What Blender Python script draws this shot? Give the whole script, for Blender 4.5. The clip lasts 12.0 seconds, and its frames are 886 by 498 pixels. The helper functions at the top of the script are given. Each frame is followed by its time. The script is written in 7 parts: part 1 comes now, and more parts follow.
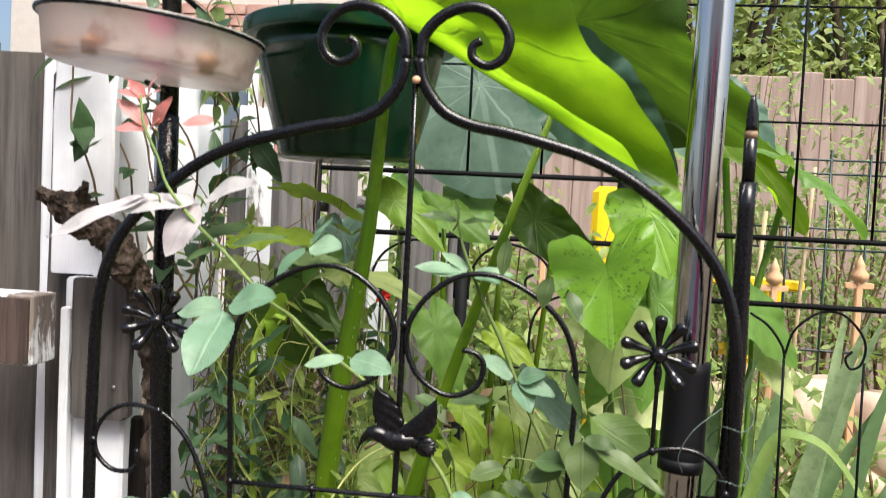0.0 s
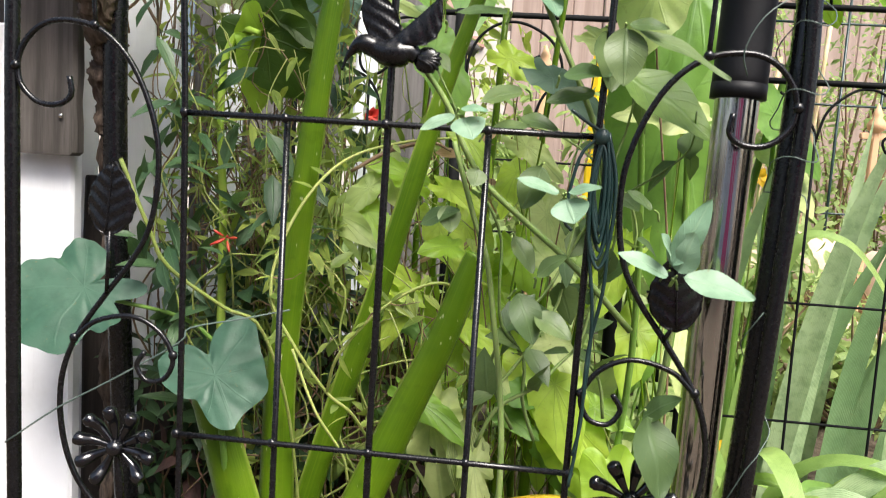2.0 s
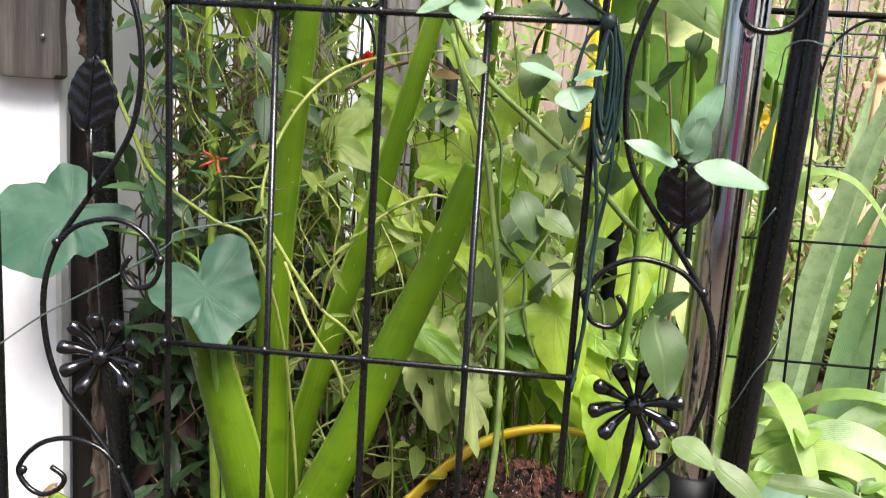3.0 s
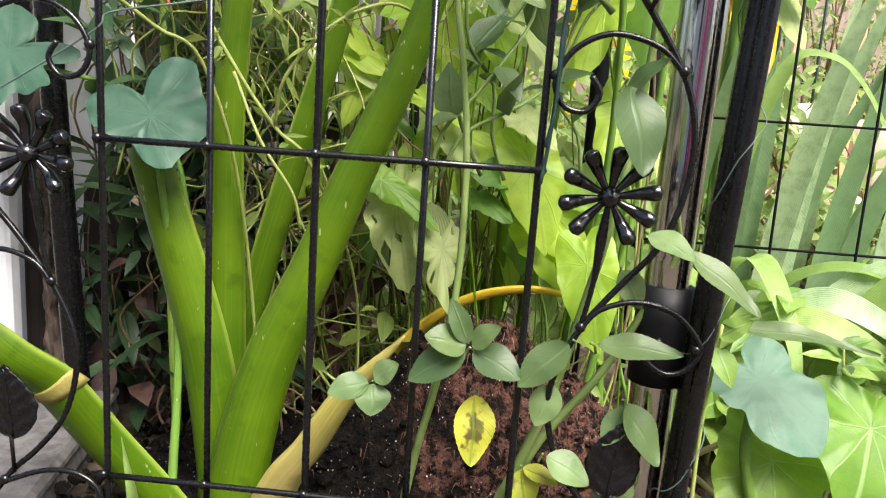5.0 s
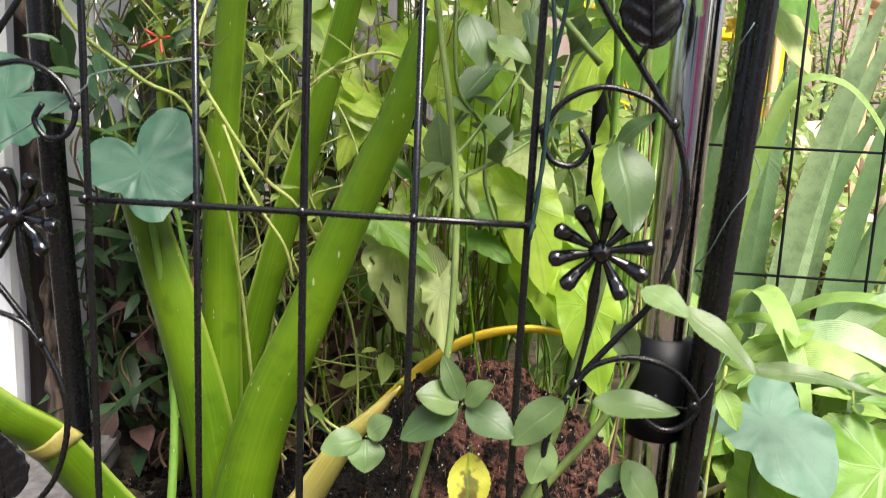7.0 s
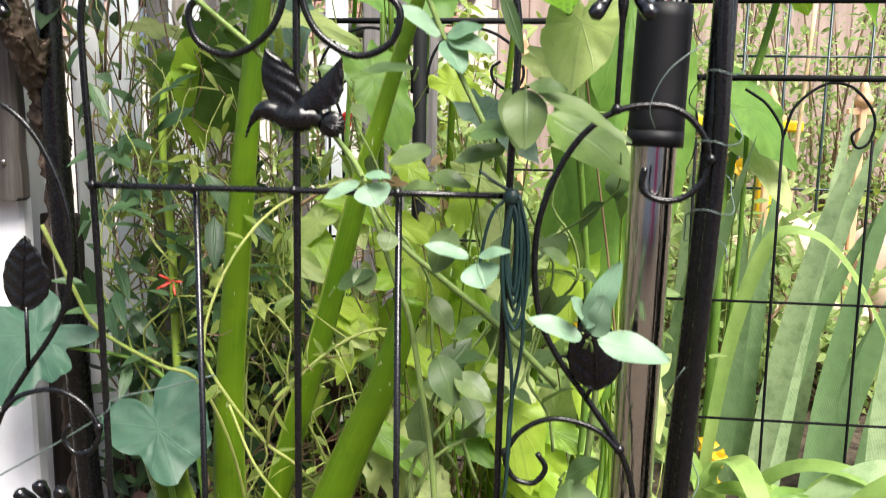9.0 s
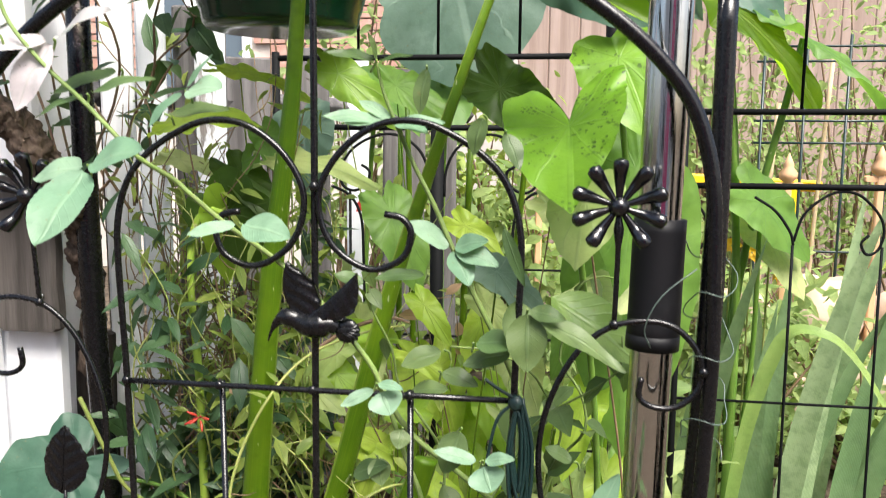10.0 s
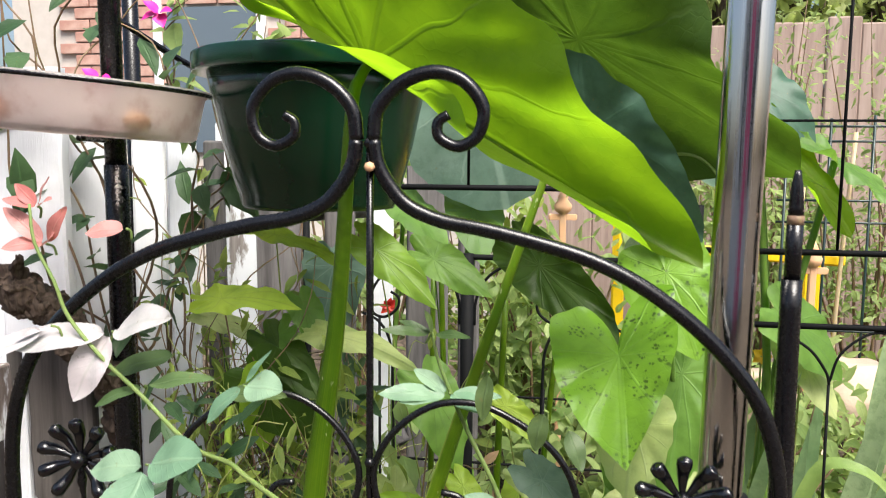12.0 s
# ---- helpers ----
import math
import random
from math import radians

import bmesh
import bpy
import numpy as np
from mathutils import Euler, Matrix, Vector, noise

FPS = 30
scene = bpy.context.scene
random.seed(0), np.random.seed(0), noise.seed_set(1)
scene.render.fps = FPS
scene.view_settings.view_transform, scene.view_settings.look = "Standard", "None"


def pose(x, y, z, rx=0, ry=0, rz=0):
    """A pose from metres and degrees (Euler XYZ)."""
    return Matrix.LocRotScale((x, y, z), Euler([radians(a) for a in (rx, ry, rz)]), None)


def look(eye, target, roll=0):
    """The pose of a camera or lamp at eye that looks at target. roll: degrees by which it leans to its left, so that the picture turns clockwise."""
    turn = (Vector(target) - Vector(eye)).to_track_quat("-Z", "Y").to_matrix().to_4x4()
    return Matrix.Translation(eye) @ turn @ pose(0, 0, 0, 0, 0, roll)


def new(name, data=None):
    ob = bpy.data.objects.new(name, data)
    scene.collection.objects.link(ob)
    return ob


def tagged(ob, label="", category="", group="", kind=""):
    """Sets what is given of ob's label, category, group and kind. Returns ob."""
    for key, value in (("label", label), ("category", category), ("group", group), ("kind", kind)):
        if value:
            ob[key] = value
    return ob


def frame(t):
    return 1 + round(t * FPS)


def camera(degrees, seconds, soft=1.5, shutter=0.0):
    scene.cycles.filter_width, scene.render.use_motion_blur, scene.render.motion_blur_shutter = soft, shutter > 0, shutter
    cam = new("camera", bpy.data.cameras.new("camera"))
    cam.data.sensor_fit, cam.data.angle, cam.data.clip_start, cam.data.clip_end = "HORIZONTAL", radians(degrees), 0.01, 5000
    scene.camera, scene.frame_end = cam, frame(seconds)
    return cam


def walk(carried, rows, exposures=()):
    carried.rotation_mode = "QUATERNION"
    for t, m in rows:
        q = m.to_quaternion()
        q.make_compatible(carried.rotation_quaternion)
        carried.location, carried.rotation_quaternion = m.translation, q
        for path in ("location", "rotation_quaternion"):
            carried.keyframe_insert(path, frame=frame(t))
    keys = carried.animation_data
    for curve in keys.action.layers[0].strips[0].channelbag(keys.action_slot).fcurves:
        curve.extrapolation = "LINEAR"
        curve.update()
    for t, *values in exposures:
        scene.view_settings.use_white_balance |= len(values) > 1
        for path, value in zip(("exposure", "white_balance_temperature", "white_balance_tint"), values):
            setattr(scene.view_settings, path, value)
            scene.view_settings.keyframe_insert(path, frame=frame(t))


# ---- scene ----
cam = camera(59.0, 12.0, 1.05, 0.3)
PATH = [
    (0, (0.113, -0.663, 0.845), (-0.126, 1.321, 0.759), 2.8),
    (0.5, (0.103, -0.633, 0.771), (-0.121, 1.35, 0.64), 3.5),
    (1, (0.095, -0.592, 0.691), (-0.11, 1.39, 0.527), 3.8),
    (1.5, (0.092, -0.564, 0.624), (-0.102, 1.417, 0.425), 3.9),
    (2, (0.1, -0.553, 0.577), (-0.094, 1.425, 0.354), 3.7),
    (2.5, (0.099, -0.542, 0.551), (-0.084, 1.433, 0.294), 3.4),
    (3, (0.1, -0.536, 0.522), (-0.078, 1.434, 0.232), 3.6),
    (3.5, (0.105, -0.529, 0.483), (-0.064, 1.437, 0.16), 3.8),
    (3.7, (0.108, -0.526, 0.469), (-0.058, 1.44, 0.135), 3.8),
    (5.5, (0.125, -0.505, 0.382), (-0.003, 1.452, -0.009), 3.9),
    (6, (0.126, -0.503, 0.367), (-0.011, 1.455, -0.013), 3.6),
    (6.5, (0.123, -0.494, 0.371), (-0.031, 1.466, 0.006), 3.2),
    (6.7, (0.127, -0.494, 0.392), (-0.036, 1.467, 0.033), 3.0),
    (8.5, (0.162, -0.513, 0.572), (-0.04, 1.451, 0.252), 1.6),
    (9, (0.163, -0.528, 0.642), (-0.057, 1.438, 0.345), 1.0),
    (9.5, (0.17, -0.535, 0.721), (-0.077, 1.43, 0.44), 0.9),
    (10, (0.174, -0.544, 0.778), (-0.108, 1.42, 0.522), 0.5),
    (10.5, (0.177, -0.553, 0.847), (-0.137, 1.408, 0.612), 0.3),
    (11, (0.203, -0.574, 0.918), (-0.127, 1.386, 0.688), -0.2),
    (11.5, (0.168, -0.554, 0.936), (-0.157, 1.406, 0.707), 0.0),
    (12, (0.135, -0.522, 0.963), (-0.17, 1.441, 0.737), 0.4),
]
walk(cam, [(t, look(eye, target, roll)) for t, eye, target, roll in PATH], [(0, 0.78), (1.5, 1.0), (2.5, 1.17), (3.5, 1.24), (6, 1.3), (9, 1.26), (10.5, 1.05), (12, 0.88)])

# ---- light ----
world = bpy.data.worlds.new("sky")
scene.world = world
world.use_nodes = True
wn = world.node_tree.nodes
sky = wn.new("ShaderNodeTexSky")
sky.sky_type, sky.sun_disc = "NISHITA", False
sky.sun_elevation, sky.sun_rotation = radians(57), radians(147)
sky.air_density, sky.dust_density, sky.ozone_density = 1.0, 5.0, 1.0
wn["Background"].inputs[1].default_value = 0.12
world.node_tree.links.new(sky.outputs[0], wn["Background"].inputs[0])
sun = new("sun", bpy.data.lights.new("sun", "SUN"))
sun.data.energy, sun.data.angle, sun.data.color = 4.0, radians(32), (1.0, 0.97, 0.92)
sun.matrix_world = look((0, 0, 0), (-0.3, 0.46, -0.835))

# ---- geometry kit ----
TAU = 2 * math.pi


def smooth_path(pts, steps=6):
    """Catmull-Rom curve over the points."""
    p = np.array(pts, float)
    p = np.vstack([2 * p[0] - p[1], p, 2 * p[-1] - p[-2]])
    out = []
    for i in range(1, len(p) - 2):
        a, b, c, d = p[i - 1], p[i], p[i + 1], p[i + 2]
        for k in range(steps):
            t = k / steps
            out.append(0.5 * (2 * b + (c - a) * t + (2 * a - 5 * b + 4 * c - d) * t * t + (3 * b - a - 3 * c + d) * t ** 3))
    out.append(p[-2])
    return np.array(out)


def unit(v):
    v = np.array(v, float)
    return v / (np.linalg.norm(v) + 1e-12)


class Geo:
    """Collects vertices, faces and a uv for each vertex."""

    def __init__(self):
        self.v, self.f, self.uv, self.n, self.sharp = [], [], [], 0, False

    def add(self, v, f, uv=None):
        v = np.asarray(v, float)
        self.v.append(v)
        self.f += [tuple(i + self.n for i in q) for q in f]
        self.uv.append(np.zeros((len(v), 2)) if uv is None else np.asarray(uv, float))
        self.n += len(v)
        return self

    def tube(self, pts, r, sides=8, steps=6, flat=1.0, rib=0.0):
        p = smooth_path(pts, steps) if steps > 1 else np.array(pts, float)
        m = len(p)
        rr = np.interp(np.linspace(0, 1, m), np.linspace(0, 1, len(r)), r) if hasattr(r, "__len__") else np.full(m, r)
        t = np.gradient(p, axis=0)
        t /= np.linalg.norm(t, axis=1)[:, None] + 1e-12
        n = np.cross(t[0], (0, 0, 1) if abs(t[0][2]) < 0.9 else (0, 1, 0))
        rings, uv = [], []
        for i in range(m):
            n = unit(n - t[i] * np.dot(n, t[i]))
            b = np.cross(t[i], n)
            for k in range(sides):
                a = TAU * k / sides
                w = rr[i] * (1 + rib * (k % 2))
                rings.append(p[i] + w * (math.cos(a) * n + flat * math.sin(a) * b))
                uv.append((i / (m - 1), k / sides))
        f = [(i * sides + k, i * sides + (k + 1) % sides, (i + 1) * sides + (k + 1) % sides, (i + 1) * sides + k)
             for i in range(m - 1) for k in range(sides)]
        f += [tuple(range(sides - 1, -1, -1)), tuple(range((m - 1) * sides, m * sides))]
        return self.add(rings, f, uv)

    def petiole(self, pts, r, face, steps=6, wing=0.5):
        """A thick leaf stalk: round back, channelled front towards face, with two sharp margins."""
        p = smooth_path(pts, steps)
        m = len(p)
        rr = np.interp(np.linspace(0, 1, m), np.linspace(0, 1, len(r)), r)
        t = np.gradient(p, axis=0)
        sec = [(math.cos(a), math.sin(a)) for a in np.linspace(0.0, math.pi, 13)]
        rings, uv = [], []
        for i in range(m):
            x = unit(t[i])
            q = unit(np.cross(face, x))
            z = np.cross(x, q)
            w = wing * (1 - 0.75 * i / (m - 1))
            prof = [(c * (1 + 0.14 * w * abs(c) ** 6), -s * 0.86 + 0.36 * w * abs(c) ** 6) for c, s in sec]
            prof += [(-0.8, 0.34 * w + 0.1), (-0.42, 0.24), (0, 0.26), (0.42, 0.24), (0.8, 0.34 * w + 0.1)]
            n = len(prof)
            for k, (a, b) in enumerate(prof):
                rings.append(p[i] + rr[i] * (a * q + b * z))
                uv.append((i / (m - 1), min(k, 12) / 12 if k <= 12 else (1 - (k - 12) / 6)))
        f = [(i * n + k, i * n + (k + 1) % n, (i + 1) * n + (k + 1) % n, (i + 1) * n + k) for i in range(m - 1) for k in range(n)]
        f += [tuple(range(n - 1, -1, -1)), tuple(range((m - 1) * n, m * n))]
        return self.add(rings, f, uv)

    def ball(self, c, r, rows=6, sides=10):
        c, r = np.array(c, float), np.array(r if hasattr(r, "__len__") else (r, r, r), float)
        v = [c + r * (0, 0, 1)]
        for i in range(1, rows):
            e = math.pi * i / rows
            v += [c + r * (math.sin(e) * math.cos(TAU * k / sides), math.sin(e) * math.sin(TAU * k / sides), math.cos(e)) for k in range(sides)]
        v.append(c - r * (0, 0, 1))
        f = [(0, 1 + k, 1 + (k + 1) % sides) for k in range(sides)]
        for i in range(rows - 2):
            o = 1 + i * sides
            f += [(o + k, o + sides + k, o + sides + (k + 1) % sides, o + (k + 1) % sides) for k in range(sides)]
        o, e = 1 + (rows - 2) * sides, len(v) - 1
        f += [(o + k, e, o + (k + 1) % sides) for k in range(sides)]
        return self.add(v, f)

    def lathe(self, c, prof, sides=40):
        """prof: pairs of radius and height."""
        v = [(c[0] + r * math.cos(TAU * k / sides), c[1] + r * math.sin(TAU * k / sides), c[2] + z) for r, z in prof for k in range(sides)]
        f = [(i * sides + k, i * sides + (k + 1) % sides, (i + 1) * sides + (k + 1) % sides, (i + 1) * sides + k)
             for i in range(len(prof) - 1) for k in range(sides)]
        return self.add(v, f)

    def box(self, c, size, m=None, ch=0.003, wob=0.0, seed=0):
        """A board with chamfered edges; wob bends it a little."""
        rnd = random.Random(seed)
        hx, hy, hz = (s / 2 for s in size)
        cx, cy = max(hx - ch, 1e-4), max(hy - ch, 1e-4)
        ring = [(-cx, -hy), (cx, -hy), (hx, -cy), (hx, cy), (cx, hy), (-cx, hy), (-hx, cy), (-hx, -cy)]
        levels = [(-hz, 1 - ch / max(hx, hy)), (-hz + ch, 1)] + [(-hz + ch + (2 * hz - 2 * ch) * k / 6, 1) for k in range(1, 6)] + [(hz - ch, 1), (hz, 1 - ch / max(hx, hy))]
        v = []
        for z, s in levels:
            dx, dy = rnd.uniform(-wob, wob), rnd.uniform(-wob, wob)
            v += [(x * s + dx, y * s + dy, z) for x, y in ring]
        f = [(i * 8 + k, i * 8 + (k + 1) % 8, i * 8 + 8 + (k + 1) % 8, i * 8 + 8 + k) for i in range(len(levels) - 1) for k in range(8)]
        f += [tuple(range(7, -1, -1)), tuple(range((len(levels) - 1) * 8, len(levels) * 8))]
        m = Matrix.Translation(c) @ (m or Matrix())
        self.sharp = True
        return self.add([tuple(m @ Vector(p)) for p in v], f)

    def leaflet(self, base, way, face, length, width, fold=0.25, curl=0.15, rows=7, tip=1.0, saw=0.0, droop=0.0):
        """A pointed oval leaf: midrib from base along way, upper side towards face."""
        x = unit(way)
        y = unit(np.cross(face, x))
        z = np.cross(x, y)
        v, uv = [], []
        for i in range(rows + 1):
            u = i / rows
            w = 0.5 * width * math.sin(math.pi * min(1, u ** 0.8)) ** (0.75 if u < 0.5 else tip)
            if saw and 0 < i < rows:
                w *= 1 + saw * (1 if i % 2 else -1)
            mid = np.array(base) + x * length * u - z * length * (curl * u * u) - np.array((0, 0, 1)) * droop * length * u * u
            for s in (-1, -0.5, 0, 0.5, 1):
                v.append(mid + y * w * s + z * (fold * w * abs(s) ** 1.3 - 0.02 * length * math.sin(9 * u + s)))
                uv.append((u, 0.5 + 0.5 * s))
        f = [(i * 5 + k, i * 5 + k + 1, i * 5 + k + 6, i * 5 + k + 5) for i in range(rows) for k in range(4)]
        return self.add(v, f, uv)

    def blade(self, pts, width, face=(0, -1, 0), fold=0.3, steps=6, tip=0.6, twist=0.0, base=0.8):
        """A strap or sword leaf along a path."""
        p = smooth_path(pts, steps)
        m = len(p)
        t = np.gradient(p, axis=0)
        v, uv = [], []
        for i in range(m):
            u = i / (m - 1)
            x = unit(t[i])
            q = unit(np.cross(face, x))
            z = np.cross(x, q)
            a = twist * u
            q, z = q * math.cos(a) + z * math.sin(a), z * math.cos(a) - q * math.sin(a)
            w = 0.5 * width * min(1, base + (1 - base) * u * 4) * max(0.0, 1 - u ** (1 / max(0.05, 1 - tip)) if tip < 1 else 1 - u)
            w = max(w, 0.0004)
            for s in (-1, -0.5, 0, 0.5, 1):
                v.append(p[i] + q * w * s + z * fold * w * abs(s))
                uv.append((u, 0.5 + 0.5 * s))
        f = [(i * 5 + k, i * 5 + k + 1, i * 5 + k + 6, i * 5 + k + 5) for i in range(m - 1) for k in range(4)]
        return self.add(v, f, uv)

    def heart(self, stalk, tipway, face, length, width, notch=0.35, wave=0.03, cup=0.0, sag=0.25, seed=0, rings=10, rays=60, point=0.35, lobes=1.0, holes=(), bend=None, dents=()):
        """A heart-shaped leaf: its stalk joins at stalk, its tip lies along tipway, its upper side looks along face."""
        rnd = random.Random(seed)
        x = unit(tipway)
        y = unit(np.cross(face, x))
        z = np.cross(x, y)
        ph = [rnd.uniform(0, TAU) for _ in range(4)]
        v, uv, keep = [], [], []
        for i in range(rings + 1):
            r = (i / rings) ** 0.85
            for k in range(rays):
                a = TAU * k / rays - math.pi
                c = abs(a) / math.pi
                # outline: tip ahead, rounded lobes behind, notch at the back
                rad = 0.47 + 0.53 * max(0, 1 - c / 0.34) ** max(0.3, 1.3 + point) + 0.12 * math.exp(-((c - 0.3) / 0.2) ** 2) + 0.14 * lobes * math.exp(-((c - 0.74) / 0.17) ** 2)
                rad *= 1 - notch * math.exp(-((1 - c) / 0.07) ** 2)
                rad *= 1 + 0.55 * wave * (0.7 * math.sin(11 * a + ph[1]) + 0.5 * math.sin(17 * a + ph[2]) + 0.25 * math.sin(31 * a + ph[0]))
                for at_, deep, wide in dents:
                    rad *= 1 - deep * math.exp(-((math.degrees(a) - at_) / wide) ** 2)
                px = rad * math.cos(a) * length
                py = rad * math.sin(a) * width * 1.05
                e = r ** 3
                dz = wave * length * e * (math.sin(5 * a + ph[0]) + 0.7 * math.sin(9 * a + ph[1]) + 0.3 * math.sin(17 * a + ph[2]))
                dz += cup * length * r * r * math.sin(a) ** 2 - 0.005 * length * r * math.cos(11 * a) * (1 - r)
                dz += 0.011 * length * math.sin(9 * r + 3 * math.sin(2 * a + ph[3])) * math.sin(7 * a + ph[0]) * r
                sx, sy = px * r, py * r
                drop = sag * length * (max(0, sx) / length) ** 2
                acr = y * sy
                if bend is not None and sy * bend[0] > 0:
                    acr = unit(bend[1]) * abs(sy)
                v.append(np.array(stalk) + x * sx + acr + z * dz - z * drop * 0.6 - np.array((0, 0, 1)) * drop * 0.5)
                uv.append((k / rays, r))
        f = []
        for i in range(rings):
            for k in range(rays):
                if any(abs(k - hk) <= hw and abs(i - hi) <= hh for hk, hi, hw, hh in holes):
                    continue
                k2 = (k + 1) % rays
                f.append((i * rays + k, i * rays + k2, (i + 1) * rays + k2, (i + 1) * rays + k))
        uv = np.array(uv)
        return self.add(v, f, uv)

    def sprays(self, pos, way, face, length, width, fold=0.3):
        """Many small pointed leaves at once."""
        pos, way, face = (np.asarray(a, float) for a in (pos, way, face))
        x = way / (np.linalg.norm(way, axis=1)[:, None] + 1e-9)
        y = np.cross(face, x)
        y /= np.linalg.norm(y, axis=1)[:, None] + 1e-9
        z = np.cross(x, y)
        L, W = np.asarray(length, float)[:, None], np.asarray(width, float)[:, None]
        rows = ((0, 0.06), (0.25, 0.85), (0.55, 0.9), (0.82, 0.45), (1, 0.03))
        v, uv = [], []
        for u, w in rows:
            for s in (-1, 0, 1):
                v.append(pos + x * L * u + y * W * 0.5 * w * s + z * (W * fold * 0.5 * w * abs(s) - L * 0.22 * u * u))
                uv.append((u, 0.5 + 0.5 * s))
        n, k = len(pos), len(v)
        allv = np.stack(v, 1).reshape(-1, 3)
        alluv = np.tile(np.array(uv), (n, 1))
        q = [(i * 3 + j, i * 3 + j + 1, i * 3 + j + 4, i * 3 + j + 3) for i in range(4) for j in range(2)]
        f = (np.array(q)[None] + (np.arange(n) * k)[:, None, None]).reshape(-1, 4)
        return self.add(allv, f.tolist(), alluv)

    def mesh(self, name, origin=(0, 0, 0), flat=False):
        me = bpy.data.meshes.new(name)
        v = np.vstack(self.v) - np.array(origin)
        me.from_pydata(v.tolist(), [], self.f)
        uv = np.vstack(self.uv)
        lay = me.uv_layers.new(name="uv")
        idx = np.empty(len(me.loops), dtype=np.int32)
        me.loops.foreach_get("vertex_index", idx)
        lay.data.foreach_set("uv", uv[idx].astype(np.float32).ravel())
        if not flat:
            me.polygons.foreach_set("use_smooth", [True] * len(me.polygons))
        if self.sharp:
            me.set_sharp_from_angle(angle=radians(24))
        return me


ORIGIN = {}


def thing(name, at, label, category, group="", kind=""):
    ob = new(name)
    ob.location = at
    ob.empty_display_size = 0.05
    ORIGIN[ob.name] = tuple(at)
    return tagged(ob, label, category, group, kind)


def part(name, geo, material, parent, label="", flat=False):
    """Links a Geo, in world places, as one mesh under a thing or a part."""
    o = ORIGIN[parent.name]
    me = geo.mesh(name, o, flat)
    me.materials.append(material)
    ob = new(name, me)
    ob.parent = parent
    ORIGIN[ob.name] = o
    return tagged(ob, label)


def solid(name, geo, material, label, category="", group="", kind="", at=(0, 0, 0), flat=False):
    """Links a Geo as one top-level mesh."""
    me = geo.mesh(name, at, flat)
    me.materials.append(material)
    ob = new(name, me)
    ob.location = at
    ORIGIN[ob.name] = tuple(at)
    return tagged(ob, label, category, group, kind)


# ---- materials ----
class Mat:
    def __init__(self, name):
        self.m = bpy.data.materials.new(name)
        self.m.use_nodes = True
        self.t = self.m.node_tree
        self.b = self.t.nodes["Principled BSDF"]

    def node(self, kind, **inputs):
        n = self.t.nodes.new(kind)
        for k, val in inputs.items():
            self.put(n, int(k[1:]) if k[0] == "i" and k[1:].isdigit() else k.replace("_", " "), val)
        return n

    def put(self, n, key, val):
        if isinstance(val, bpy.types.NodeSocket):
            self.t.links.new(val, n.inputs[key])
        else:
            n.inputs[key].default_value = val

    def math(self, op, a, b=0.0, c=0.0):
        n = self.t.nodes.new("ShaderNodeMath")
        n.operation = op
        for i, val in enumerate((a, b, c)):
            self.put(n, i, val)
        return n.outputs[0]

    def mix(self, fac, a, b):
        n = self.t.nodes.new("ShaderNodeMix")
        n.data_type = "RGBA"
        self.put(n, 0, fac)
        self.put(n, 6, a if isinstance(a, bpy.types.NodeSocket) else (*a, 1))
        self.put(n, 7, b if isinstance(b, bpy.types.NodeSocket) else (*b, 1))
        return n.outputs[2]

    def coords(self, sx=1.0, sy=1.0, sz=1.0):
        c = self.t.nodes.new("ShaderNodeTexCoord")
        mp = self.t.nodes.new("ShaderNodeMapping")
        mp.inputs["Scale"].default_value = (sx, sy, sz)
        self.t.links.new(c.outputs["Object"], mp.inputs[0])
        return mp.outputs[0]

    def noise(self, scale, detail=4.0, vec=None, rough=0.55):
        n = self.t.nodes.new("ShaderNodeTexNoise")
        n.inputs["Scale"].default_value, n.inputs["Detail"].default_value, n.inputs["Roughness"].default_value = scale, detail, rough
        self.t.links.new(vec or self.coords(), n.inputs["Vector"])
        return n.outputs[0]

    def ramp(self, fac, lo, hi):
        n = self.t.nodes.new("ShaderNodeMapRange")
        self.put(n, 0, fac)
        n.inputs[1].default_value, n.inputs[2].default_value = lo, hi
        n.interpolation_type = "SMOOTHSTEP"
        return n.outputs[0]

    def bump(self, height, strength=0.2, dist=0.002):
        n = self.t.nodes.new("ShaderNodeBump")
        n.inputs["Strength"].default_value, n.inputs["Distance"].default_value = strength, dist
        self.t.links.new(height, n.inputs["Height"])
        self.t.links.new(n.outputs[0], self.b.inputs["Normal"])
        return n.outputs[0]

    def set(self, **kw):
        for k, val in kw.items():
            key = {"color": "Base Color", "rough": "Roughness", "metal": "Metallic", "spec": "Specular IOR Level",
                   "coat": "Coat Weight", "trans": "Transmission Weight", "ior": "IOR", "alpha": "Alpha"}[k]
            if key == "Base Color" and isinstance(val, tuple):
                val = (*val, 1)
            self.put(self.b, key, val)
        return self


def painted(name, c, rough=0.3, dust=(0.1, 0.1, 0.09), amount=0.25, spec=0.5):
    m = Mat(name)
    big, fine = m.noise(35), m.noise(260)
    f = m.math("MULTIPLY", m.ramp(big, 0.5, 0.75), amount)
    m.set(color=m.mix(f, c, dust), rough=m.math("ADD", m.math("MULTIPLY", fine, 0.25), rough - 0.1), spec=spec)
    m.bump(fine, 0.12, 0.0006)
    return m.m


def softer(c, r=1.22, bl=1.15):
    return (min(c[0] * r, 1), c[1], min(c[2] * bl, 1))


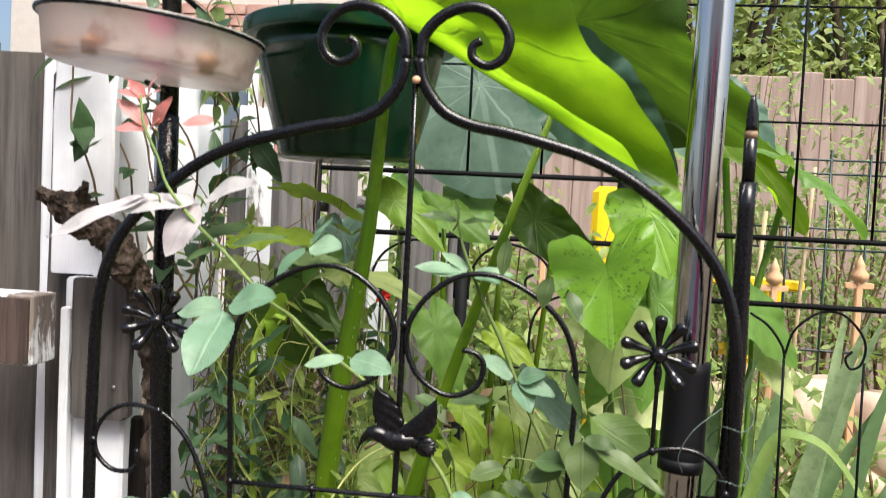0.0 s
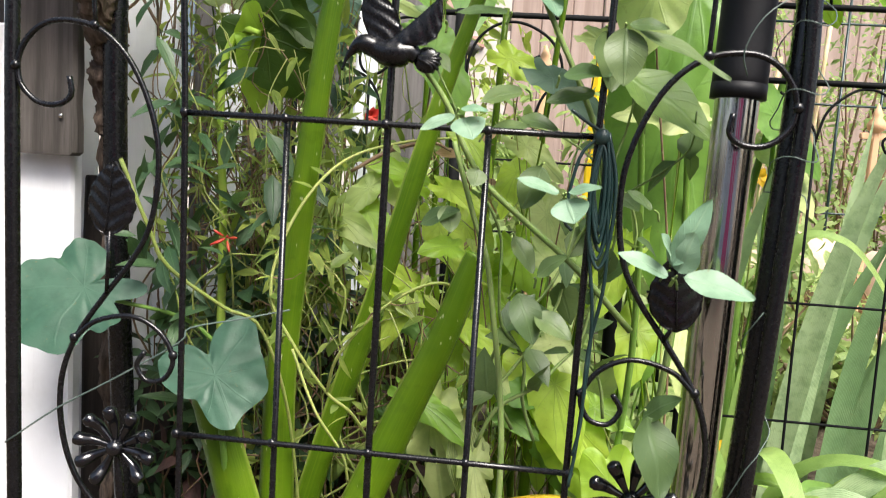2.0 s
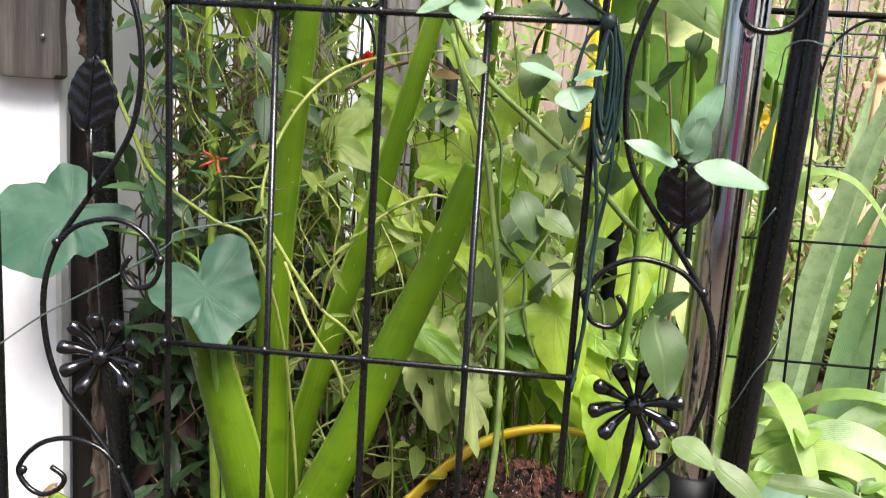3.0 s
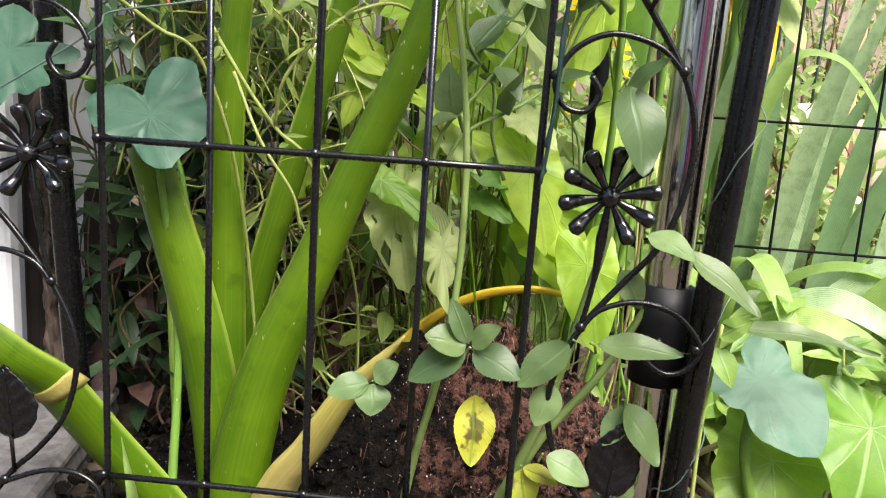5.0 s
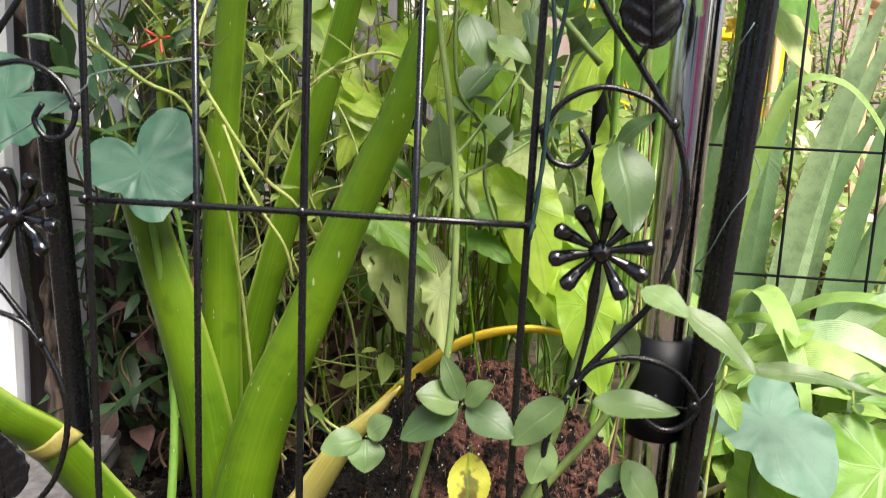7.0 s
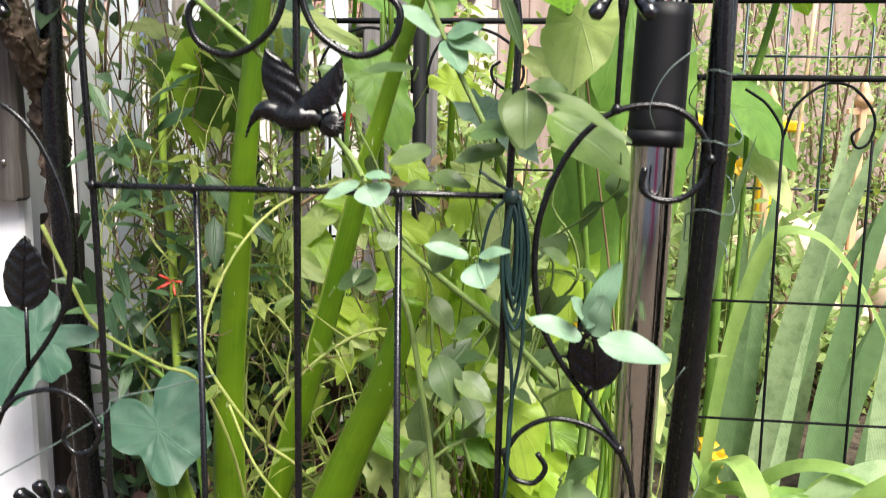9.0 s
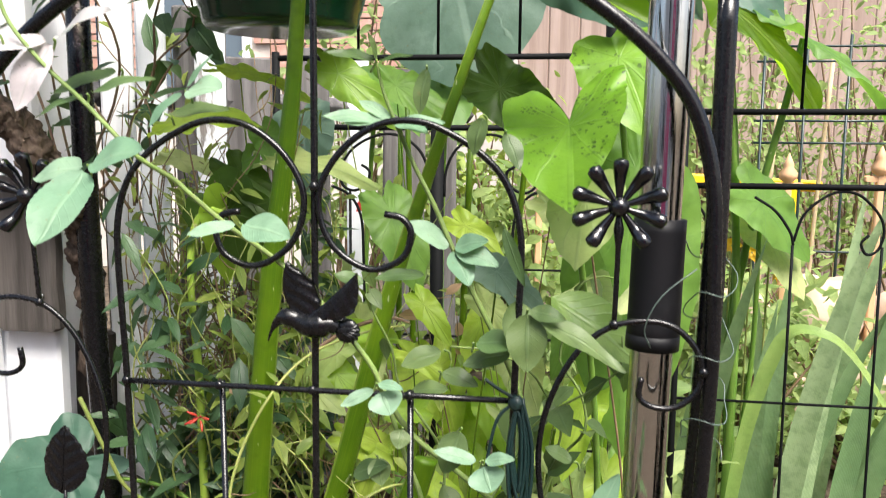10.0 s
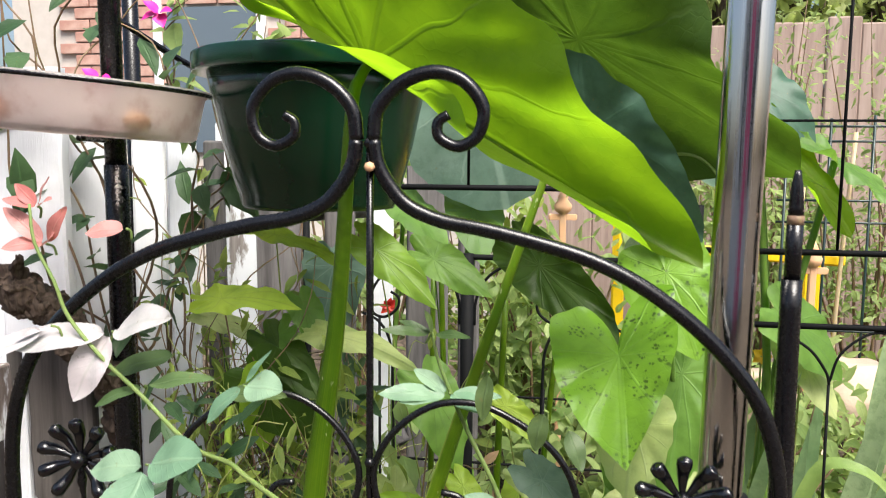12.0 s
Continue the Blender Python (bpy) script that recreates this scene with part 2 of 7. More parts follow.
def leaf_material(name, c1, c2, lit, vein=(0.25, 0.4, 0.12), veins="side", rough=0.38, amount=0.45, blotch=None, n_rays=12.0, spots=0.0, glow=0.4, net_=0.2):
    c1, c2, lit = softer(c1), softer(c2), softer(lit, 1.05, 1.2)
    m = Mat(name)
    uv = m.t.nodes.new("ShaderNodeTexCoord").outputs["UV"]
    sep = m.t.nodes.new("ShaderNodeSeparateXYZ")
    m.t.links.new(uv, sep.inputs[0])
    u, w = sep.outputs[0], sep.outputs[1]
    info = m.t.nodes.new("ShaderNodeObjectInfo").outputs["Random"]
    isl = m.t.nodes.new("ShaderNodeNewGeometry").outputs["Random Per Island"]
    rnd = m.math("FRACT", m.math("ADD", info, isl))
    if veins == "side":
        a = m.math("ABSOLUTE", m.math("SUBTRACT", m.math("MULTIPLY", w, 2.0), 1.0))
        mid = m.ramp(a, 0.13, 0.03)
        k = m.math("FRACT", m.math("SUBTRACT", m.math("MULTIPLY", u, 8.0), m.math("MULTIPLY", a, 2.2)))
        side = m.ramp(m.math("ABSOLUTE", m.math("SUBTRACT", k, 0.5)), 0.12, 0.0)
        v = m.math("MAXIMUM", mid, m.math("MULTIPLY", side, 0.22))
    elif veins == "ray":
        warp = m.math("MULTIPLY", m.math("SUBTRACT", m.noise(16, 2), 0.5), 0.9)
        d = m.math("ABSOLUTE", m.math("SUBTRACT", m.math("FRACT", m.math("ADD", m.math("ADD", m.math("MULTIPLY", u, n_rays), 0.5), m.math("MULTIPLY", warp, w))), 0.5))
        dist = m.math("MULTIPLY", m.math("MULTIPLY", d, 6.283 / n_rays), w)
        v = m.math("MULTIPLY", m.ramp(dist, 0.02, 0.005), m.ramp(w, 1.02, 0.8))
        mid = m.ramp(m.math("MULTIPLY", m.math("ABSOLUTE", m.math("SUBTRACT", u, 0.5)), m.math("MULTIPLY", w, 6.283)), 0.035, 0.012)
        v = m.math("MAXIMUM", v, mid)
        net = m.t.nodes.new("ShaderNodeTexVoronoi")
        net.feature = "DISTANCE_TO_EDGE"
        net.inputs["Scale"].default_value = 75.0
        m.t.links.new(m.coords(), net.inputs["Vector"])
        v = m.math("MAXIMUM", v, m.math("MULTIPLY", m.ramp(net.outputs["Distance"], 0.07, 0.0), net_))
    else:
        k = m.math("FRACT", m.math("MULTIPLY", w, 15.0))
        v = m.math("MULTIPLY", m.ramp(m.math("ABSOLUTE", m.math("SUBTRACT", k, 0.5)), 0.35, 0.0), 0.5)
    big = m.noise(14, 3)
    base = m.mix(m.ramp(m.math("ADD", m.math("MULTIPLY", big, 0.6), m.math("MULTIPLY", rnd, 0.5)), 0.25, 0.8), c1, c2)
    if blotch:
        base = m.mix(m.ramp(m.noise(75, 3), 0.56, 0.64), base, blotch)
    if spots:
        cell = m.t.nodes.new("ShaderNodeTexVoronoi")
        cell.inputs["Scale"].default_value = 260.0
        m.t.links.new(m.coords(), cell.inputs["Vector"])
        fleck_ = m.math("MULTIPLY", m.ramp(cell.outputs["Distance"], 0.42, 0.34), m.ramp(m.noise(120, 2), 0.47, 0.5))
        dots = m.math("MULTIPLY", fleck_, m.ramp(m.noise(26, 2), 0.48, 0.56))
        base = m.mix(m.math("MULTIPLY", dots, spots), base, (0.01, 0.012, 0.01))
    mottle = m.math("MULTIPLY", m.ramp(m.noise(48, 5, None, 0.65), 0.42, 0.68), 0.5)
    base = m.mix(mottle, base, (c1[0] * 0.55, c1[1] * 0.6, c1[2] * 0.6))
    col = m.mix(m.math("MULTIPLY", v, amount), base, vein)
    if not spots:
        speck = m.math("MULTIPLY", m.ramp(m.noise(210, 2), 0.68, 0.74), 0.5)
        col = m.mix(speck, col, (0.16, 0.13, 0.05))
    m.set(color=col, rough=m.math("ADD", m.math("MULTIPLY", m.noise(70), 0.2), rough - 0.05), spec=0.36)
    nrm = m.bump(m.math("SUBTRACT", m.math("MULTIPLY", m.noise(60, 4), 0.9), m.math("MULTIPLY", v, amount * 2)), 0.5, 0.0015)
    tr = m.t.nodes.new("ShaderNodeBsdfTranslucent")
    m.put(tr, "Color", m.mix(m.math("MULTIPLY", v, 0.45), m.mix(m.ramp(m.math("ADD", m.math("MULTIPLY", big, 0.6), m.math("MULTIPLY", m.noise(40, 4), 0.4)), 0.3, 0.95), (*lit,), (lit[0] * 0.42, lit[1] * 0.55, lit[2] * 0.7)), (lit[0] * 0.45, lit[1] * 0.5, lit[2] * 0.5)))
    m.t.links.new(nrm, tr.inputs["Normal"])
    mixer = m.t.nodes.new("ShaderNodeMixShader")
    mixer.inputs[0].default_value = glow
    m.t.links.new(m.b.outputs[0], mixer.inputs[1])
    m.t.links.new(tr.outputs[0], mixer.inputs[2])
    m.t.links.new(mixer.outputs[0], m.t.nodes["Material Output"].inputs[0])
    return m.m


def stalk_material(name, c1, c2, gloss=0.36, margin=0.0):
    m = Mat(name)
    uv = m.t.nodes.new("ShaderNodeTexCoord").outputs["UV"]
    mp = m.t.nodes.new("ShaderNodeMapping")
    mp.inputs["Scale"].default_value = (2.0, 26.0, 1.0)
    m.t.links.new(uv, mp.inputs[0])
    stripe = m.noise(1.0, 4, mp.outputs[0], 0.7)
    grain = m.noise(160, 3, m.coords(1, 1, 0.06))
    big = m.noise(9, 3)
    col = m.mix(m.ramp(big, 0.3, 0.7), c1, c2)
    col = m.mix(m.math("MULTIPLY", m.ramp(stripe, 0.45, 0.7), 0.55), col, (c2[0] * 1.2, c2[1] * 1.12, c2[2] * 1.4))
    col = m.mix(m.math("MULTIPLY", m.ramp(m.noise(38, 4), 0.55, 0.72), 0.4), col, (c1[0] * 0.5, c1[1] * 0.55, c1[2] * 0.6))
    if margin:
        sep = m.t.nodes.new("ShaderNodeSeparateXYZ")
        m.t.links.new(uv, sep.inputs[0])
        a = m.math("ABSOLUTE", m.math("SUBTRACT", m.math("MULTIPLY", sep.outputs[1], 2.0), 1.0))
        col = m.mix(m.math("MULTIPLY", m.ramp(a, 0.86, 0.99), margin), col, (0.42, 0.5, 0.1))
    col = m.mix(m.math("MULTIPLY", m.ramp(m.noise(190, 2, m.coords(1, 1, 0.35)), 0.7, 0.75), 0.6), col, (0.45, 0.47, 0.3))
    m.set(color=col, rough=m.math("ADD", m.math("MULTIPLY", m.noise(50, 3), 0.25), gloss - 0.04), spec=0.26)
    m.b.inputs["Subsurface Weight"].default_value = 0.2
    m.b.inputs["Subsurface Radius"].default_value = (0.01, 0.02, 0.004)
    m.b.inputs["Subsurface Scale"].default_value = 0.3
    m.bump(m.math("ADD", grain, m.math("MULTIPLY", stripe, 1.4)), 0.35, 0.0009)
    return m.m


def wood_material(name, c1, c2, paint=None, cover=0.5, sx=60.0):
    m = Mat(name)
    vec = m.coords(1, 1, 0.05)
    grain = m.noise(sx, 6, vec, 0.65)
    fine = m.noise(sx * 5, 4, vec, 0.7)
    blot = m.noise(7, 3)
    col = m.mix(m.ramp(grain, 0.32, 0.68), c1, c2)
    col = m.mix(m.math("MULTIPLY", m.ramp(fine, 0.55, 0.8), 0.6), col, (c1[0] * 0.4, c1[1] * 0.4, c1[2] * 0.4))
    rnd = m.t.nodes.new("ShaderNodeObjectInfo").outputs["Random"]
    col = m.mix(m.math("MULTIPLY", m.math("ADD", m.ramp(blot, 0.35, 0.75), m.math("MULTIPLY", rnd, 0.5)), 0.4), col, (c2[0] * 0.75, c2[1] * 0.72, c2[2] * 0.68))
    if paint:
        wear = m.ramp(m.math("ADD", m.math("MULTIPLY", m.noise(26, 6, m.coords(1, 1, 0.3), 0.7), 0.7), m.math("MULTIPLY", grain, 0.3)), cover - 0.03, cover + 0.03)
        dirt = m.mix(m.math("MULTIPLY", m.ramp(m.noise(9, 5), 0.45, 0.75), 0.35), paint, (0.42, 0.43, 0.38))
        col = m.mix(wear, dirt, col)
    m.set(color=col, rough=0.75, spec=0.25)
    m.bump(m.math("ADD", grain, m.math("MULTIPLY", fine, 0.5)), 0.5, 0.002)
    return m.m


BLACK = painted("black_metal", (0.0035, 0.0035, 0.0045), 0.24, (0.02, 0.02, 0.02), 0.12, 0.45)
BLACK_GLOSS = painted("glossy_black_enamel", (0.003, 0.003, 0.0045), 0.15, (0.015, 0.015, 0.018), 0.08, 0.7)
BLACK_MATTE = painted("black_sleeve", (0.0055, 0.0055, 0.007), 0.5, (0.03, 0.03, 0.03), 0.25, 0.25)
FAR_BLACK = painted("black_wire_coating", (0.0045, 0.005, 0.0055), 0.65, (0.015, 0.015, 0.014), 0.15, 0.12)
GREEN_PLASTIC = painted("green_plastic", (0.0022, 0.028, 0.0135), 0.17, (0.006, 0.045, 0.024), 0.25)
GREEN_WIRE = painted("green_wire", (0.006, 0.022, 0.021), 0.35, (0.045, 0.09, 0.08), 0.4)
TIE_WIRE = painted("tie_wire", (0.07, 0.1, 0.085), 0.4, (0.14, 0.17, 0.15), 0.4)
YELLOW_PLASTIC = painted("yellow_plastic", (0.85, 0.55, 0.01), 0.35, (0.5, 0.36, 0.05), 0.25)
ORANGE_CLAY = painted("orange_paint", (0.62, 0.36, 0.2), 0.6, (0.5, 0.36, 0.24), 0.4)
RED_PETAL = painted("red_petal", (0.55, 0.02, 0.012), 0.5, (0.8, 0.16, 0.03), 0.5)
TUBE_RED = painted("orange_red_petal", (0.42, 0.035, 0.02), 0.5, (0.5, 0.12, 0.04), 0.5)
PINK_PETAL = painted("pink_petal", (0.7, 0.02, 0.28), 0.5, (0.8, 0.1, 0.4), 0.5)
YELLOW_PETAL = painted("yellow_petal", (0.85, 0.5, 0.02), 0.5, (0.85, 0.35, 0.02), 0.5)

m = Mat("polished_steel")
streak = m.noise(240, 3, m.coords(1, 1, 0.02))
m.set(color=m.mix(m.math("MULTIPLY", m.ramp(m.noise(40, 4), 0.55, 0.8), 0.3), (0.62, 0.61, 0.6), (0.3, 0.29, 0.27)), metal=1.0,
      rough=m.math("ADD", m.math("MULTIPLY", streak, 0.12), 0.05))
m.bump(m.noise(190, 4, m.coords(1, 1, 0.004), 0.75), 0.22, 0.0014)
STEEL = m.m

m = Mat("frosted_plastic")
m.set(color=m.mix(m.ramp(m.noise(30, 4), 0.5, 0.75), (0.84, 0.76, 0.73), (0.58, 0.44, 0.4)), rough=0.3, trans=0.75, ior=1.3)
m.bump(m.noise(120), 0.1, 0.0006)
FROSTED = m.m

m = Mat("potting_soil")
v1 = m.noise(70, 8, None, 0.7)
dirt = m.mix(m.ramp(v1, 0.35, 0.7), (0.003, 0.0024, 0.0022), (0.022, 0.016, 0.012))
sx = m.t.nodes.new("ShaderNodeSeparateXYZ")
m.t.links.new(m.coords(), sx.inputs[0])
heap = m.ramp(m.math("ADD", sx.outputs[0], m.math("MULTIPLY", m.math("SUBTRACT", m.noise(22, 5), 0.5), 0.25)), 0.05, 0.12)
dirt = m.mix(m.math("MULTIPLY", heap, m.ramp(m.noise(85, 6, None, 0.7), 0.44, 0.56)), dirt, (0.15, 0.068, 0.05))
fleck = m.t.nodes.new("ShaderNodeTexVoronoi")
fleck.inputs["Scale"].default_value = 210.0
m.t.links.new(m.coords(), fleck.inputs["Vector"])
dirt = m.mix(m.math("MULTIPLY", m.ramp(fleck.outputs["Distance"], 0.24, 0.12), m.ramp(m.noise(60, 2), 0.53, 0.6)), dirt, (0.55, 0.52, 0.47))
m.set(color=dirt, rough=0.95, spec=0.15)
m.bump(m.math("ADD", v1, m.noise(300, 4)), 1.0, 0.01)
SOIL = m.m

m = Mat("red_fibre")
m.set(color=m.mix(m.noise(90, 3), (0.07, 0.03, 0.02), (0.3, 0.15, 0.1)), rough=0.9, spec=0.2)
RED_FIBRE = m.m
m = Mat("pale_stone")
m.set(color=m.mix(m.noise(60, 5), (0.5, 0.46, 0.4), (0.72, 0.69, 0.62)), rough=0.8)
m.bump(m.noise(150, 4), 0.4, 0.002)
PALE_STONE = m.m

m = Mat("garden_ground")
v1 = m.noise(25, 8, None, 0.7)
m.set(color=m.mix(m.ramp(v1, 0.35, 0.7), (0.03, 0.022, 0.015), (0.14, 0.11, 0.08)), rough=0.95, spec=0.15)
m.bump(v1, 0.8, 0.01)
GROUND = m.m

DARK_WOOD = wood_material("dark_grey_wood", (0.035, 0.031, 0.028), (0.13, 0.116, 0.106))
# brown board wood with the shade beside the post put into its colour
SHADED_WOOD = wood_material("shaded_brown_wood", (0.012, 0.009, 0.008), (0.05, 0.04, 0.035))
TAN_CANE = stalk_material("tan_cane", (0.4, 0.3, 0.16), (0.55, 0.45, 0.28), 0.5)
GRAY_WOOD = wood_material("weathered_wood", (0.06, 0.056, 0.056), (0.17, 0.16, 0.16))
WHITE_WOOD = wood_material("white_painted_wood", (0.2, 0.17, 0.15), (0.4, 0.37, 0.34), (0.78, 0.79, 0.82), 0.7)
WORN_WHITE = wood_material("worn_white_wood", (0.14, 0.12, 0.11), (0.34, 0.31, 0.29), (0.78, 0.8, 0.83), 0.6)
FLAKED_WHITE = wood_material("flaking_white_wood", (0.1, 0.075, 0.06), (0.3, 0.25, 0.22), (0.8, 0.82, 0.84), 0.5)
FENCE_WOOD = wood_material("brown_fence_wood", (0.23, 0.165, 0.14), (0.39, 0.3, 0.265), None, 0.5, 22.0)
BARK = wood_material("bark", (0.006, 0.0045, 0.0035), (0.135, 0.098, 0.074), None, 0.5, 110.0)
END_GRAIN = wood_material("end_grain", (0.03, 0.02, 0.017), (0.13, 0.095, 0.08), None, 0.5, 90.0)

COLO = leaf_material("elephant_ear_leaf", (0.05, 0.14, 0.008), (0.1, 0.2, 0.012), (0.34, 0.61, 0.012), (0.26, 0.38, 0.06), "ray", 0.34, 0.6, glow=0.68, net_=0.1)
# same leaf as COLO, with shade put into a darker colour
COLO_SHADED = leaf_material("elephant_ear_leaf_shade", (0.03, 0.085, 0.012), (0.06, 0.13, 0.018), (0.1, 0.2, 0.01), (0.12, 0.19, 0.045), "ray", 0.4, 0.45, glow=0.42)
COLO_BLUE = leaf_material("blue_green_leaf", (0.03, 0.098, 0.052), (0.052, 0.13, 0.074), (0.1, 0.22, 0.085), (0.12, 0.25, 0.15), "ray", 0.42, 0.09, n_rays=7.0, glow=0.18, net_=0.0)
COLO_PALE = leaf_material("pale_leaf", (0.08, 0.185, 0.105), (0.13, 0.25, 0.15), (0.18, 0.32, 0.13), (0.24, 0.38, 0.25), "ray", 0.5, 0.12, n_rays=7.0, glow=0.28, net_=0.0)
COLO_MID = leaf_material("green_heart_leaf", (0.07, 0.19, 0.03), (0.14, 0.31, 0.05), (0.26, 0.5, 0.05), (0.2, 0.38, 0.1), "ray", 0.4, 0.16, n_rays=9.0, glow=0.4, net_=0.1)
PALE_LIME = leaf_material("pale_lime_leaf", (0.26, 0.41, 0.11), (0.42, 0.56, 0.21), (0.62, 0.82, 0.24), (0.48, 0.6, 0.28), "ray", 0.4, 0.2, n_rays=9.0, glow=0.42, net_=0.1)
HEART_MAT = leaf_material("speckled_heart_leaf", (0.12, 0.3, 0.02), (0.18, 0.4, 0.035), (0.3, 0.6, 0.03), (0.25, 0.44, 0.08), "ray", 0.33, 0.2, n_rays=9.0, spots=1.0, glow=0.32, net_=0.2)
LIME = leaf_material("lime_leaf", (0.19, 0.39, 0.03), (0.36, 0.56, 0.07), (0.66, 0.92, 0.07), (0.38, 0.52, 0.12), "ray", 0.34, 0.16, n_rays=9.0, glow=0.48, net_=0.1)
LIME_VEIN = leaf_material("veined_lime_leaf", (0.11, 0.27, 0.03), (0.21, 0.41, 0.05), (0.45, 0.7, 0.06), (0.46, 0.6, 0.26), "ray", 0.36, 0.5, n_rays=7.0, glow=0.42, net_=0.1)
LIME_SIDE = leaf_material("lime_side_veined_leaf", (0.08, 0.2, 0.03), (0.22, 0.38, 0.08), (0.4, 0.6, 0.09), (0.33, 0.46, 0.18), "side", 0.32, 0.5, glow=0.35)
ROSE = leaf_material("rose_leaf", (0.034, 0.078, 0.024), (0.085, 0.15, 0.045), (0.2, 0.33, 0.055), (0.15, 0.23, 0.1), "side", 0.38, 0.2, glow=0.25)
# paler rose copies: whitish sheen of the front leaflets is put into the colour
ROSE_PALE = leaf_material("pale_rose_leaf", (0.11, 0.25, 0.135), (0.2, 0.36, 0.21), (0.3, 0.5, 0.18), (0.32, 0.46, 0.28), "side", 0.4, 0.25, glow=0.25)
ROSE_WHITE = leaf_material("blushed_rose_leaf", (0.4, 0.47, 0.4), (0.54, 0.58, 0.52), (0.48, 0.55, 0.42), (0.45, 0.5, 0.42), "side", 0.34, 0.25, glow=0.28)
ROSE_MID = leaf_material("mid_rose_leaf", (0.06, 0.13, 0.04), (0.13, 0.23, 0.075), (0.26, 0.42, 0.08), (0.22, 0.33, 0.15), "side", 0.4, 0.22, glow=0.26)
COLO_MINT = leaf_material("mint_leaf", (0.075, 0.16, 0.1), (0.15, 0.26, 0.175), (0.16, 0.28, 0.13), (0.34, 0.47, 0.37), "ray", 0.45, 0.3, n_rays=9.0, glow=0.3, net_=0.1)
ROSE_RED = leaf_material("red_young_leaf", (0.45, 0.15, 0.12), (0.55, 0.32, 0.26), (0.7, 0.35, 0.22), (0.6, 0.35, 0.28), "side", 0.36, 0.3, glow=0.35)
ROSE_YELLOW = leaf_material("yellowing_leaf", (0.22, 0.34, 0.03), (0.4, 0.45, 0.05), (0.6, 0.62, 0.04), (0.1, 0.2, 0.03), "side", 0.36, 0.5, (0.09, 0.06, 0.02), glow=0.35)
DARK_LEAF = leaf_material("dark_lance_leaf", (0.02, 0.06, 0.023), (0.055, 0.125, 0.046), (0.13, 0.25, 0.05), (0.08, 0.17, 0.06), "side", 0.35, 0.4, glow=0.25)
VINE_LEAF = leaf_material("vine_leaf", (0.09, 0.175, 0.03), (0.23, 0.34, 0.06), (0.48, 0.62, 0.07), (0.24, 0.38, 0.12), "side", 0.42, 0.4, glow=0.35)
SHRUB_LEAF = leaf_material("shrub_leaf", (0.12, 0.24, 0.055), (0.29, 0.43, 0.14), (0.48, 0.64, 0.17), (0.36, 0.48, 0.18), "side", 0.45, 0.3, glow=0.45)
TREE_LEAF = leaf_material("tree_leaf", (0.13, 0.2, 0.05), (0.28, 0.38, 0.12), (0.5, 0.62, 0.14), (0.2, 0.26, 0.1), "side", 0.55, 0.3, glow=0.45)
RIBBED = leaf_material("ribbed_pale_leaf", (0.22, 0.32, 0.11), (0.36, 0.45, 0.2), (0.5, 0.64, 0.22), (0.07, 0.12, 0.03), "long", 0.4, 0.9, glow=0.35)
SWORD = leaf_material("sword_leaf", (0.1, 0.22, 0.08), (0.3, 0.47, 0.22), (0.42, 0.62, 0.2), (0.4, 0.55, 0.32), "long", 0.34, 0.35, glow=0.2)
STRAP = leaf_material("strap_leaf", (0.14, 0.3, 0.06), (0.28, 0.45, 0.12), (0.45, 0.65, 0.12), (0.38, 0.52, 0.2), "long", 0.34, 0.25, glow=0.36)
DRY_LEAF = leaf_material("dry_leaf", (0.26, 0.19, 0.09), (0.42, 0.33, 0.18), (0.45, 0.33, 0.14), (0.3, 0.2, 0.1), "side", 0.6, 0.4, glow=0.3)

# dead brown leaf, its colour darkened further for the shade behind the stalks
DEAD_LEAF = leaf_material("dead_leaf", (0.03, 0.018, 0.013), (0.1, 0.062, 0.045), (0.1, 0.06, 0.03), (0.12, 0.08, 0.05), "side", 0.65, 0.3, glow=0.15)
# green taken very dark to stand for leaves lying in shade
SHADE_LEAF = leaf_material("shade_green_leaf", (0.012, 0.036, 0.012), (0.03, 0.075, 0.022), (0.06, 0.12, 0.02), (0.04, 0.08, 0.03), "side", 0.4, 0.3, glow=0.15)

PETIOLE = stalk_material("elephant_ear_stalk", (0.05, 0.112, 0.003), (0.1, 0.178, 0.0052), 0.32, 0.4)
PETIOLE_YELLOW = stalk_material("yellow_stalk", (0.5, 0.34, 0.02), (0.62, 0.46, 0.06))
PETIOLE_PALE = stalk_material("pale_torn_stalk", (0.24, 0.22, 0.045), (0.4, 0.33, 0.11))
PETIOLE_THIN = stalk_material("thin_stalk", (0.09, 0.185, 0.028), (0.15, 0.26, 0.045))
CANE = stalk_material("rose_cane", (0.11, 0.17, 0.045), (0.2, 0.27, 0.085))
VINE_STEM = stalk_material("vine_stem", (0.18, 0.23, 0.05), (0.35, 0.38, 0.12))
TWIG = stalk_material("brown_twig", (0.1, 0.06, 0.035), (0.25, 0.17, 0.1))
STRAP_STALK = stalk_material("pale_green_stalk", (0.26, 0.4, 0.05), (0.36, 0.5, 0.08))

# ---- ground and setting ----
g = Geo()
xs = np.concatenate([np.linspace(-60, -1.2, 8)[:-1], np.linspace(-1.2, 2.0, 90), np.linspace(2.0, 60, 8)[1:]])
ys = np.concatenate([np.linspace(-60, -1.0, 8)[:-1], np.linspace(-1.0, 2.4, 90), np.linspace(2.4, 80, 8)[1:]])
gv = []
for yy in ys:
    for xx in xs:
        zz = 0.0
        if -1.2 <= xx <= 2 and -1 <= yy <= 2.4:
            zz = 0.02 * noise.noise(Vector((xx * 4, yy * 4, 0))) + 0.01 * noise.noise(Vector((xx * 17, yy * 17, 3)))
        gv.append((xx, yy, zz - 0.02))
nx = len(xs)
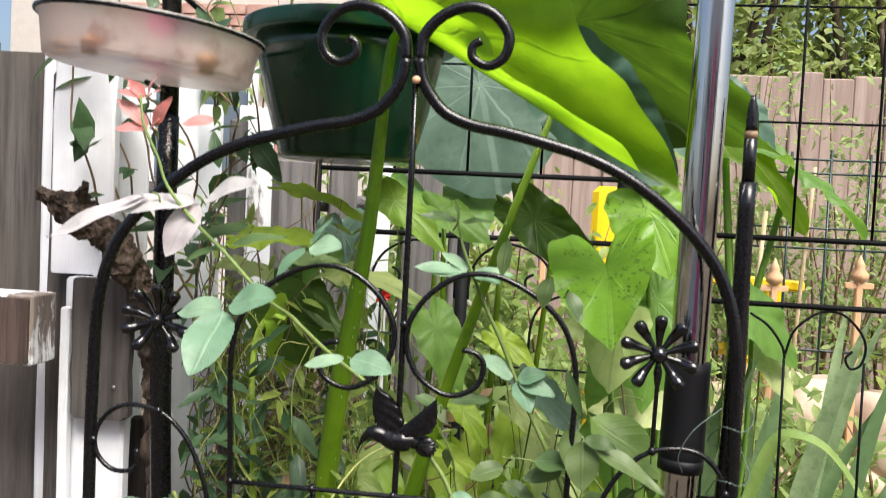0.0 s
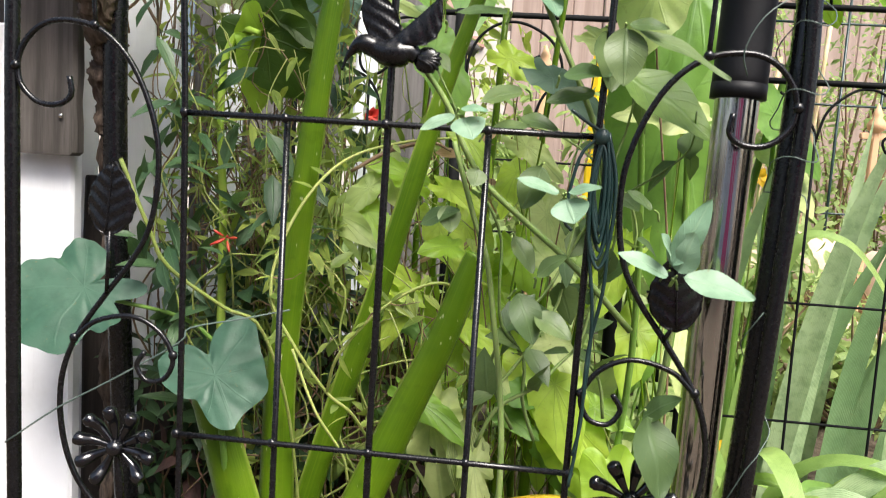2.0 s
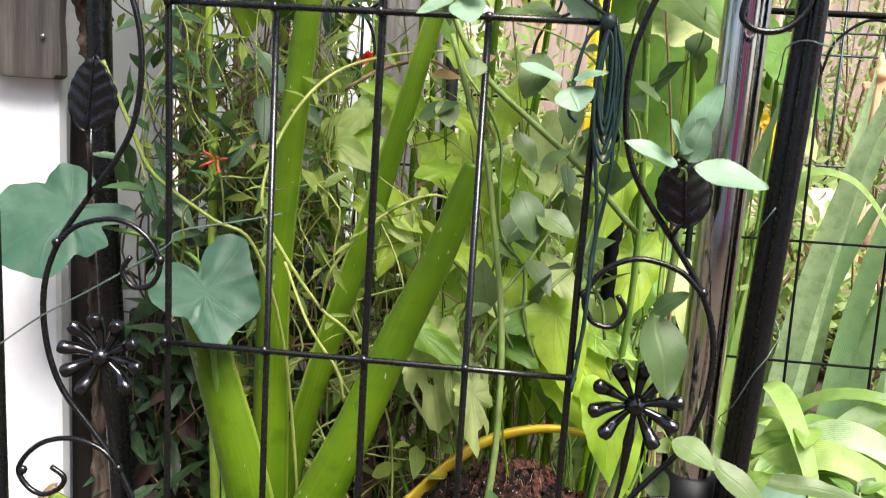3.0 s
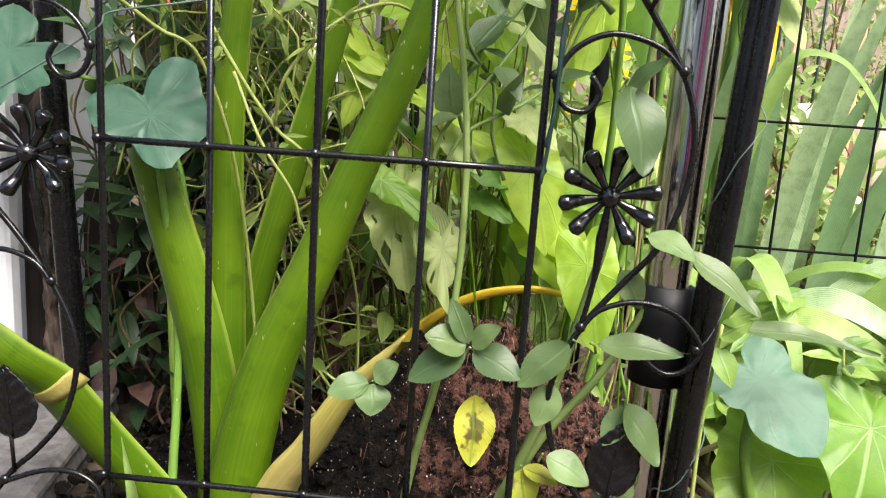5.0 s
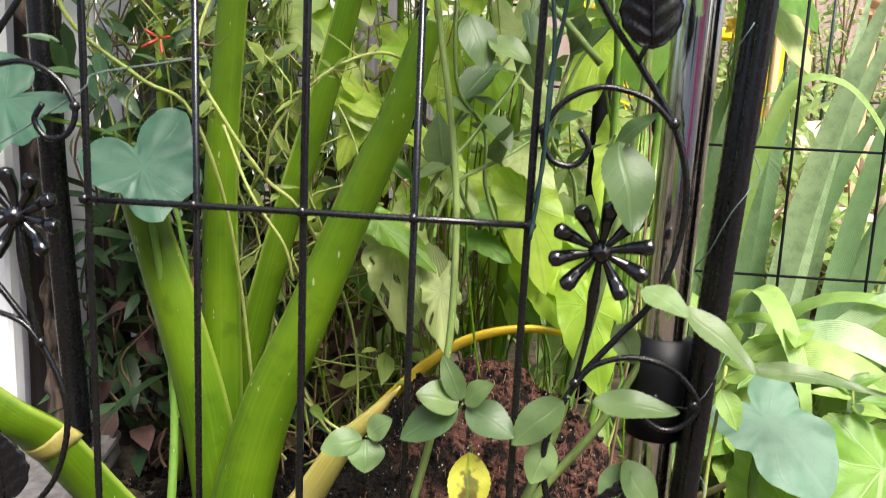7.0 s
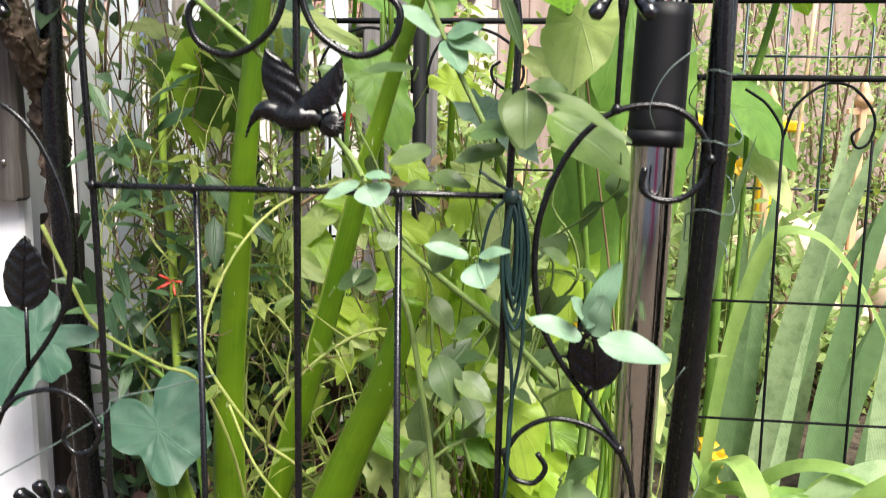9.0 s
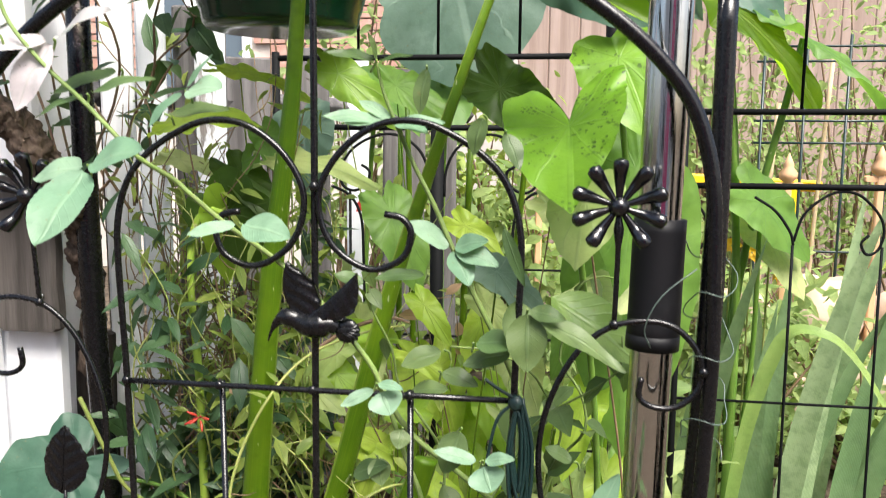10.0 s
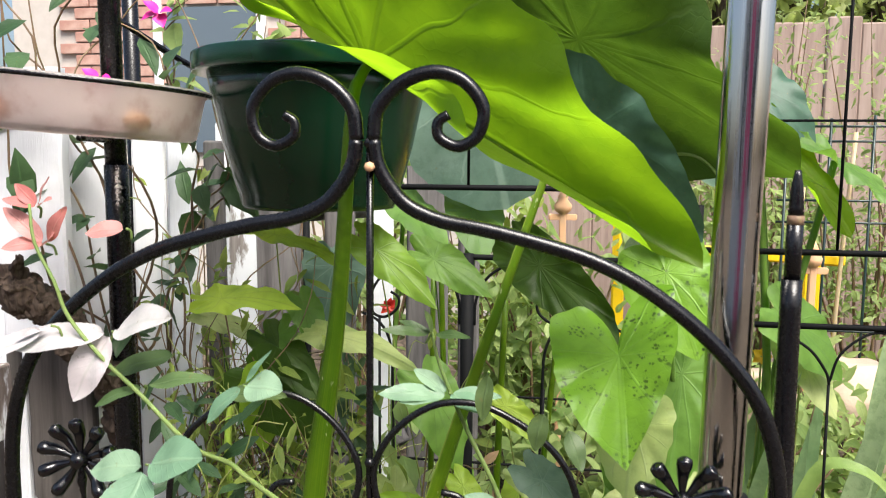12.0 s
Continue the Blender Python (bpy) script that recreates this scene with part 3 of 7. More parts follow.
g.add(gv, [(j * nx + i, j * nx + i + 1, (j + 1) * nx + i + 1, (j + 1) * nx + i) for j in range(len(ys) - 1) for i in range(nx - 1)])
solid("ground", g, GROUND, "bare dark garden earth with litter under the plants", kind="structure")

def soil_height(x, y):
    h = 0.165 * math.exp(-(abs(x - 0.115) / 0.14) ** 2.6 - (abs(y - 0.26) / 0.15) ** 2.2)
    h += 0.014 * math.exp(-((x + 0.1) / 0.25) ** 2 - ((y - 0.1) / 0.16) ** 2)
    q = Vector((x, y, 0.7))
    h += 0.026 * noise.noise(q * 19) + 0.014 * noise.noise(q * 47)
    cl = noise.noise(q * 90)
    return h - 0.008 + 0.018 * abs(cl) + 0.008 * noise.noise(q * 190)


g = Geo()
sv, n1, n2 = [], 280, 230
for j in range(n2):
    for i in range(n1):
        xx, yy = -0.34 + 0.8 * i / (n1 - 1), -0.12 + 0.72 * j / (n2 - 1)
        edge = min(1, 6 * min(i / n1, 1 - i / n1, j / n2, 1 - j / n2))
        sv.append((xx, yy, -0.05 + (soil_height(xx, yy) + 0.05) * edge))
g.add(sv, [(j * n1 + i, j * n1 + i + 1, (j + 1) * n1 + i + 1, (j + 1) * n1 + i) for j in range(n2 - 1) for i in range(n1 - 1)])
solid("soil_mound", g, SOIL, "mound of dark crumbly potting soil with pale specks", "soil", kind="structure")

rnd = random.Random(11)
g = Geo()
for _ in range(2600):
    x, y = rnd.uniform(-0.28, 0.3), rnd.uniform(-0.06, 0.36)
    r = rnd.uniform(0.0012, 0.0045) * (2.2 if rnd.random() < 0.08 else 1)
    g.ball((x, y, soil_height(x, y) + r * 0.2), (r, r * rnd.uniform(0.5, 1), r * rnd.uniform(0.4, 0.9)), 5, 7)
    bv = g.v[-1]
    bv += np.array([noise.noise_vector(Vector(p * 400)) for p in bv]) * r * 0.45
solid("soil_crumbs", g, SOIL, "loose crumbs and clods of dark soil", "soil", kind="stuff")
g, g2 = Geo(), Geo()
for k in range(1100):
    x, y = rnd.gauss(0.16, 0.075), rnd.uniform(0.0, 0.34)
    a, L = rnd.uniform(0, TAU), rnd.uniform(0.003, 0.011)
    z = soil_height(x, y)
    x2, y2 = x + L * math.cos(a), y + L * math.sin(a)
    (g if k % 9 else g2).tube([(x, y, z + 0.001), ((x + x2) / 2, (y + y2) / 2, z + rnd.uniform(0.001, 0.005)), (x2, y2, soil_height(x2, y2) + 0.001)], rnd.uniform(0.00025, 0.00045), 4, 2)
solid("bark_fibres", g, RED_FIBRE, "reddish-brown bark fibres mixed into the soil", "mulch", kind="stuff")
solid("straw_bits", g2, DRY_LEAF, "short dry straw bits on the soil", "mulch", kind="stuff")
for k, (x, y, r) in enumerate(((-0.085, 0.02, 0.014), (-0.25, 0.05, 0.012), (-0.27, 0.02, 0.009), (-0.06, 0.0, 0.008))):
    pg = Geo().ball((x, y, soil_height(x, y) + r * 0.3), (r * 1.2, r, r * 0.75), 8, 12)
    pg.v[-1] += np.array([noise.noise_vector(Vector(p * 120)) for p in pg.v[-1]]) * r * 0.3
    solid("pale_stone", pg, PALE_STONE, "small pale stone half sunk in the soil", "stone", "pale stones in the soil")

# far wooden fence, one board after another
fence = thing("wooden_fence", (1.6, 3.2, 0), "tall weathered brown board fence behind the garden", "fence", kind="structure")
board = None
for i in range(34):
    x = 0.05 + i * 0.141
    h = 1.6 + 0.015 * math.sin(i * 2.3)
    if board is None:
        board = Geo().box((0, 0, 0.76), (0.14, 0.018, 1.52), None, 0.006, 0.002, 3).mesh("board")
        board.materials.append(FENCE_WOOD)
    b = new("board", board)
    b.parent = fence
    b.location = (x - 1.6, 0.006 * (i % 3), -0.02)
    b.scale = (1, 1, h / 1.52)
for z in (0.3, 1.25):
    part("rail", Geo().box((2.5, 3.235, z), (5.1, 0.035, 0.085), None, 0.004), FENCE_WOOD, fence)

# side fence of pickets, white paint on some, bare grey on others
side = thing("picket_fence", (-0.45, 0.6, 0), "old picket fence with flaking white paint and bare grey boards", "fence", kind="structure")
for k, (x0, x1, y, z1, mat) in enumerate((
        (-0.60, -0.53, 0.40, 1.10, WHITE_WOOD), (-0.525, -0.468, 0.44, 1.04, WHITE_WOOD),
        (-0.462, -0.418, 0.50, 1.06, WHITE_WOOD), (-0.415, -0.385, 0.62, 1.02, GRAY_WOOD), (-0.463, -0.42, 0.60, 1.04, WORN_WHITE),
        (-0.421, -0.361, 0.68, 1.05, WORN_WHITE), (-0.405, -0.388, 0.75, 1.0, GRAY_WOOD), (-0.437, -0.340, 0.87, 0.97, GRAY_WOOD), (-0.335, -0.275, 0.98, 1.0, GRAY_WOOD),
        (-0.271, -0.225, 1.10, 1.0, WORN_WHITE), (-0.215, -0.12, 1.2, 0.98, GRAY_WOOD), (-0.11, -0.06, 1.3, 0.95, GRAY_WOOD))):
    part("picket", Geo().box(((x0 + x1) / 2, y, z1 / 2 - 0.03), (x1 - x0, 0.016, z1), Matrix.Rotation(0.35 + 0.03 * (k % 3), 4, "Z"), 0.003, 0.0012, k), mat, side,
         "bare grey picket" if mat is GRAY_WOOD else "white painted picket")
for z in (0.33, 0.86):
    part("rail", Geo().tube([(-0.66, 0.52, z), (-0.05, 1.44, z)], 0.02, 4, 1), GRAY_WOOD, side, "bare grey rail")

# the near end of that fence: white post, grey block on it, cut rail end
fp = thing("fence_post", (-0.475, 0.345, 0), "white painted fence post with a grey board nailed on", "post")
part("post", Geo().box((-0.471, 0.33, 0.338), (0.087, 0.024, 0.80), Matrix.Rotation(0.06, 4, "Z"), 0.004, 0.001, 2), WHITE_WOOD, fp, "flaking white painted post")
part("block", Geo().box((-0.449, 0.303, 0.648), (0.078, 0.022, 0.185), Matrix.Rotation(0.05, 4, "Z"), 0.004, 0.001, 5), DARK_WOOD, fp, "bare grey wooden block")
part("strip", Geo().box((-0.4985, 0.301, 0.33), (0.013, 0.014, 0.74), None, 0.002, 0.0006, 12), WHITE_WOOD, fp, "narrow white edge board")
part("screw", Geo().ball((-0.425, 0.291, 0.60), (0.003, 0.0015, 0.003), 4, 8), STEEL, fp)
part("upper_board", Geo().box((-0.508, 0.352, 0.905), (0.088, 0.02, 0.33), Matrix.Rotation(0.05, 4, "Z"), 0.003, 0.002, 7), WHITE_WOOD, fp, "white painted board")
rail = thing("fence_rail", (-0.55, 0.3, 0.66), "cut fence rail end with worn white paint and bare end grain", "rail")
part("beam", Geo().box((-0.566, 0.279, 0.673), (0.1, 0.05, 0.09), None, 0.002, 0.001, 3), FLAKED_WHITE, rail)
part("end_face", Geo().box((-0.567, 0.252, 0.6725), (0.094, 0.008, 0.084), None, 0.002), END_GRAIN, rail, "bare sawn end grain")
for k, (x, w, h) in enumerate(((-0.625, 0.1, 1.08), (-0.735, 0.1, 1.1), (-0.845, 0.1, 1.07))):
    solid("grey_board", Geo().box((x, 0.4, h / 2 - 0.03), (w, 0.02, h), Matrix.Rotation(0.1, 4, "Z"), 0.004, 0.002, 20 + k), DARK_WOOD, "upright weathered dark grey fence board", "board", "grey fence boards")
solid("grey_board", Geo().box((-0.548, 0.385, 0.5), (0.06, 0.02, 1.04), Matrix.Rotation(0.1, 4, "Z"), 0.004, 0.002, 9), DARK_WOOD, "upright weathered dark grey fence board", "board", "grey fence boards")
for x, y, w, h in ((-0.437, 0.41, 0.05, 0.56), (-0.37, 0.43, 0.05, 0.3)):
    solid("dark_board", Geo().box((x, y, h / 2 - 0.03), (w, 0.02, h), Matrix.Rotation(0.15, 4, "Z"), 0.004, 0.002, 33), SHADED_WOOD, "upright brown board behind the post, darkened for the shade there", "board", "dark boards")
edging = thing("timber_edging", (-0.36, 0.2, -0.05), "low dark grey timber edging of the bed", "edging")
for k, (z, dx) in enumerate(((-0.031, 0.0), (0.014, 0.006))):
    part("board", Geo().box((-0.36 + dx, 0.2, z), (0.13, 0.3, 0.043), Matrix.Rotation(0.2, 4, "Z"), 0.006, 0.003, 9 + k), GRAY_WOOD, edging)
branch = thing("dead_branch", (-0.375, 0.33, -0.02), "crooked dead branch with rough dark bark", "branch")


def gnarl(pts, r, seed, sides=60, steps=22):
    lg = Geo().tube(pts, r, sides, steps, 0.85)
    lv = np.vstack(lg.v)
    for i in range(len(lv)):
        q = Vector(lv[i])
        s = Vector((seed, seed * 2, 0))
        lv[i] += np.array(noise.noise_vector(q * 38 + s)) * 0.009
        lv[i] += np.array(noise.noise_vector(Vector((q.x * 60 + q.z * 40, q.y * 130, q.z * 130)) + s)) * 0.0045
        lv[i] += np.array(noise.noise_vector(q * 300 + s)) * 0.0035
    lg.v = [lv]
    return lg


part("head_limb", gnarl([(-0.47, 0.2, 0.851), (-0.452, 0.203, 0.842), (-0.43, 0.21, 0.826), (-0.408, 0.22, 0.806), (-0.388, 0.235, 0.778), (-0.376, 0.255, 0.742), (-0.374, 0.28, 0.7)],
                        (0.009, 0.018, 0.022, 0.023, 0.023, 0.021, 0.016), 1), BARK, branch, "thick broken limb end")
part("lower_limb", gnarl([(-0.375, 0.27, 0.73), (-0.378, 0.3, 0.68), (-0.385, 0.325, 0.6), (-0.385, 0.33, 0.45), (-0.38, 0.33, 0.2), (-0.375, 0.33, -0.02)], (0.02, 0.017, 0.014, 0.012, 0.011, 0.013), 2, 30), BARK, branch)
part("stub", gnarl([(-0.422, 0.208, 0.838), (-0.416, 0.2, 0.85), (-0.41, 0.195, 0.86)], (0.009, 0.007, 0.003), 3, 14, 6), BARK, branch)

# house behind on one side: brick wall with a dim window
house = thing("brick_house", (-1.6, 4.2, 0), "pink brick house wall with a dark window, behind the garden", "house", kind="structure")
m = Mat("brick")
m.set(color=m.mix(m.ramp(m.noise(9, 5), 0.35, 0.7), (0.36, 0.19, 0.15), (0.5, 0.33, 0.27)), rough=0.85)
m.bump(m.noise(60, 5), 0.4, 0.004)
BRICK = m.m
m = Mat("mortar")
m.set(color=m.mix(m.noise(20, 4), (0.42, 0.38, 0.34), (0.55, 0.5, 0.46)), rough=0.9)
MORTAR = m.m
part("wall", Geo().box((-1.75, 4.3, 1.3), (3.4, 0.16, 2.64), None, 0.004), MORTAR, house)
bm1 = Geo().box((0, 0, 0), (0.205, 0.03, 0.062), None, 0.004, 0.0005).mesh("brick")
bm1.materials.append(BRICK)
for r in range(13):
    for c in range(13):
        x, z = -3.0 + c * 0.216 + (0.108 if r % 2 else 0), 1.22 + r * 0.073
        if -2.46 < x < -1.7 and z < 1.9:
            continue
        b = new("brick", bm1)
        b.parent = house
        b.location = (x + 1.6, 4.208 - 4.2, z)
m = Mat("dim_glass")
m.set(color=(0.1, 0.13, 0.16), rough=0.08)
part("window", Geo().box((-2.08, 4.205, 1.45), (0.66, 0.02, 0.9), None, 0.003), m.m, house, "dim blue-grey window pane")
for x in (-2.42, -1.74):
    part("window_frame", Geo().box((x, 4.19, 1.45), (0.05, 0.05, 1.0), None, 0.004), WHITE_WOOD, house)

# unseen panels added behind the camera, only to be reflected in the steel pole
m = Mat("reflect_pale")
m.set(color=m.mix(m.noise(6, 5), (0.66, 0.66, 0.64), (0.78, 0.78, 0.76)), rough=0.8)
solid("wall_south", Geo().box((0.2, -4.6, 1.3), (7.0, 0.15, 2.7), None, 0.01), m.m, "unseen pale backing added behind the viewer for reflections", kind="structure")
# invented red panel that gives the pole its pink stripe
m = Mat("reflect_red")
m.set(color=m.mix(m.noise(8, 6), (0.8, 0.08, 0.22), (0.86, 0.18, 0.32)), rough=0.6)
solid("door_1", Geo().box((1.0, -4.48, 1.02), (1.5, 0.06, 2.06), None, 0.01), m.m, "unseen red panel added behind the viewer for a reflected stripe", kind="structure")

# dark panes and white strips invented for more stripes in the reflection
m = Mat("reflect_dark")
m.set(color=(0.03, 0.035, 0.04), rough=0.1)
for k, x in enumerate((-0.9, 2.6)):
    dark_pane = solid("window_%d" % (k + 1), Geo().box((x, -4.49, 1.35), (0.9, 0.05, 1.2), None, 0.008), m.m, "unseen dark panel added behind the viewer for reflected stripes", kind="structure")
for x in (0.17, 1.83, -1.4, -0.4):
    solid("trim", Geo().box((x, -4.47, 1.1), (0.11, 0.08, 2.2), None, 0.008), WHITE_WOOD, "unseen white strip added behind the viewer for reflected stripes", kind="structure")

# ---- front trellis ----
tre = thing("garden_trellis", (0, 0, 0), "black metal garden trellis with scrolls, flowers and a bird ornament", "trellis")


def flat(pts, side=1, y=0.0):
    return [(side * x, y, z) for x, z in pts]


ARCH = ((0.283, -0.06), (0.283, 0.3), (0.282, 0.6), (0.281, 0.7), (0.279, 0.745), (0.273, 0.779), (0.262, 0.808), (0.243, 0.834), (0.217, 0.859), (0.185, 0.882),
        (0.152, 0.898), (0.115, 0.909), (0.081, 0.917), (0.053, 0.922), (0.031, 0.931), (0.018, 0.944), (0.009, 0.96), (0.006, 0.976))
TOP = ((0.006, 0.976), (0.009, 0.997), (0.025, 1.014), (0.047, 1.021), (0.067, 1.015), (0.08, 0.998), (0.077, 0.98), (0.064, 0.972), (0.051, 0.978), (0.05, 0.988), (0.057, 0.993))
INNER = ((0.145, -0.06), (0.145, 0.2), (0.146, 0.45), (0.148, 0.6), (0.151, 0.687), (0.15, 0.722), (0.142, 0.75), (0.128, 0.769), (0.106, 0.785), (0.079, 0.796), (0.05, 0.794), (0.024, 0.777),
         (0.0075, 0.752), (0.0065, 0.728), (0.018, 0.705), (0.043, 0.691), (0.066, 0.699), (0.073, 0.717), (0.067, 0.728), (0.054, 0.731))
SWEEP = ((0.236, 0.621), (0.235, 0.607), (0.246, 0.6), (0.262, 0.602), (0.275, 0.616), (0.275, 0.636), (0.262, 0.654), (0.243, 0.661), (0.216, 0.657), (0.194, 0.64), (0.178, 0.613), (0.168, 0.58),
         (0.167, 0.545), (0.173, 0.513), (0.186, 0.488), (0.206, 0.461), (0.227, 0.43), (0.238, 0.403), (0.241, 0.375), (0.237, 0.343), (0.226, 0.315), (0.206, 0.29), (0.184, 0.26),
         (0.169, 0.227), (0.166, 0.197), (0.176, 0.16), (0.197, 0.132), (0.221, 0.108), (0.243, 0.07), (0.25, 0.02), (0.252, -0.05))
CURL_A = ((0.229, 0.426), (0.212, 0.441), (0.184, 0.447), (0.162, 0.437), (0.151, 0.418), (0.157, 0.402), (0.171, 0.399), (0.179, 0.41), (0.173, 0.421))
CURL_B = ((0.181, 0.257), (0.194, 0.272), (0.218, 0.279), (0.244, 0.272), (0.261, 0.252), (0.254, 0.237), (0.241, 0.232), (0.228, 0.239), (0.225, 0.248), (0.235, 0.255))
CURL_C = ((0.223, 0.104), (0.193, 0.116), (0.168, 0.117), (0.152, 0.107), (0.149, 0.09), (0.156, 0.077), (0.17, 0.075), (0.176, 0.086))
for s in (-1, 1):
    lean = 0.05 if s > 0 else 0.012
    part("outer_tube", Geo().tube(flat([(x - lean * max(0, 0.6 - z), z) for x, z in ARCH], s), 0.0053, 12, 5), BLACK, tre)
    part("top_scroll", Geo().tube(flat(TOP, s), (0.0053, 0.005, 0.0045, 0.004, 0.0036), 10, 6), BLACK, tre)
    part("inner_scroll", Geo().tube(flat(INNER, s, -0.001), 0.0025, 8, 5), BLACK, tre)
    part("side_scroll", Geo().tube(flat(SWEEP, s, -0.002), 0.0022, 8, 5), BLACK, tre)
    for c in (CURL_A, CURL_B, CURL_C):
        part("curl", Geo().tube(flat(c, s, -0.004), 0.002, 8, 6), BLACK, tre)
part("centre_rod", Geo().tube([(0.003, 0.001, 0.975), (0.002, 0.001, 0.75), (0, 0.001, 0.4), (0, 0.001, -0.06)], 0.0027, 8, 2), BLACK, tre)
for x in (-0.0725, 0.0725):
    part("upright_bar", Geo().tube([(x, 0.002, 0.602), (x, 0.002, -0.06)], 0.0024, 8, 2), BLACK, tre)
for z in (0.6, 0.36, 0.118):
    part("cross_bar", Geo().tube([(-0.148, -0.004, z), (0, -0.004, z), (0.148, -0.004, z)], 0.0023, 8, 2), BLACK, tre)
joints = [(0.003, -0.004, 0.75), (0.003, -0.002, 0.974)] + [(x, -0.004, z) for z in (0.6, 0.36, 0.118) for x in (-0.147, -0.0725, 0, 0.0725, 0.147)]
joints += [(s * x, -0.004, z) for s in (-1, 1) for x, z in ((0.216, 0.658), (0.277, 0.627), (0.229, 0.427), (0.151, 0.42), (0.182, 0.259), (0.258, 0.25), (0.222, 0.106))]
for p in joints:
    part("weld", Geo().ball(p, (0.0038, 0.0032, 0.0038), 4, 8), BLACK, tre)
part("rust_spot", Geo().ball((0.004, -0.005, 0.958), (0.004, 0.003, 0.0035), 4, 8), ORANGE_CLAY, tre, "orange rust spot under the scroll")


def flower_ornament(x, z, spin, skip=None):
    fl = part("flower_ornament", Geo().ball((x, -0.012, z), (0.0068, 0.0065, 0.0068), 8, 14), BLACK_GLOSS, tre)
    for k in range(1, 10):
        a = TAU * k / 10 + spin
        dx, dz = math.cos(a), math.sin(a)
        pts = [(x + dx * q, -0.009 - 0.004 * (q > 0.02), z + dz * q) for q in (0.005, 0.012, 0.02, 0.027, 0.0305, 0.0325)]
        part("petal", Geo().tube(pts, (0.002, 0.0028, 0.0042, 0.0053, 0.0049, 0.0015), 10, 3), BLACK_GLOSS, fl)
    return fl


def leaf_ornament(x, z, tilt):
    """A pressed metal leaf: round base, pointed tip, chevron corrugation, raised midrib."""
    L, W, rows, cols = 0.054, 0.037, 40, 14
    v, f = [], []
    for i in range(rows + 1):
        u = i / rows
        w = 0.5 * W * (math.sqrt(max(0, 1 - ((0.4 - u) / 0.4) ** 2)) if u < 0.4 else math.cos((u - 0.4) / 0.6 * math.pi / 2) ** 0.85)
        w *= 1 + 0.025 * math.sin(u * 34)
        for k in range(cols + 1):
            q = 2 * k / cols - 1
            rib = math.sin(TAU * 5.2 * (u - 0.3 * abs(q) * w / (0.5 * W)))
            a, b = w * q, L * (u - 0.46)
            v.append((x + a * math.cos(tilt) + b * math.sin(tilt), -0.0095 + 0.0045 * (abs(q) * w / 0.0185) ** 2 - 0.0009 * rib * min(1, 3 * abs(q)) * (1 - abs(q) ** 4), z + b * math.cos(tilt) - a * math.sin(tilt)))
    for i in range(rows):
        for k in range(cols):
            p = i * (cols + 1) + k
            f.append((p, p + 1, p + cols + 2, p + cols + 1))
    lo = part("leaf_ornament", Geo().add(v, f), BLACK, tre)
    md = lo.modifiers.new("thick", "SOLIDIFY")
    md.thickness = 0.0018
    rib_pts = [(x + L * u * math.sin(tilt), -0.0098, z + L * u * math.cos(tilt)) for u in (-0.44, -0.1, 0.25, 0.5)]
    part("midrib", Geo().tube(rib_pts, (0.001, 0.0008, 0.0005), 6, 3), BLACK, lo)


for s in (-1, 1):
    flower_ornament(s * 0.216, 0.74, -TAU / 4)
    part("stem", Geo().tube([(s * 0.216, -0.009, 0.735), (s * 0.2165, -0.008, 0.72), (s * 0.2165, -0.006, 0.7), (s * 0.216, -0.003, 0.657)], (0.0016, 0.0036, 0.0018, 0.0018, 0.0018), 8, 4), BLACK, tre)
    flower_ornament(s * 0.191, 0.347, -TAU / 4 - 0.13 * s)
    part("stem", Geo().tube([(s * 0.191, -0.009, 0.345), (s * 0.189, -0.008, 0.32), (s * 0.187, -0.006, 0.29), (s * 0.182, -0.003, 0.258)], (0.0016, 0.0036, 0.0018, 0.0018), 8, 4), BLACK, tre)
    lx, lz = (0.209, 0.496) if s > 0 else (-0.2, 0.533)
    leaf_ornament(lx, lz, -0.1 * s)
    part("stem", Geo().tube([(lx, -0.008, lz - 0.022), (s * 0.204, -0.004, 0.462)], 0.0016, 6, 1), BLACK, tre)
    leaf_ornament(s * 0.213, 0.167, 0.1 * s)
    part("stem", Geo().tube([(s * 0.213, -0.008, 0.145), (s * 0.214, -0.004, 0.113)], 0.0016, 6, 1), BLACK, tre)

def wing(g, root_a, root_b, tip, bow_a, bow_b, y, feathers, thick=0.003):
    """A cast wing: smooth leading edge from root_a, feathered trailing edge from root_b."""
    a, b, t = (np.array((q[0], 0, q[1])) for q in (root_a, root_b, tip))
    na, nb = unit(np.cross(t - a, (0, 1, 0))), unit(np.cross(t - b, (0, 1, 0)))
    rows, cols, v = 36, 13, []
    for off in (0, thick):
        for i in range(rows + 1):
            u = i / rows
            lead = a + (t - a) * u + na * bow_a * math.sin(math.pi * u)
            k = (u * feathers) % 1
            trail = b + (t - b) * u + nb * (bow_b * math.sin(math.pi * u ** 0.8) - 0.0022 * (1 - u) * k)
            for c in range(cols):
                s = c / (cols - 1)
                q = lead + (trail - lead) * s
                v.append((q[0], y + off - 0.0012 * math.sin(math.pi * s) * (1 if off == 0 else 0) + 0.0011 * math.sin(TAU * (s * 2.2 + u * feathers)) * (0.35 + 0.65 * s) * (1 - u * 0.8), q[2]))
    n = (rows + 1) * cols
    f = []
    for o in (0, n):
        f += [(o + i * cols + c, o + i * cols + c + 1, o + (i + 1) * cols + c + 1, o + (i + 1) * cols + c) for i in range(rows) for c in range(cols - 1)]
    for c in (0, cols - 1):
        f += [(i * cols + c, (i + 1) * cols + c, n + (i + 1) * cols + c, n + i * cols + c) for i in range(rows)]
    g.add(v, f)


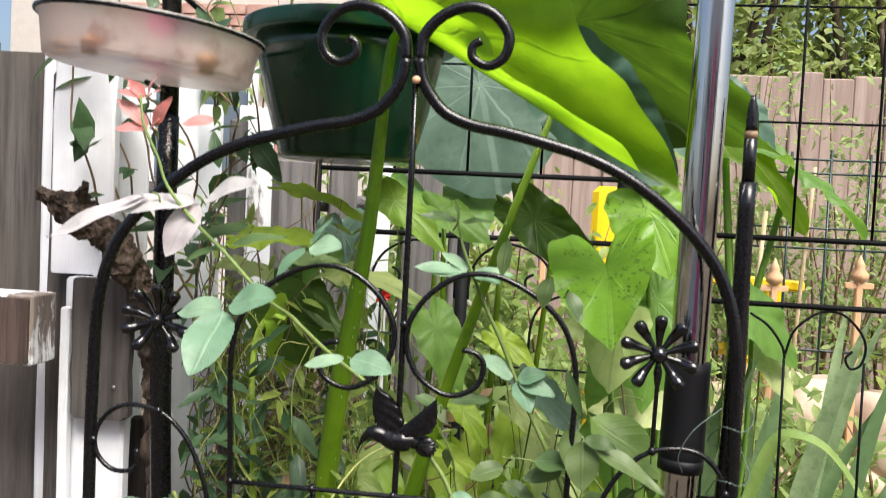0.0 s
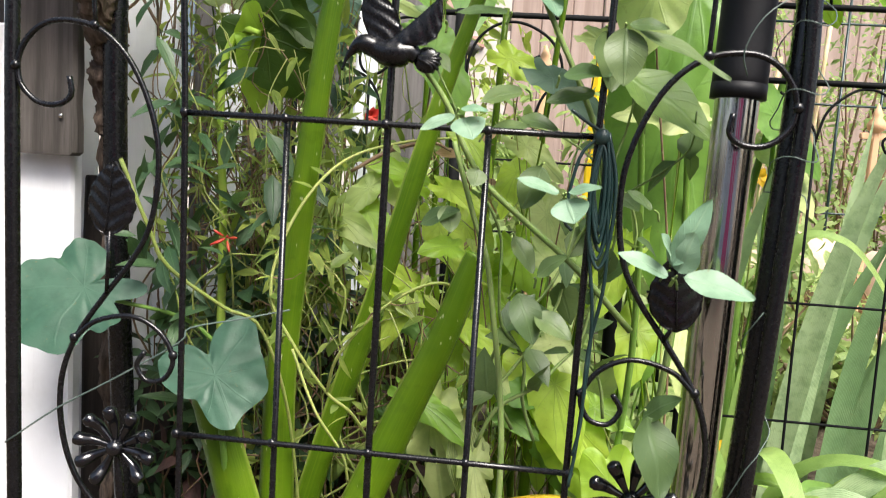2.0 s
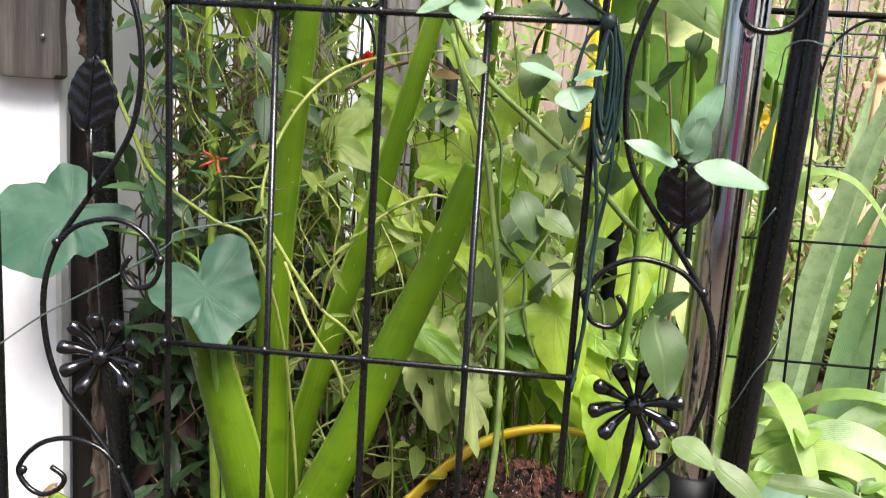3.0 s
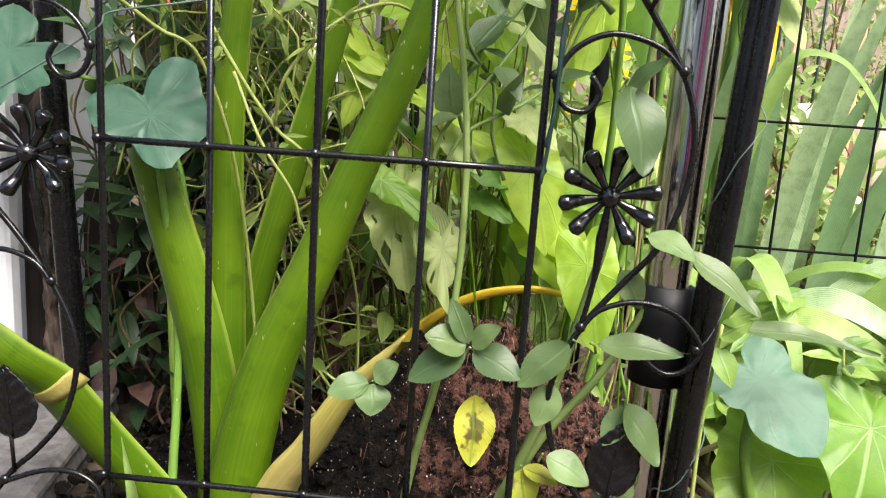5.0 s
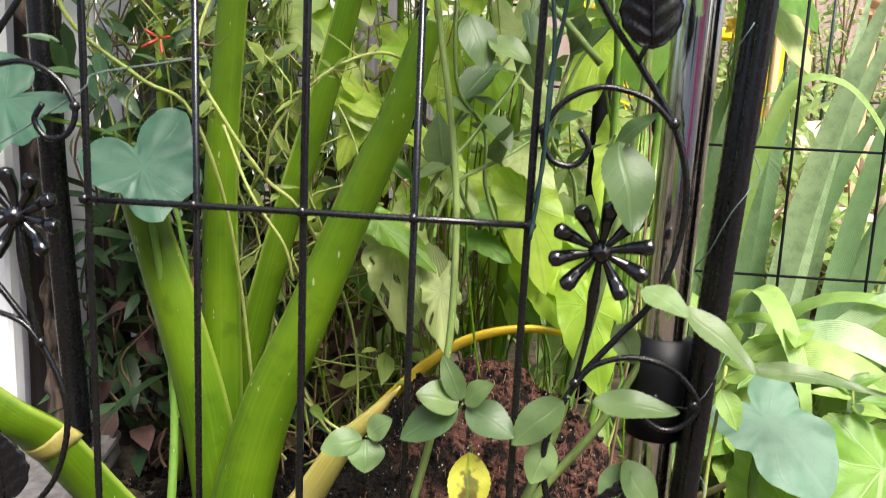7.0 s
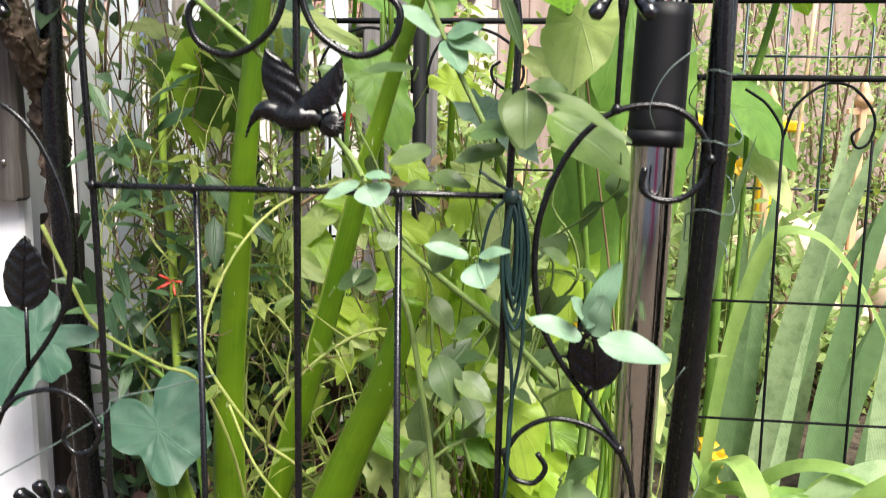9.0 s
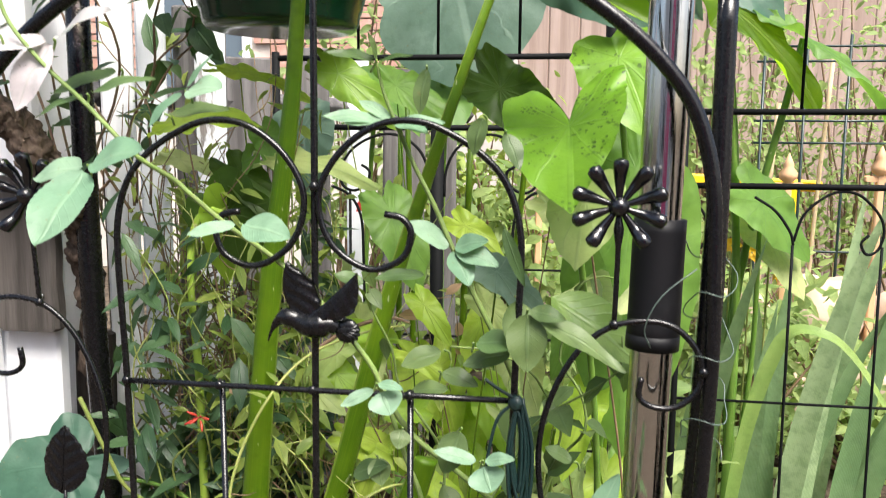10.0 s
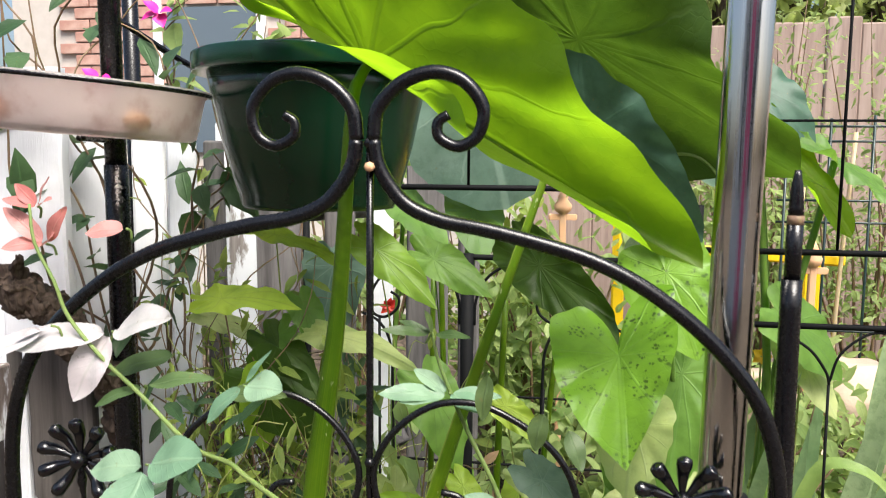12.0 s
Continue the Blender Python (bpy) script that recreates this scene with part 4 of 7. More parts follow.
g = Geo()
g.tube([(-0.034, -0.012, 0.631), (-0.031, -0.012, 0.639), (-0.026, -0.012, 0.646), (-0.019, -0.013, 0.6495), (-0.011, -0.012, 0.6475), (-0.002, -0.012, 0.6445), (0.007, -0.012, 0.6445), (0.014, -0.012, 0.645), (0.019, -0.012, 0.642)],
       (0.0007, 0.0013, 0.0038, 0.007, 0.0072, 0.0095, 0.0096, 0.0072, 0.005), 14, 6)
g.ball((0.026, -0.0118, 0.6408), (0.0092, 0.0038, 0.0092), 10, 16)
for k in range(5):
    a = -1.1 + k * 0.42
    g.tube([(0.018, -0.0145, 0.6425), (0.0265 + 0.004 * math.cos(a), -0.0152, 0.6408 + 0.004 * math.sin(a)), (0.0265 + 0.0092 * math.cos(a), -0.0125, 0.6408 + 0.0096 * math.sin(a))], (0.0012, 0.0015, 0.0012), 6, 4)
wing(g, (-0.0115, 0.649), (0.004, 0.65), (-0.0185, 0.691), 0.006, -0.0095, -0.0145, 4)
wing(g, (-0.006, 0.648), (0.0125, 0.65), (0.0345, 0.6845), -0.001, -0.0125, -0.0175, 5)
g.v = [np.asarray(q) + np.array((0.0005, 0.009, 0.0048)) for q in g.v]
part("bird_ornament", g, BLACK, tre, "black cast metal hummingbird ornament")

# ---- posts beside the trellis ----
pole = thing("steel_pole", (0.246, 0.034, -0.04), "polished stainless steel pole with black rubber sleeves", "pole")
part("tube", Geo().tube([(0.24, 0.036, -0.04), (0.246, 0.034, 0.6), (0.262, 0.034, 1.6)], 0.0155, 32, 6), STEEL, pole)
part("sleeve", Geo().tube([(0.2468, 0.034, 0.636), (0.2478, 0.034, 0.69), (0.2488, 0.034, 0.729)], (0.0192, 0.0188, 0.0188, 0.0186), 28, 4), BLACK_MATTE, pole, "black rubber sleeve")
part("sleeve_rim", Geo().tube([(0.2466, 0.034, 0.634), (0.2469, 0.034, 0.645)], 0.0194, 28, 2), BLACK_MATTE, pole, "rolled rim of the sleeve")
part("sleeve", Geo().tube([(0.2422, 0.035, 0.214), (0.2432, 0.035, 0.284)], 0.0192, 28, 3), BLACK_MATTE, pole, "black rubber sleeve")

stake = thing("garden_stake", (0.265, 0.03, -0.05), "black ribbed garden stake with a pointed tip, wired to the trellis", "stake")
part("shaft", Geo().tube([(0.2545, 0.018, -0.05), (0.268, 0.018, 0.3), (0.282, 0.02, 0.6), (0.286, 0.025, 0.74), (0.2862, 0.026, 0.8), (0.2864, 0.027, 0.885)], (0.0088, 0.0084, 0.0078, 0.0068, 0.0064), 16, 4, 1.0, 0.07), BLACK, stake)
part("upper_shaft", Geo().tube([(0.2864, 0.027, 0.883), (0.2866, 0.027, 0.925)], 0.0054, 14, 2), BLACK, stake)
part("collar", Geo().tube([(0.2866, 0.027, 0.922), (0.2866, 0.027, 0.928)], 0.0055, 14, 2), TWIG, stake, "rusty band below the tip")
part("tip", Geo().tube([(0.2866, 0.027, 0.927), (0.2865, 0.027, 0.945), (0.2865, 0.027, 0.958)], (0.0052, 0.0042, 0.002), 12, 3), BLACK, stake)

for k, (z0, z1, turns, rr) in enumerate(((0.56, 0.72, 3.6, 0.0155), (0.3, 0.5, 1.6, 0.0135), (0.12, 0.3, 1.8, 0.013))):
    pts = []
    for i in range(int(turns * 14)):
        a = TAU * i / 14 + k
        z = z0 + (z1 - z0) * i / (turns * 14)
        pts.append((0.2815 - 0.05 * max(0, 0.6 - z) + rr * math.cos(a) * (1 + 0.15 * math.sin(i * 1.7)), 0.011 + rr * 1.25 * math.sin(a), z + 0.006 * math.sin(i * 0.9)))
    solid("tie_wire", Geo().tube(pts, 0.00045, 5, 2), TIE_WIRE, "thin loose wire wound round the stake and trellis", "wire", "tie wires")
solid("tie_wire", Geo().tube([(0.268, -0.012, 0.7), (0.245, -0.02, 0.682), (0.235, -0.018, 0.66), (0.24, -0.012, 0.645)], 0.0005, 5, 4), TIE_WIRE, "thin loose wire wound round the stake and trellis", "wire", "tie wires")
solid("tie_wire", Geo().tube([(-0.283, -0.006, 0.34), (-0.24, -0.006, 0.372), (-0.2, -0.004, 0.396), (-0.147, -0.003, 0.43), (-0.14, 0.0, 0.441), (-0.1, 0.01, 0.45), (-0.07, 0.02, 0.457)], 0.0007, 5, 4), TIE_WIRE, "pale twisted wire stretched across the trellis", "wire", "tie wires")

# bundled cord on the corner of the grid
cord = thing("cord_bundle", (0.15, -0.006, 0.6), "dark green cord looped and tied in a bundle on the trellis", "cord")
rnd = random.Random(5)
for k in range(6):
    w = 0.003 + 0.0011 * k
    b = 0.6 - 0.06 - 0.006 * k
    x0 = 0.149 + rnd.uniform(-0.003, 0.004)
    y0 = -0.006 - 0.0012 * (k % 3)
    part("loop", Geo().tube([(x0, y0, 0.603), (x0 - w * 0.8, y0 - 0.002, 0.57), (x0 - w * 0.7, y0, b + 0.02), (x0 + 0.002, y0 - 0.001, b), (x0 + w, y0, b + 0.02), (x0 + w * 1.1, y0 - 0.001, 0.57), (x0 + 0.002, y0, 0.603)], 0.0013, 6, 6), GREEN_WIRE, cord)
part("tail", Geo().tube([(0.15, -0.008, 0.6), (0.158, -0.008, 0.55), (0.16, -0.007, 0.5), (0.153, -0.007, 0.45), (0.152, -0.008, 0.4), (0.148, -0.008, 0.375)], 0.0013, 6, 6), GREEN_WIRE, cord)
part("tail", Geo().tube([(0.15, -0.008, 0.598), (0.146, -0.008, 0.54), (0.154, -0.007, 0.47), (0.151, -0.006, 0.39), (0.147, -0.008, 0.352)], 0.0013, 6, 6), GREEN_WIRE, cord)
part("tail", Geo().tube([(0.15, -0.008, 0.603), (0.138, -0.01, 0.61), (0.128, -0.01, 0.617)], 0.0013, 6, 6), GREEN_WIRE, cord)
part("knot", Geo().ball((0.15, -0.008, 0.6), (0.006, 0.005, 0.006), 5, 8), GREEN_WIRE, cord)
for dx in (-0.012, 0.006):
    part("tail", Geo().tube([(0.148, -0.008, 0.6), (0.148 + dx, -0.009, 0.585), (0.146 + dx * 1.4, -0.009, 0.545), (0.1465 + dx, -0.009, 0.535)], 0.0013, 6, 5), GREEN_WIRE, cord)

# ---- left post with saucer and hanging pot ----
lp = thing("black_post", (-0.335, 0.295, -0.04), "black metal garden post with a saucer holder", "post")
part("shaft", Geo().tube([(-0.328, 0.295, -0.04), (-0.352, 0.295, 0.35), (-0.363, 0.295, 0.62), (-0.364, 0.295, 0.955)], 0.0132, 18, 4), BLACK, lp)
part("upper_shaft", Geo().tube([(-0.364, 0.295, 0.95), (-0.367, 0.295, 1.5)], 0.0118, 18, 2), BLACK, lp)
part("saucer_arm", Geo().tube([(-0.364, 0.295, 0.981), (-0.356, 0.25, 0.982), (-0.345, 0.2, 0.982)], 0.003, 8, 4), BLACK, lp)
part("pot_arm", Geo().tube([(-0.366, 0.295, 1.12), (-0.31, 0.4, 1.07), (-0.22, 0.455, 1.05), (-0.17, 0.44, 1.045)], 0.004, 8, 5), BLACK, lp)
bp = thing("black_post", (-0.527, 0.62, -0.03), "slim black post behind the saucer", "post")
part("shaft", Geo().tube([(-0.527, 0.62, -0.03), (-0.53, 0.62, 1.6)], 0.012, 14, 2), BLACK, bp)

SC = (-0.323, 0.165, 0.986)
sau = thing("plant_saucer", SC, "clear frosted plastic saucer with a dark rim, holding pebbles", "saucer")
part("bowl", Geo().lathe(SC, ((0.0, 0.0), (0.104, 0.0), (0.108, 0.003), (0.114, 0.042), (0.12, 0.046), (0.12, 0.049), (0.111, 0.046), (0.105, 0.006), (0.0, 0.003)), 64), FROSTED, sau)
part("rim", Geo().tube([(SC[0] + 0.1185 * math.cos(TAU * k / 48), SC[1] + 0.1185 * math.sin(TAU * k / 48), SC[2] + 0.046) for k in range(49)], 0.0024, 6, 1), BLACK, sau, "dark rim band")
for k, (dx, dy, r) in enumerate(((0.08, -0.035, 0.013), (-0.02, -0.085, 0.011), (-0.06, -0.07, 0.008))):
    solid("pebble", Geo().ball((SC[0] + dx, SC[1] + dy, SC[2] + 0.004 + r * 0.7), (r, r * 0.8, r * 0.7), 6, 10), ORANGE_CLAY, "small tan pebble lying in the saucer", "pebble", "pebbles in the saucer")

for ob in (*sau.children, *[o for o in scene.objects if o.name.startswith("pebble")]):
    tilt = Matrix.Rotation(0.085, 4, "Y")
    if ob.parent:
        ob.matrix_basis = tilt
    else:
        ob.matrix_basis = Matrix.Translation(SC) @ tilt @ Matrix.Translation((-SC[0], -SC[1], -SC[2]))

PC = (-0.138, 0.33, 0.909)
PROF = ((0.0, 0.002), (0.083, 0.0), (0.087, 0.006), (0.0885, 0.017), (0.09, 0.019), (0.104, 0.068), (0.1165, 0.126), (0.1205, 0.147), (0.118, 0.147), (0.086, 0.012), (0.0, 0.01))
pot = thing("hanging_pot", PC, "dark green plastic hanging flower pot with a wide rim", "flower pot")
part("body", Geo().lathe(PC, PROF, 64), GREEN_PLASTIC, pot)
part("rim", Geo().lathe(PC, ((0.12, 0.1445), (0.1335, 0.1445), (0.1352, 0.1449), (0.1357, 0.1465), (0.1357, 0.162), (0.1352, 0.1645), (0.1338, 0.1655), (0.127, 0.1655), (0.1235, 0.165), (0.123, 0.158), (0.12, 0.1445)), 64), GREEN_PLASTIC, pot)
part("soil", Geo().lathe(PC, ((0.0, 0.142), (0.06, 0.138), (0.116, 0.13)), 40), SOIL, pot)

# ---- fence panels behind: black wire grids with arches ----
def arch_panel(name, x0, x1, y, rails, wires_x, wires_z, posts, ztop):
    p = thing(name, ((x0 + x1) / 2, y, -0.05), "black wire border fence panel with arches and curls", "fence panel", "border fence panels")
    for z in rails:
        part("rail", Geo().tube([(x0, y, z), (x1, y, z)], 0.0046, 8, 2), FAR_BLACK, p)
    for x, za, zb in wires_x:
        part("upright_wire", Geo().tube([(x, y, za), (x, y, zb)], 0.0023, 6, 2), FAR_BLACK, p)
    for z, xa, xb in wires_z:
        part("cross_wire", Geo().tube([(xa, y + 0.003, z), (xb, y + 0.003, z)], 0.0021, 6, 2), FAR_BLACK, p)
    for x, r, zb in posts:
        part("post", Geo().tube([(x, y, -0.05), (x, y, zb)], r, 10, 2), FAR_BLACK, p)
    return p


BY = 0.706
bpan = arch_panel("border_fence", -0.283, 0.255, BY, (0.92, 0.81), [(-0.016, 0.92, 1.3), (0.112, 0.92, 1.3), (-0.145, 0.92, 1.3), (0.108, 0.05, 0.6), (-0.16, 0.05, 0.71)],
                  [(0.47, -0.28, 0.25), (0.287, -0.28, 0.25), (0.1, -0.28, 0.25), (1.11, -0.28, 0.25)], [(-0.283, 0.0065, 0.93), (-0.016, 0.011, 0.815), (0.256, 0.013, 1.3)], 1.3)
for s, cx in ((-1, -0.016), (1, -0.016)):
    part("arch", Geo().tube([(cx + s * x, BY, z) for x, z in ((0.012, 0.7), (0.014, 0.74), (0.03, 0.775), (0.062, 0.797), (0.1, 0.797), (0.14, 0.775), (0.16, 0.74), (0.155, 0.715), (0.135, 0.708), (0.115, 0.722), (0.112, 0.74), (0.125, 0.75))], 0.0023, 6, 5), FAR_BLACK, bpan)
    part("arch", Geo().tube([(cx + s * x, BY, z) for x, z in ((0.12, 0.45), (0.122, 0.6), (0.126, 0.665), (0.145, 0.7), (0.175, 0.715))], 0.0023, 6, 5), FAR_BLACK, bpan)
part("arch", Geo().tube([(0.02 + 0.2 * k / 6 + 0.0, BY, 0.585 + 0.0 * k) for k in range(7)], 0.002, 6, 2), FAR_BLACK, bpan)
RY = 0.667
rpan = arch_panel("border_fence", 0.29, 1.15, RY, (0.834, 0.726), [(x, 0.834, 1.35) for x in (0.40, 0.522, 0.644, 0.766, 0.888)],
                  [(1.022, 0.32, 1.15), (1.208, 0.32, 1.15), (0.397, 0.30, 1.15), (0.212, 0.30, 1.15), (0.06, 0.30, 1.15)], [(0.33, 0.006, 0.9), (0.362, 0.005, 0.86), (1.12, 0.009, 1.35)], 1.35)
for c in (0.40, 0.522, 0.646, 0.77, 0.892):
    part("upright_wire", Geo().tube([(c, RY, 0.64), (c + 0.003, RY, 0.3), (c + 0.006, RY, -0.03)], 0.0022, 6, 2), FAR_BLACK, rpan)
for c in (0.338, 0.585, 0.83):
    part("arch", Geo().tube([(c - 0.062, RY, 0.645), (c - 0.05, RY, 0.685), (c - 0.02, RY, 0.713), (c + 0.005, RY, 0.72), (c + 0.03, RY, 0.712), (c + 0.055, RY, 0.685), (c + 0.062, RY, 0.66), (c + 0.055, RY, 0.635), (c + 0.04, RY, 0.629), (c + 0.032, RY, 0.645), (c + 0.042, RY, 0.657)], 0.0021, 6, 5), FAR_BLACK, rpan)
    part("arch", Geo().tube([(c - 0.062, RY, 0.64), (c - 0.068, RY, 0.66), (c - 0.09, RY, 0.69), (c - 0.12, RY, 0.71)], 0.0021, 6, 5), FAR_BLACK, rpan)

# a second row of taller wire panels further off
for k, (x, y) in enumerate(((0.95, 1.75), (1.45, 1.95))):
    p = thing("wire_panel", (x, y, -0.03), "dark green wire border panel further back", "fence panel", "far wire panels")
    for i in range(5):
        part("upright_wire", Geo().tube([(x - 0.22 + 0.11 * i, y, -0.03), (x - 0.22 + 0.11 * i, y, 1.06 + 0.03 * math.sin(i * 0.8))], 0.004, 6, 2), GREEN_WIRE, p)
    for z in (0.5, 0.8, 0.86, 1.02, 1.06):
        part("cross_wire", Geo().tube([(x - 0.24, y, z), (x + 0.24, y, z)], 0.0035, 6, 2), GREEN_WIRE, p)
for x, y, h in ((1.13, 1.75, 1.5), (0.92, 1.9, 1.05), (0.70, 1.6, 0.9)):
    solid("bamboo_cane", Geo().tube([(x, y, -0.03), (x + 0.01, y, h * 0.5), (x + 0.035, y, h)], 0.0065, 8, 3), TAN_CANE, "tan bamboo cane stuck upright in the bed", "cane", "bamboo canes")

# small orange finial pickets and a yellow sprinkler stand
def finial(x, y, z):
    fi = thing("finial_picket", (x, y, -0.03), "orange painted border picket with a flame-shaped finial", "picket", "finial pickets")
    part("stake", Geo().box((x, y, z * 0.5 - 0.05), (0.018, 0.018, z + 0.02), None, 0.003), ORANGE_CLAY, fi)
    part("crossbar", Geo().box((x, y, z - 0.075), (0.075, 0.014, 0.016), None, 0.003), ORANGE_CLAY, fi)
    part("tip", Geo().lathe((x, y, z - 0.07), ((0.006, 0), (0.021, 0.012), (0.024, 0.026), (0.012, 0.042), (0.014, 0.048), (0.008, 0.062), (0.001, 0.078)), 10), ORANGE_CLAY, fi)


for x, y, z in ((0.76, 1.57, 0.765), (0.98, 1.57, 0.785), (0.13, 1.57, 0.89), (1.2, 1.57, 0.78)):
    finial(x, y, z)
ys1 = thing("yellow_stand", (0.64, 1.95, -0.03), "bright yellow plastic stand with a long top bar among the plants", "stand")
part("top_bar", Geo().box((0.65, 1.95, 0.687), (0.034, 0.045, 0.62), Matrix.Rotation(math.pi / 2 + 0.045, 4, "Y"), 0.006), YELLOW_PLASTIC, ys1)
for x in (0.45, 0.868):
    part("leg", Geo().box((x, 1.95, 0.325), (0.05, 0.045, 0.7), None, 0.006), YELLOW_PLASTIC, ys1)
yp = thing("yellow_chair", (0.38, 2.05, -0.03), "bright yellow plastic chair back half hidden by stems", "chair")
part("backrest", Geo().box((0.38, 2.05, 0.79), (0.18, 0.03, 0.36), None, 0.02), YELLOW_PLASTIC, yp)
for x in (0.31, 0.45):
    part("leg", Geo().box((x, 2.05, 0.29), (0.04, 0.03, 0.66), None, 0.006), YELLOW_PLASTIC, yp)
m = Mat("tan_stone")
m.set(color=m.mix(m.noise(14, 6), (0.42, 0.3, 0.22), (0.62, 0.48, 0.38)), rough=0.85)
m.bump(m.noise(40, 6), 0.5, 0.006)
for k, (x, z, w, h) in enumerate(((0.66, 0.3, 0.2, 0.2), (0.88, 0.36, 0.21, 0.17), (1.1, 0.3, 0.2, 0.22), (0.77, 0.12, 0.22, 0.2), (1.0, 0.13, 0.22, 0.2), (1.25, 0.16, 0.24, 0.3))):
    gs = Geo().ball((x, 1.62 + 0.02 * (k % 2), z), (w * 0.56, 0.12, h * 0.62), 14, 22)
    gs.v[-1] = np.array([np.array((x, 1.62, z)) + np.sign(p - np.array((x, 1.62, z))) * np.minimum(np.abs(p - np.array((x, 1.62, z))), np.array((w * 0.48, 0.1, h * 0.5))) + np.array(noise.noise_vector(Vector(p * 14))) * 0.012 for p in gs.v[-1]])
    solid("stone_block", gs, m.m, "rough rounded tan stone stacked behind the sword leaves", "stone", "tan stones")

# ---- elephant ear ----
ear = thing("elephant_ear_plant", (-0.12, 0.16, 0.0), "tall elephant ear plant with thick green stalks and huge leaves", "plant")


def stalk(parent, pts, r, mat=PETIOLE, name="stalk", label="", face=(0.5, -0.6, 0.3), wing_=0.8, steps=6, fat=1.5):
    return part(name, Geo().petiole(pts, [q * fat for q in r], face, steps, wing_), mat, parent, label)


st = stalk(ear, [(-0.114, 0.165, -0.02), (-0.121, 0.162, 0.07), (-0.131, 0.158, 0.15), (-0.148, 0.155, 0.222), (-0.166, 0.153, 0.285), (-0.183, 0.15, 0.345)], (0.0225, 0.022, 0.021, 0.0195, 0.0175), label="cut-off green stalk", face=(0.45, 0.9, 0.0), fat=1.18)
part("cut_face", Geo().tube([(-0.1832, 0.15, 0.3445), (-0.184, 0.1495, 0.3475)], (0.0155, 0.013), 14, 1, 0.85), DRY_LEAF, st, "brown dried cut")
stalk(ear, [(-0.123, 0.172, -0.02), (-0.123, 0.172, 0.1), (-0.122, 0.172, 0.22), (-0.121, 0.169, 0.36), (-0.109, 0.165, 0.5), (-0.09, 0.16, 0.67), (-0.066, 0.155, 0.83), (-0.053, 0.155, 1.0), (-0.046, 0.162, 1.035), (-0.038, 0.172, 1.05)],
      (0.023, 0.02, 0.017, 0.014, 0.012, 0.0105, 0.0075, 0.0056, 0.005, 0.0045), face=(0.3, 1, 0), fat=1.06)
stalk(ear, [(-0.124, 0.2, 0.0), (-0.117, 0.2, 0.125), (-0.1, 0.2, 0.22), (-0.066, 0.2, 0.347), (-0.036, 0.2, 0.45), (-0.005, 0.2, 0.57), (0.02, 0.205, 0.66), (0.075, 0.215, 0.83), (0.122, 0.245, 0.97), (0.15, 0.29, 1.05)],
      (0.014, 0.0135, 0.013, 0.0125, 0.0115, 0.0105, 0.0085, 0.0058, 0.0042, 0.0038), face=(-0.95, 0.3, 0.2), fat=1.25)
stalk(ear, [(-0.1, 0.135, -0.01), (-0.085, 0.132, 0.09), (-0.062, 0.131, 0.175), (-0.031, 0.131, 0.25), (0.004, 0.132, 0.34), (0.037, 0.132, 0.418), (0.056, 0.131, 0.475), (0.064, 0.13, 0.498)],
      (0.021, 0.0195, 0.0175, 0.0152, 0.0132, 0.0114, 0.0098, 0.0088), label="green stalk broken off at half height", face=(-0.4, 0.9, 0.2), fat=1.22)
st = stalk(ear, [(-0.14, 0.14, -0.01), (-0.164, 0.125, 0.035), (-0.201, 0.1, 0.1), (-0.226, 0.07, 0.16), (-0.245, 0.045, 0.188), (-0.266, 0.036, 0.207)], (0.019, 0.021, 0.0225, 0.023, 0.0225), label="cut stalk leaning outwards", face=(0.35, 0.8, 0.45), fat=1.12)
part("scar", Geo().petiole([(-0.2225, 0.0745, 0.1518), (-0.2262, 0.0697, 0.1601), (-0.229, 0.0664, 0.1645)], (0.0262, 0.0266, 0.026), (0.35, 0.8, 0.45), 2, 0.8), PETIOLE_PALE, st, "torn brown scar ring")
part("cut_face", Geo().tube([(-0.2658, 0.0361, 0.2068), (-0.2675, 0.0353, 0.2085)], (0.0175, 0.0145), 14, 1, 0.8), DRY_LEAF, st, "brown dried cut")
stalk(ear, [(-0.085, 0.135, -0.04), (-0.048, 0.105, 0.07), (-0.021, 0.1, 0.113), (0.006, 0.1, 0.159), (0.03, 0.1, 0.185), (0.054, 0.1, 0.209)], (0.0155, 0.0145, 0.013, 0.011, 0.007, 0.001), PETIOLE_PALE, label="torn yellow dying stalk", face=(-0.6, 0.2, 0.8))
stalk(ear, [(-0.075, 0.27, 0.0), (-0.041, 0.29, 0.063), (0.008, 0.3, 0.116), (0.0555, 0.3, 0.167), (0.103, 0.3, 0.198), (0.163, 0.3, 0.211), (0.224, 0.29, 0.205)], (0.012, 0.011, 0.0095, 0.0085, 0.0065, 0.004), PETIOLE_YELLOW, label="bent yellow dying stalk", face=(-0.6, 0.2, 0.8), fat=1.2)

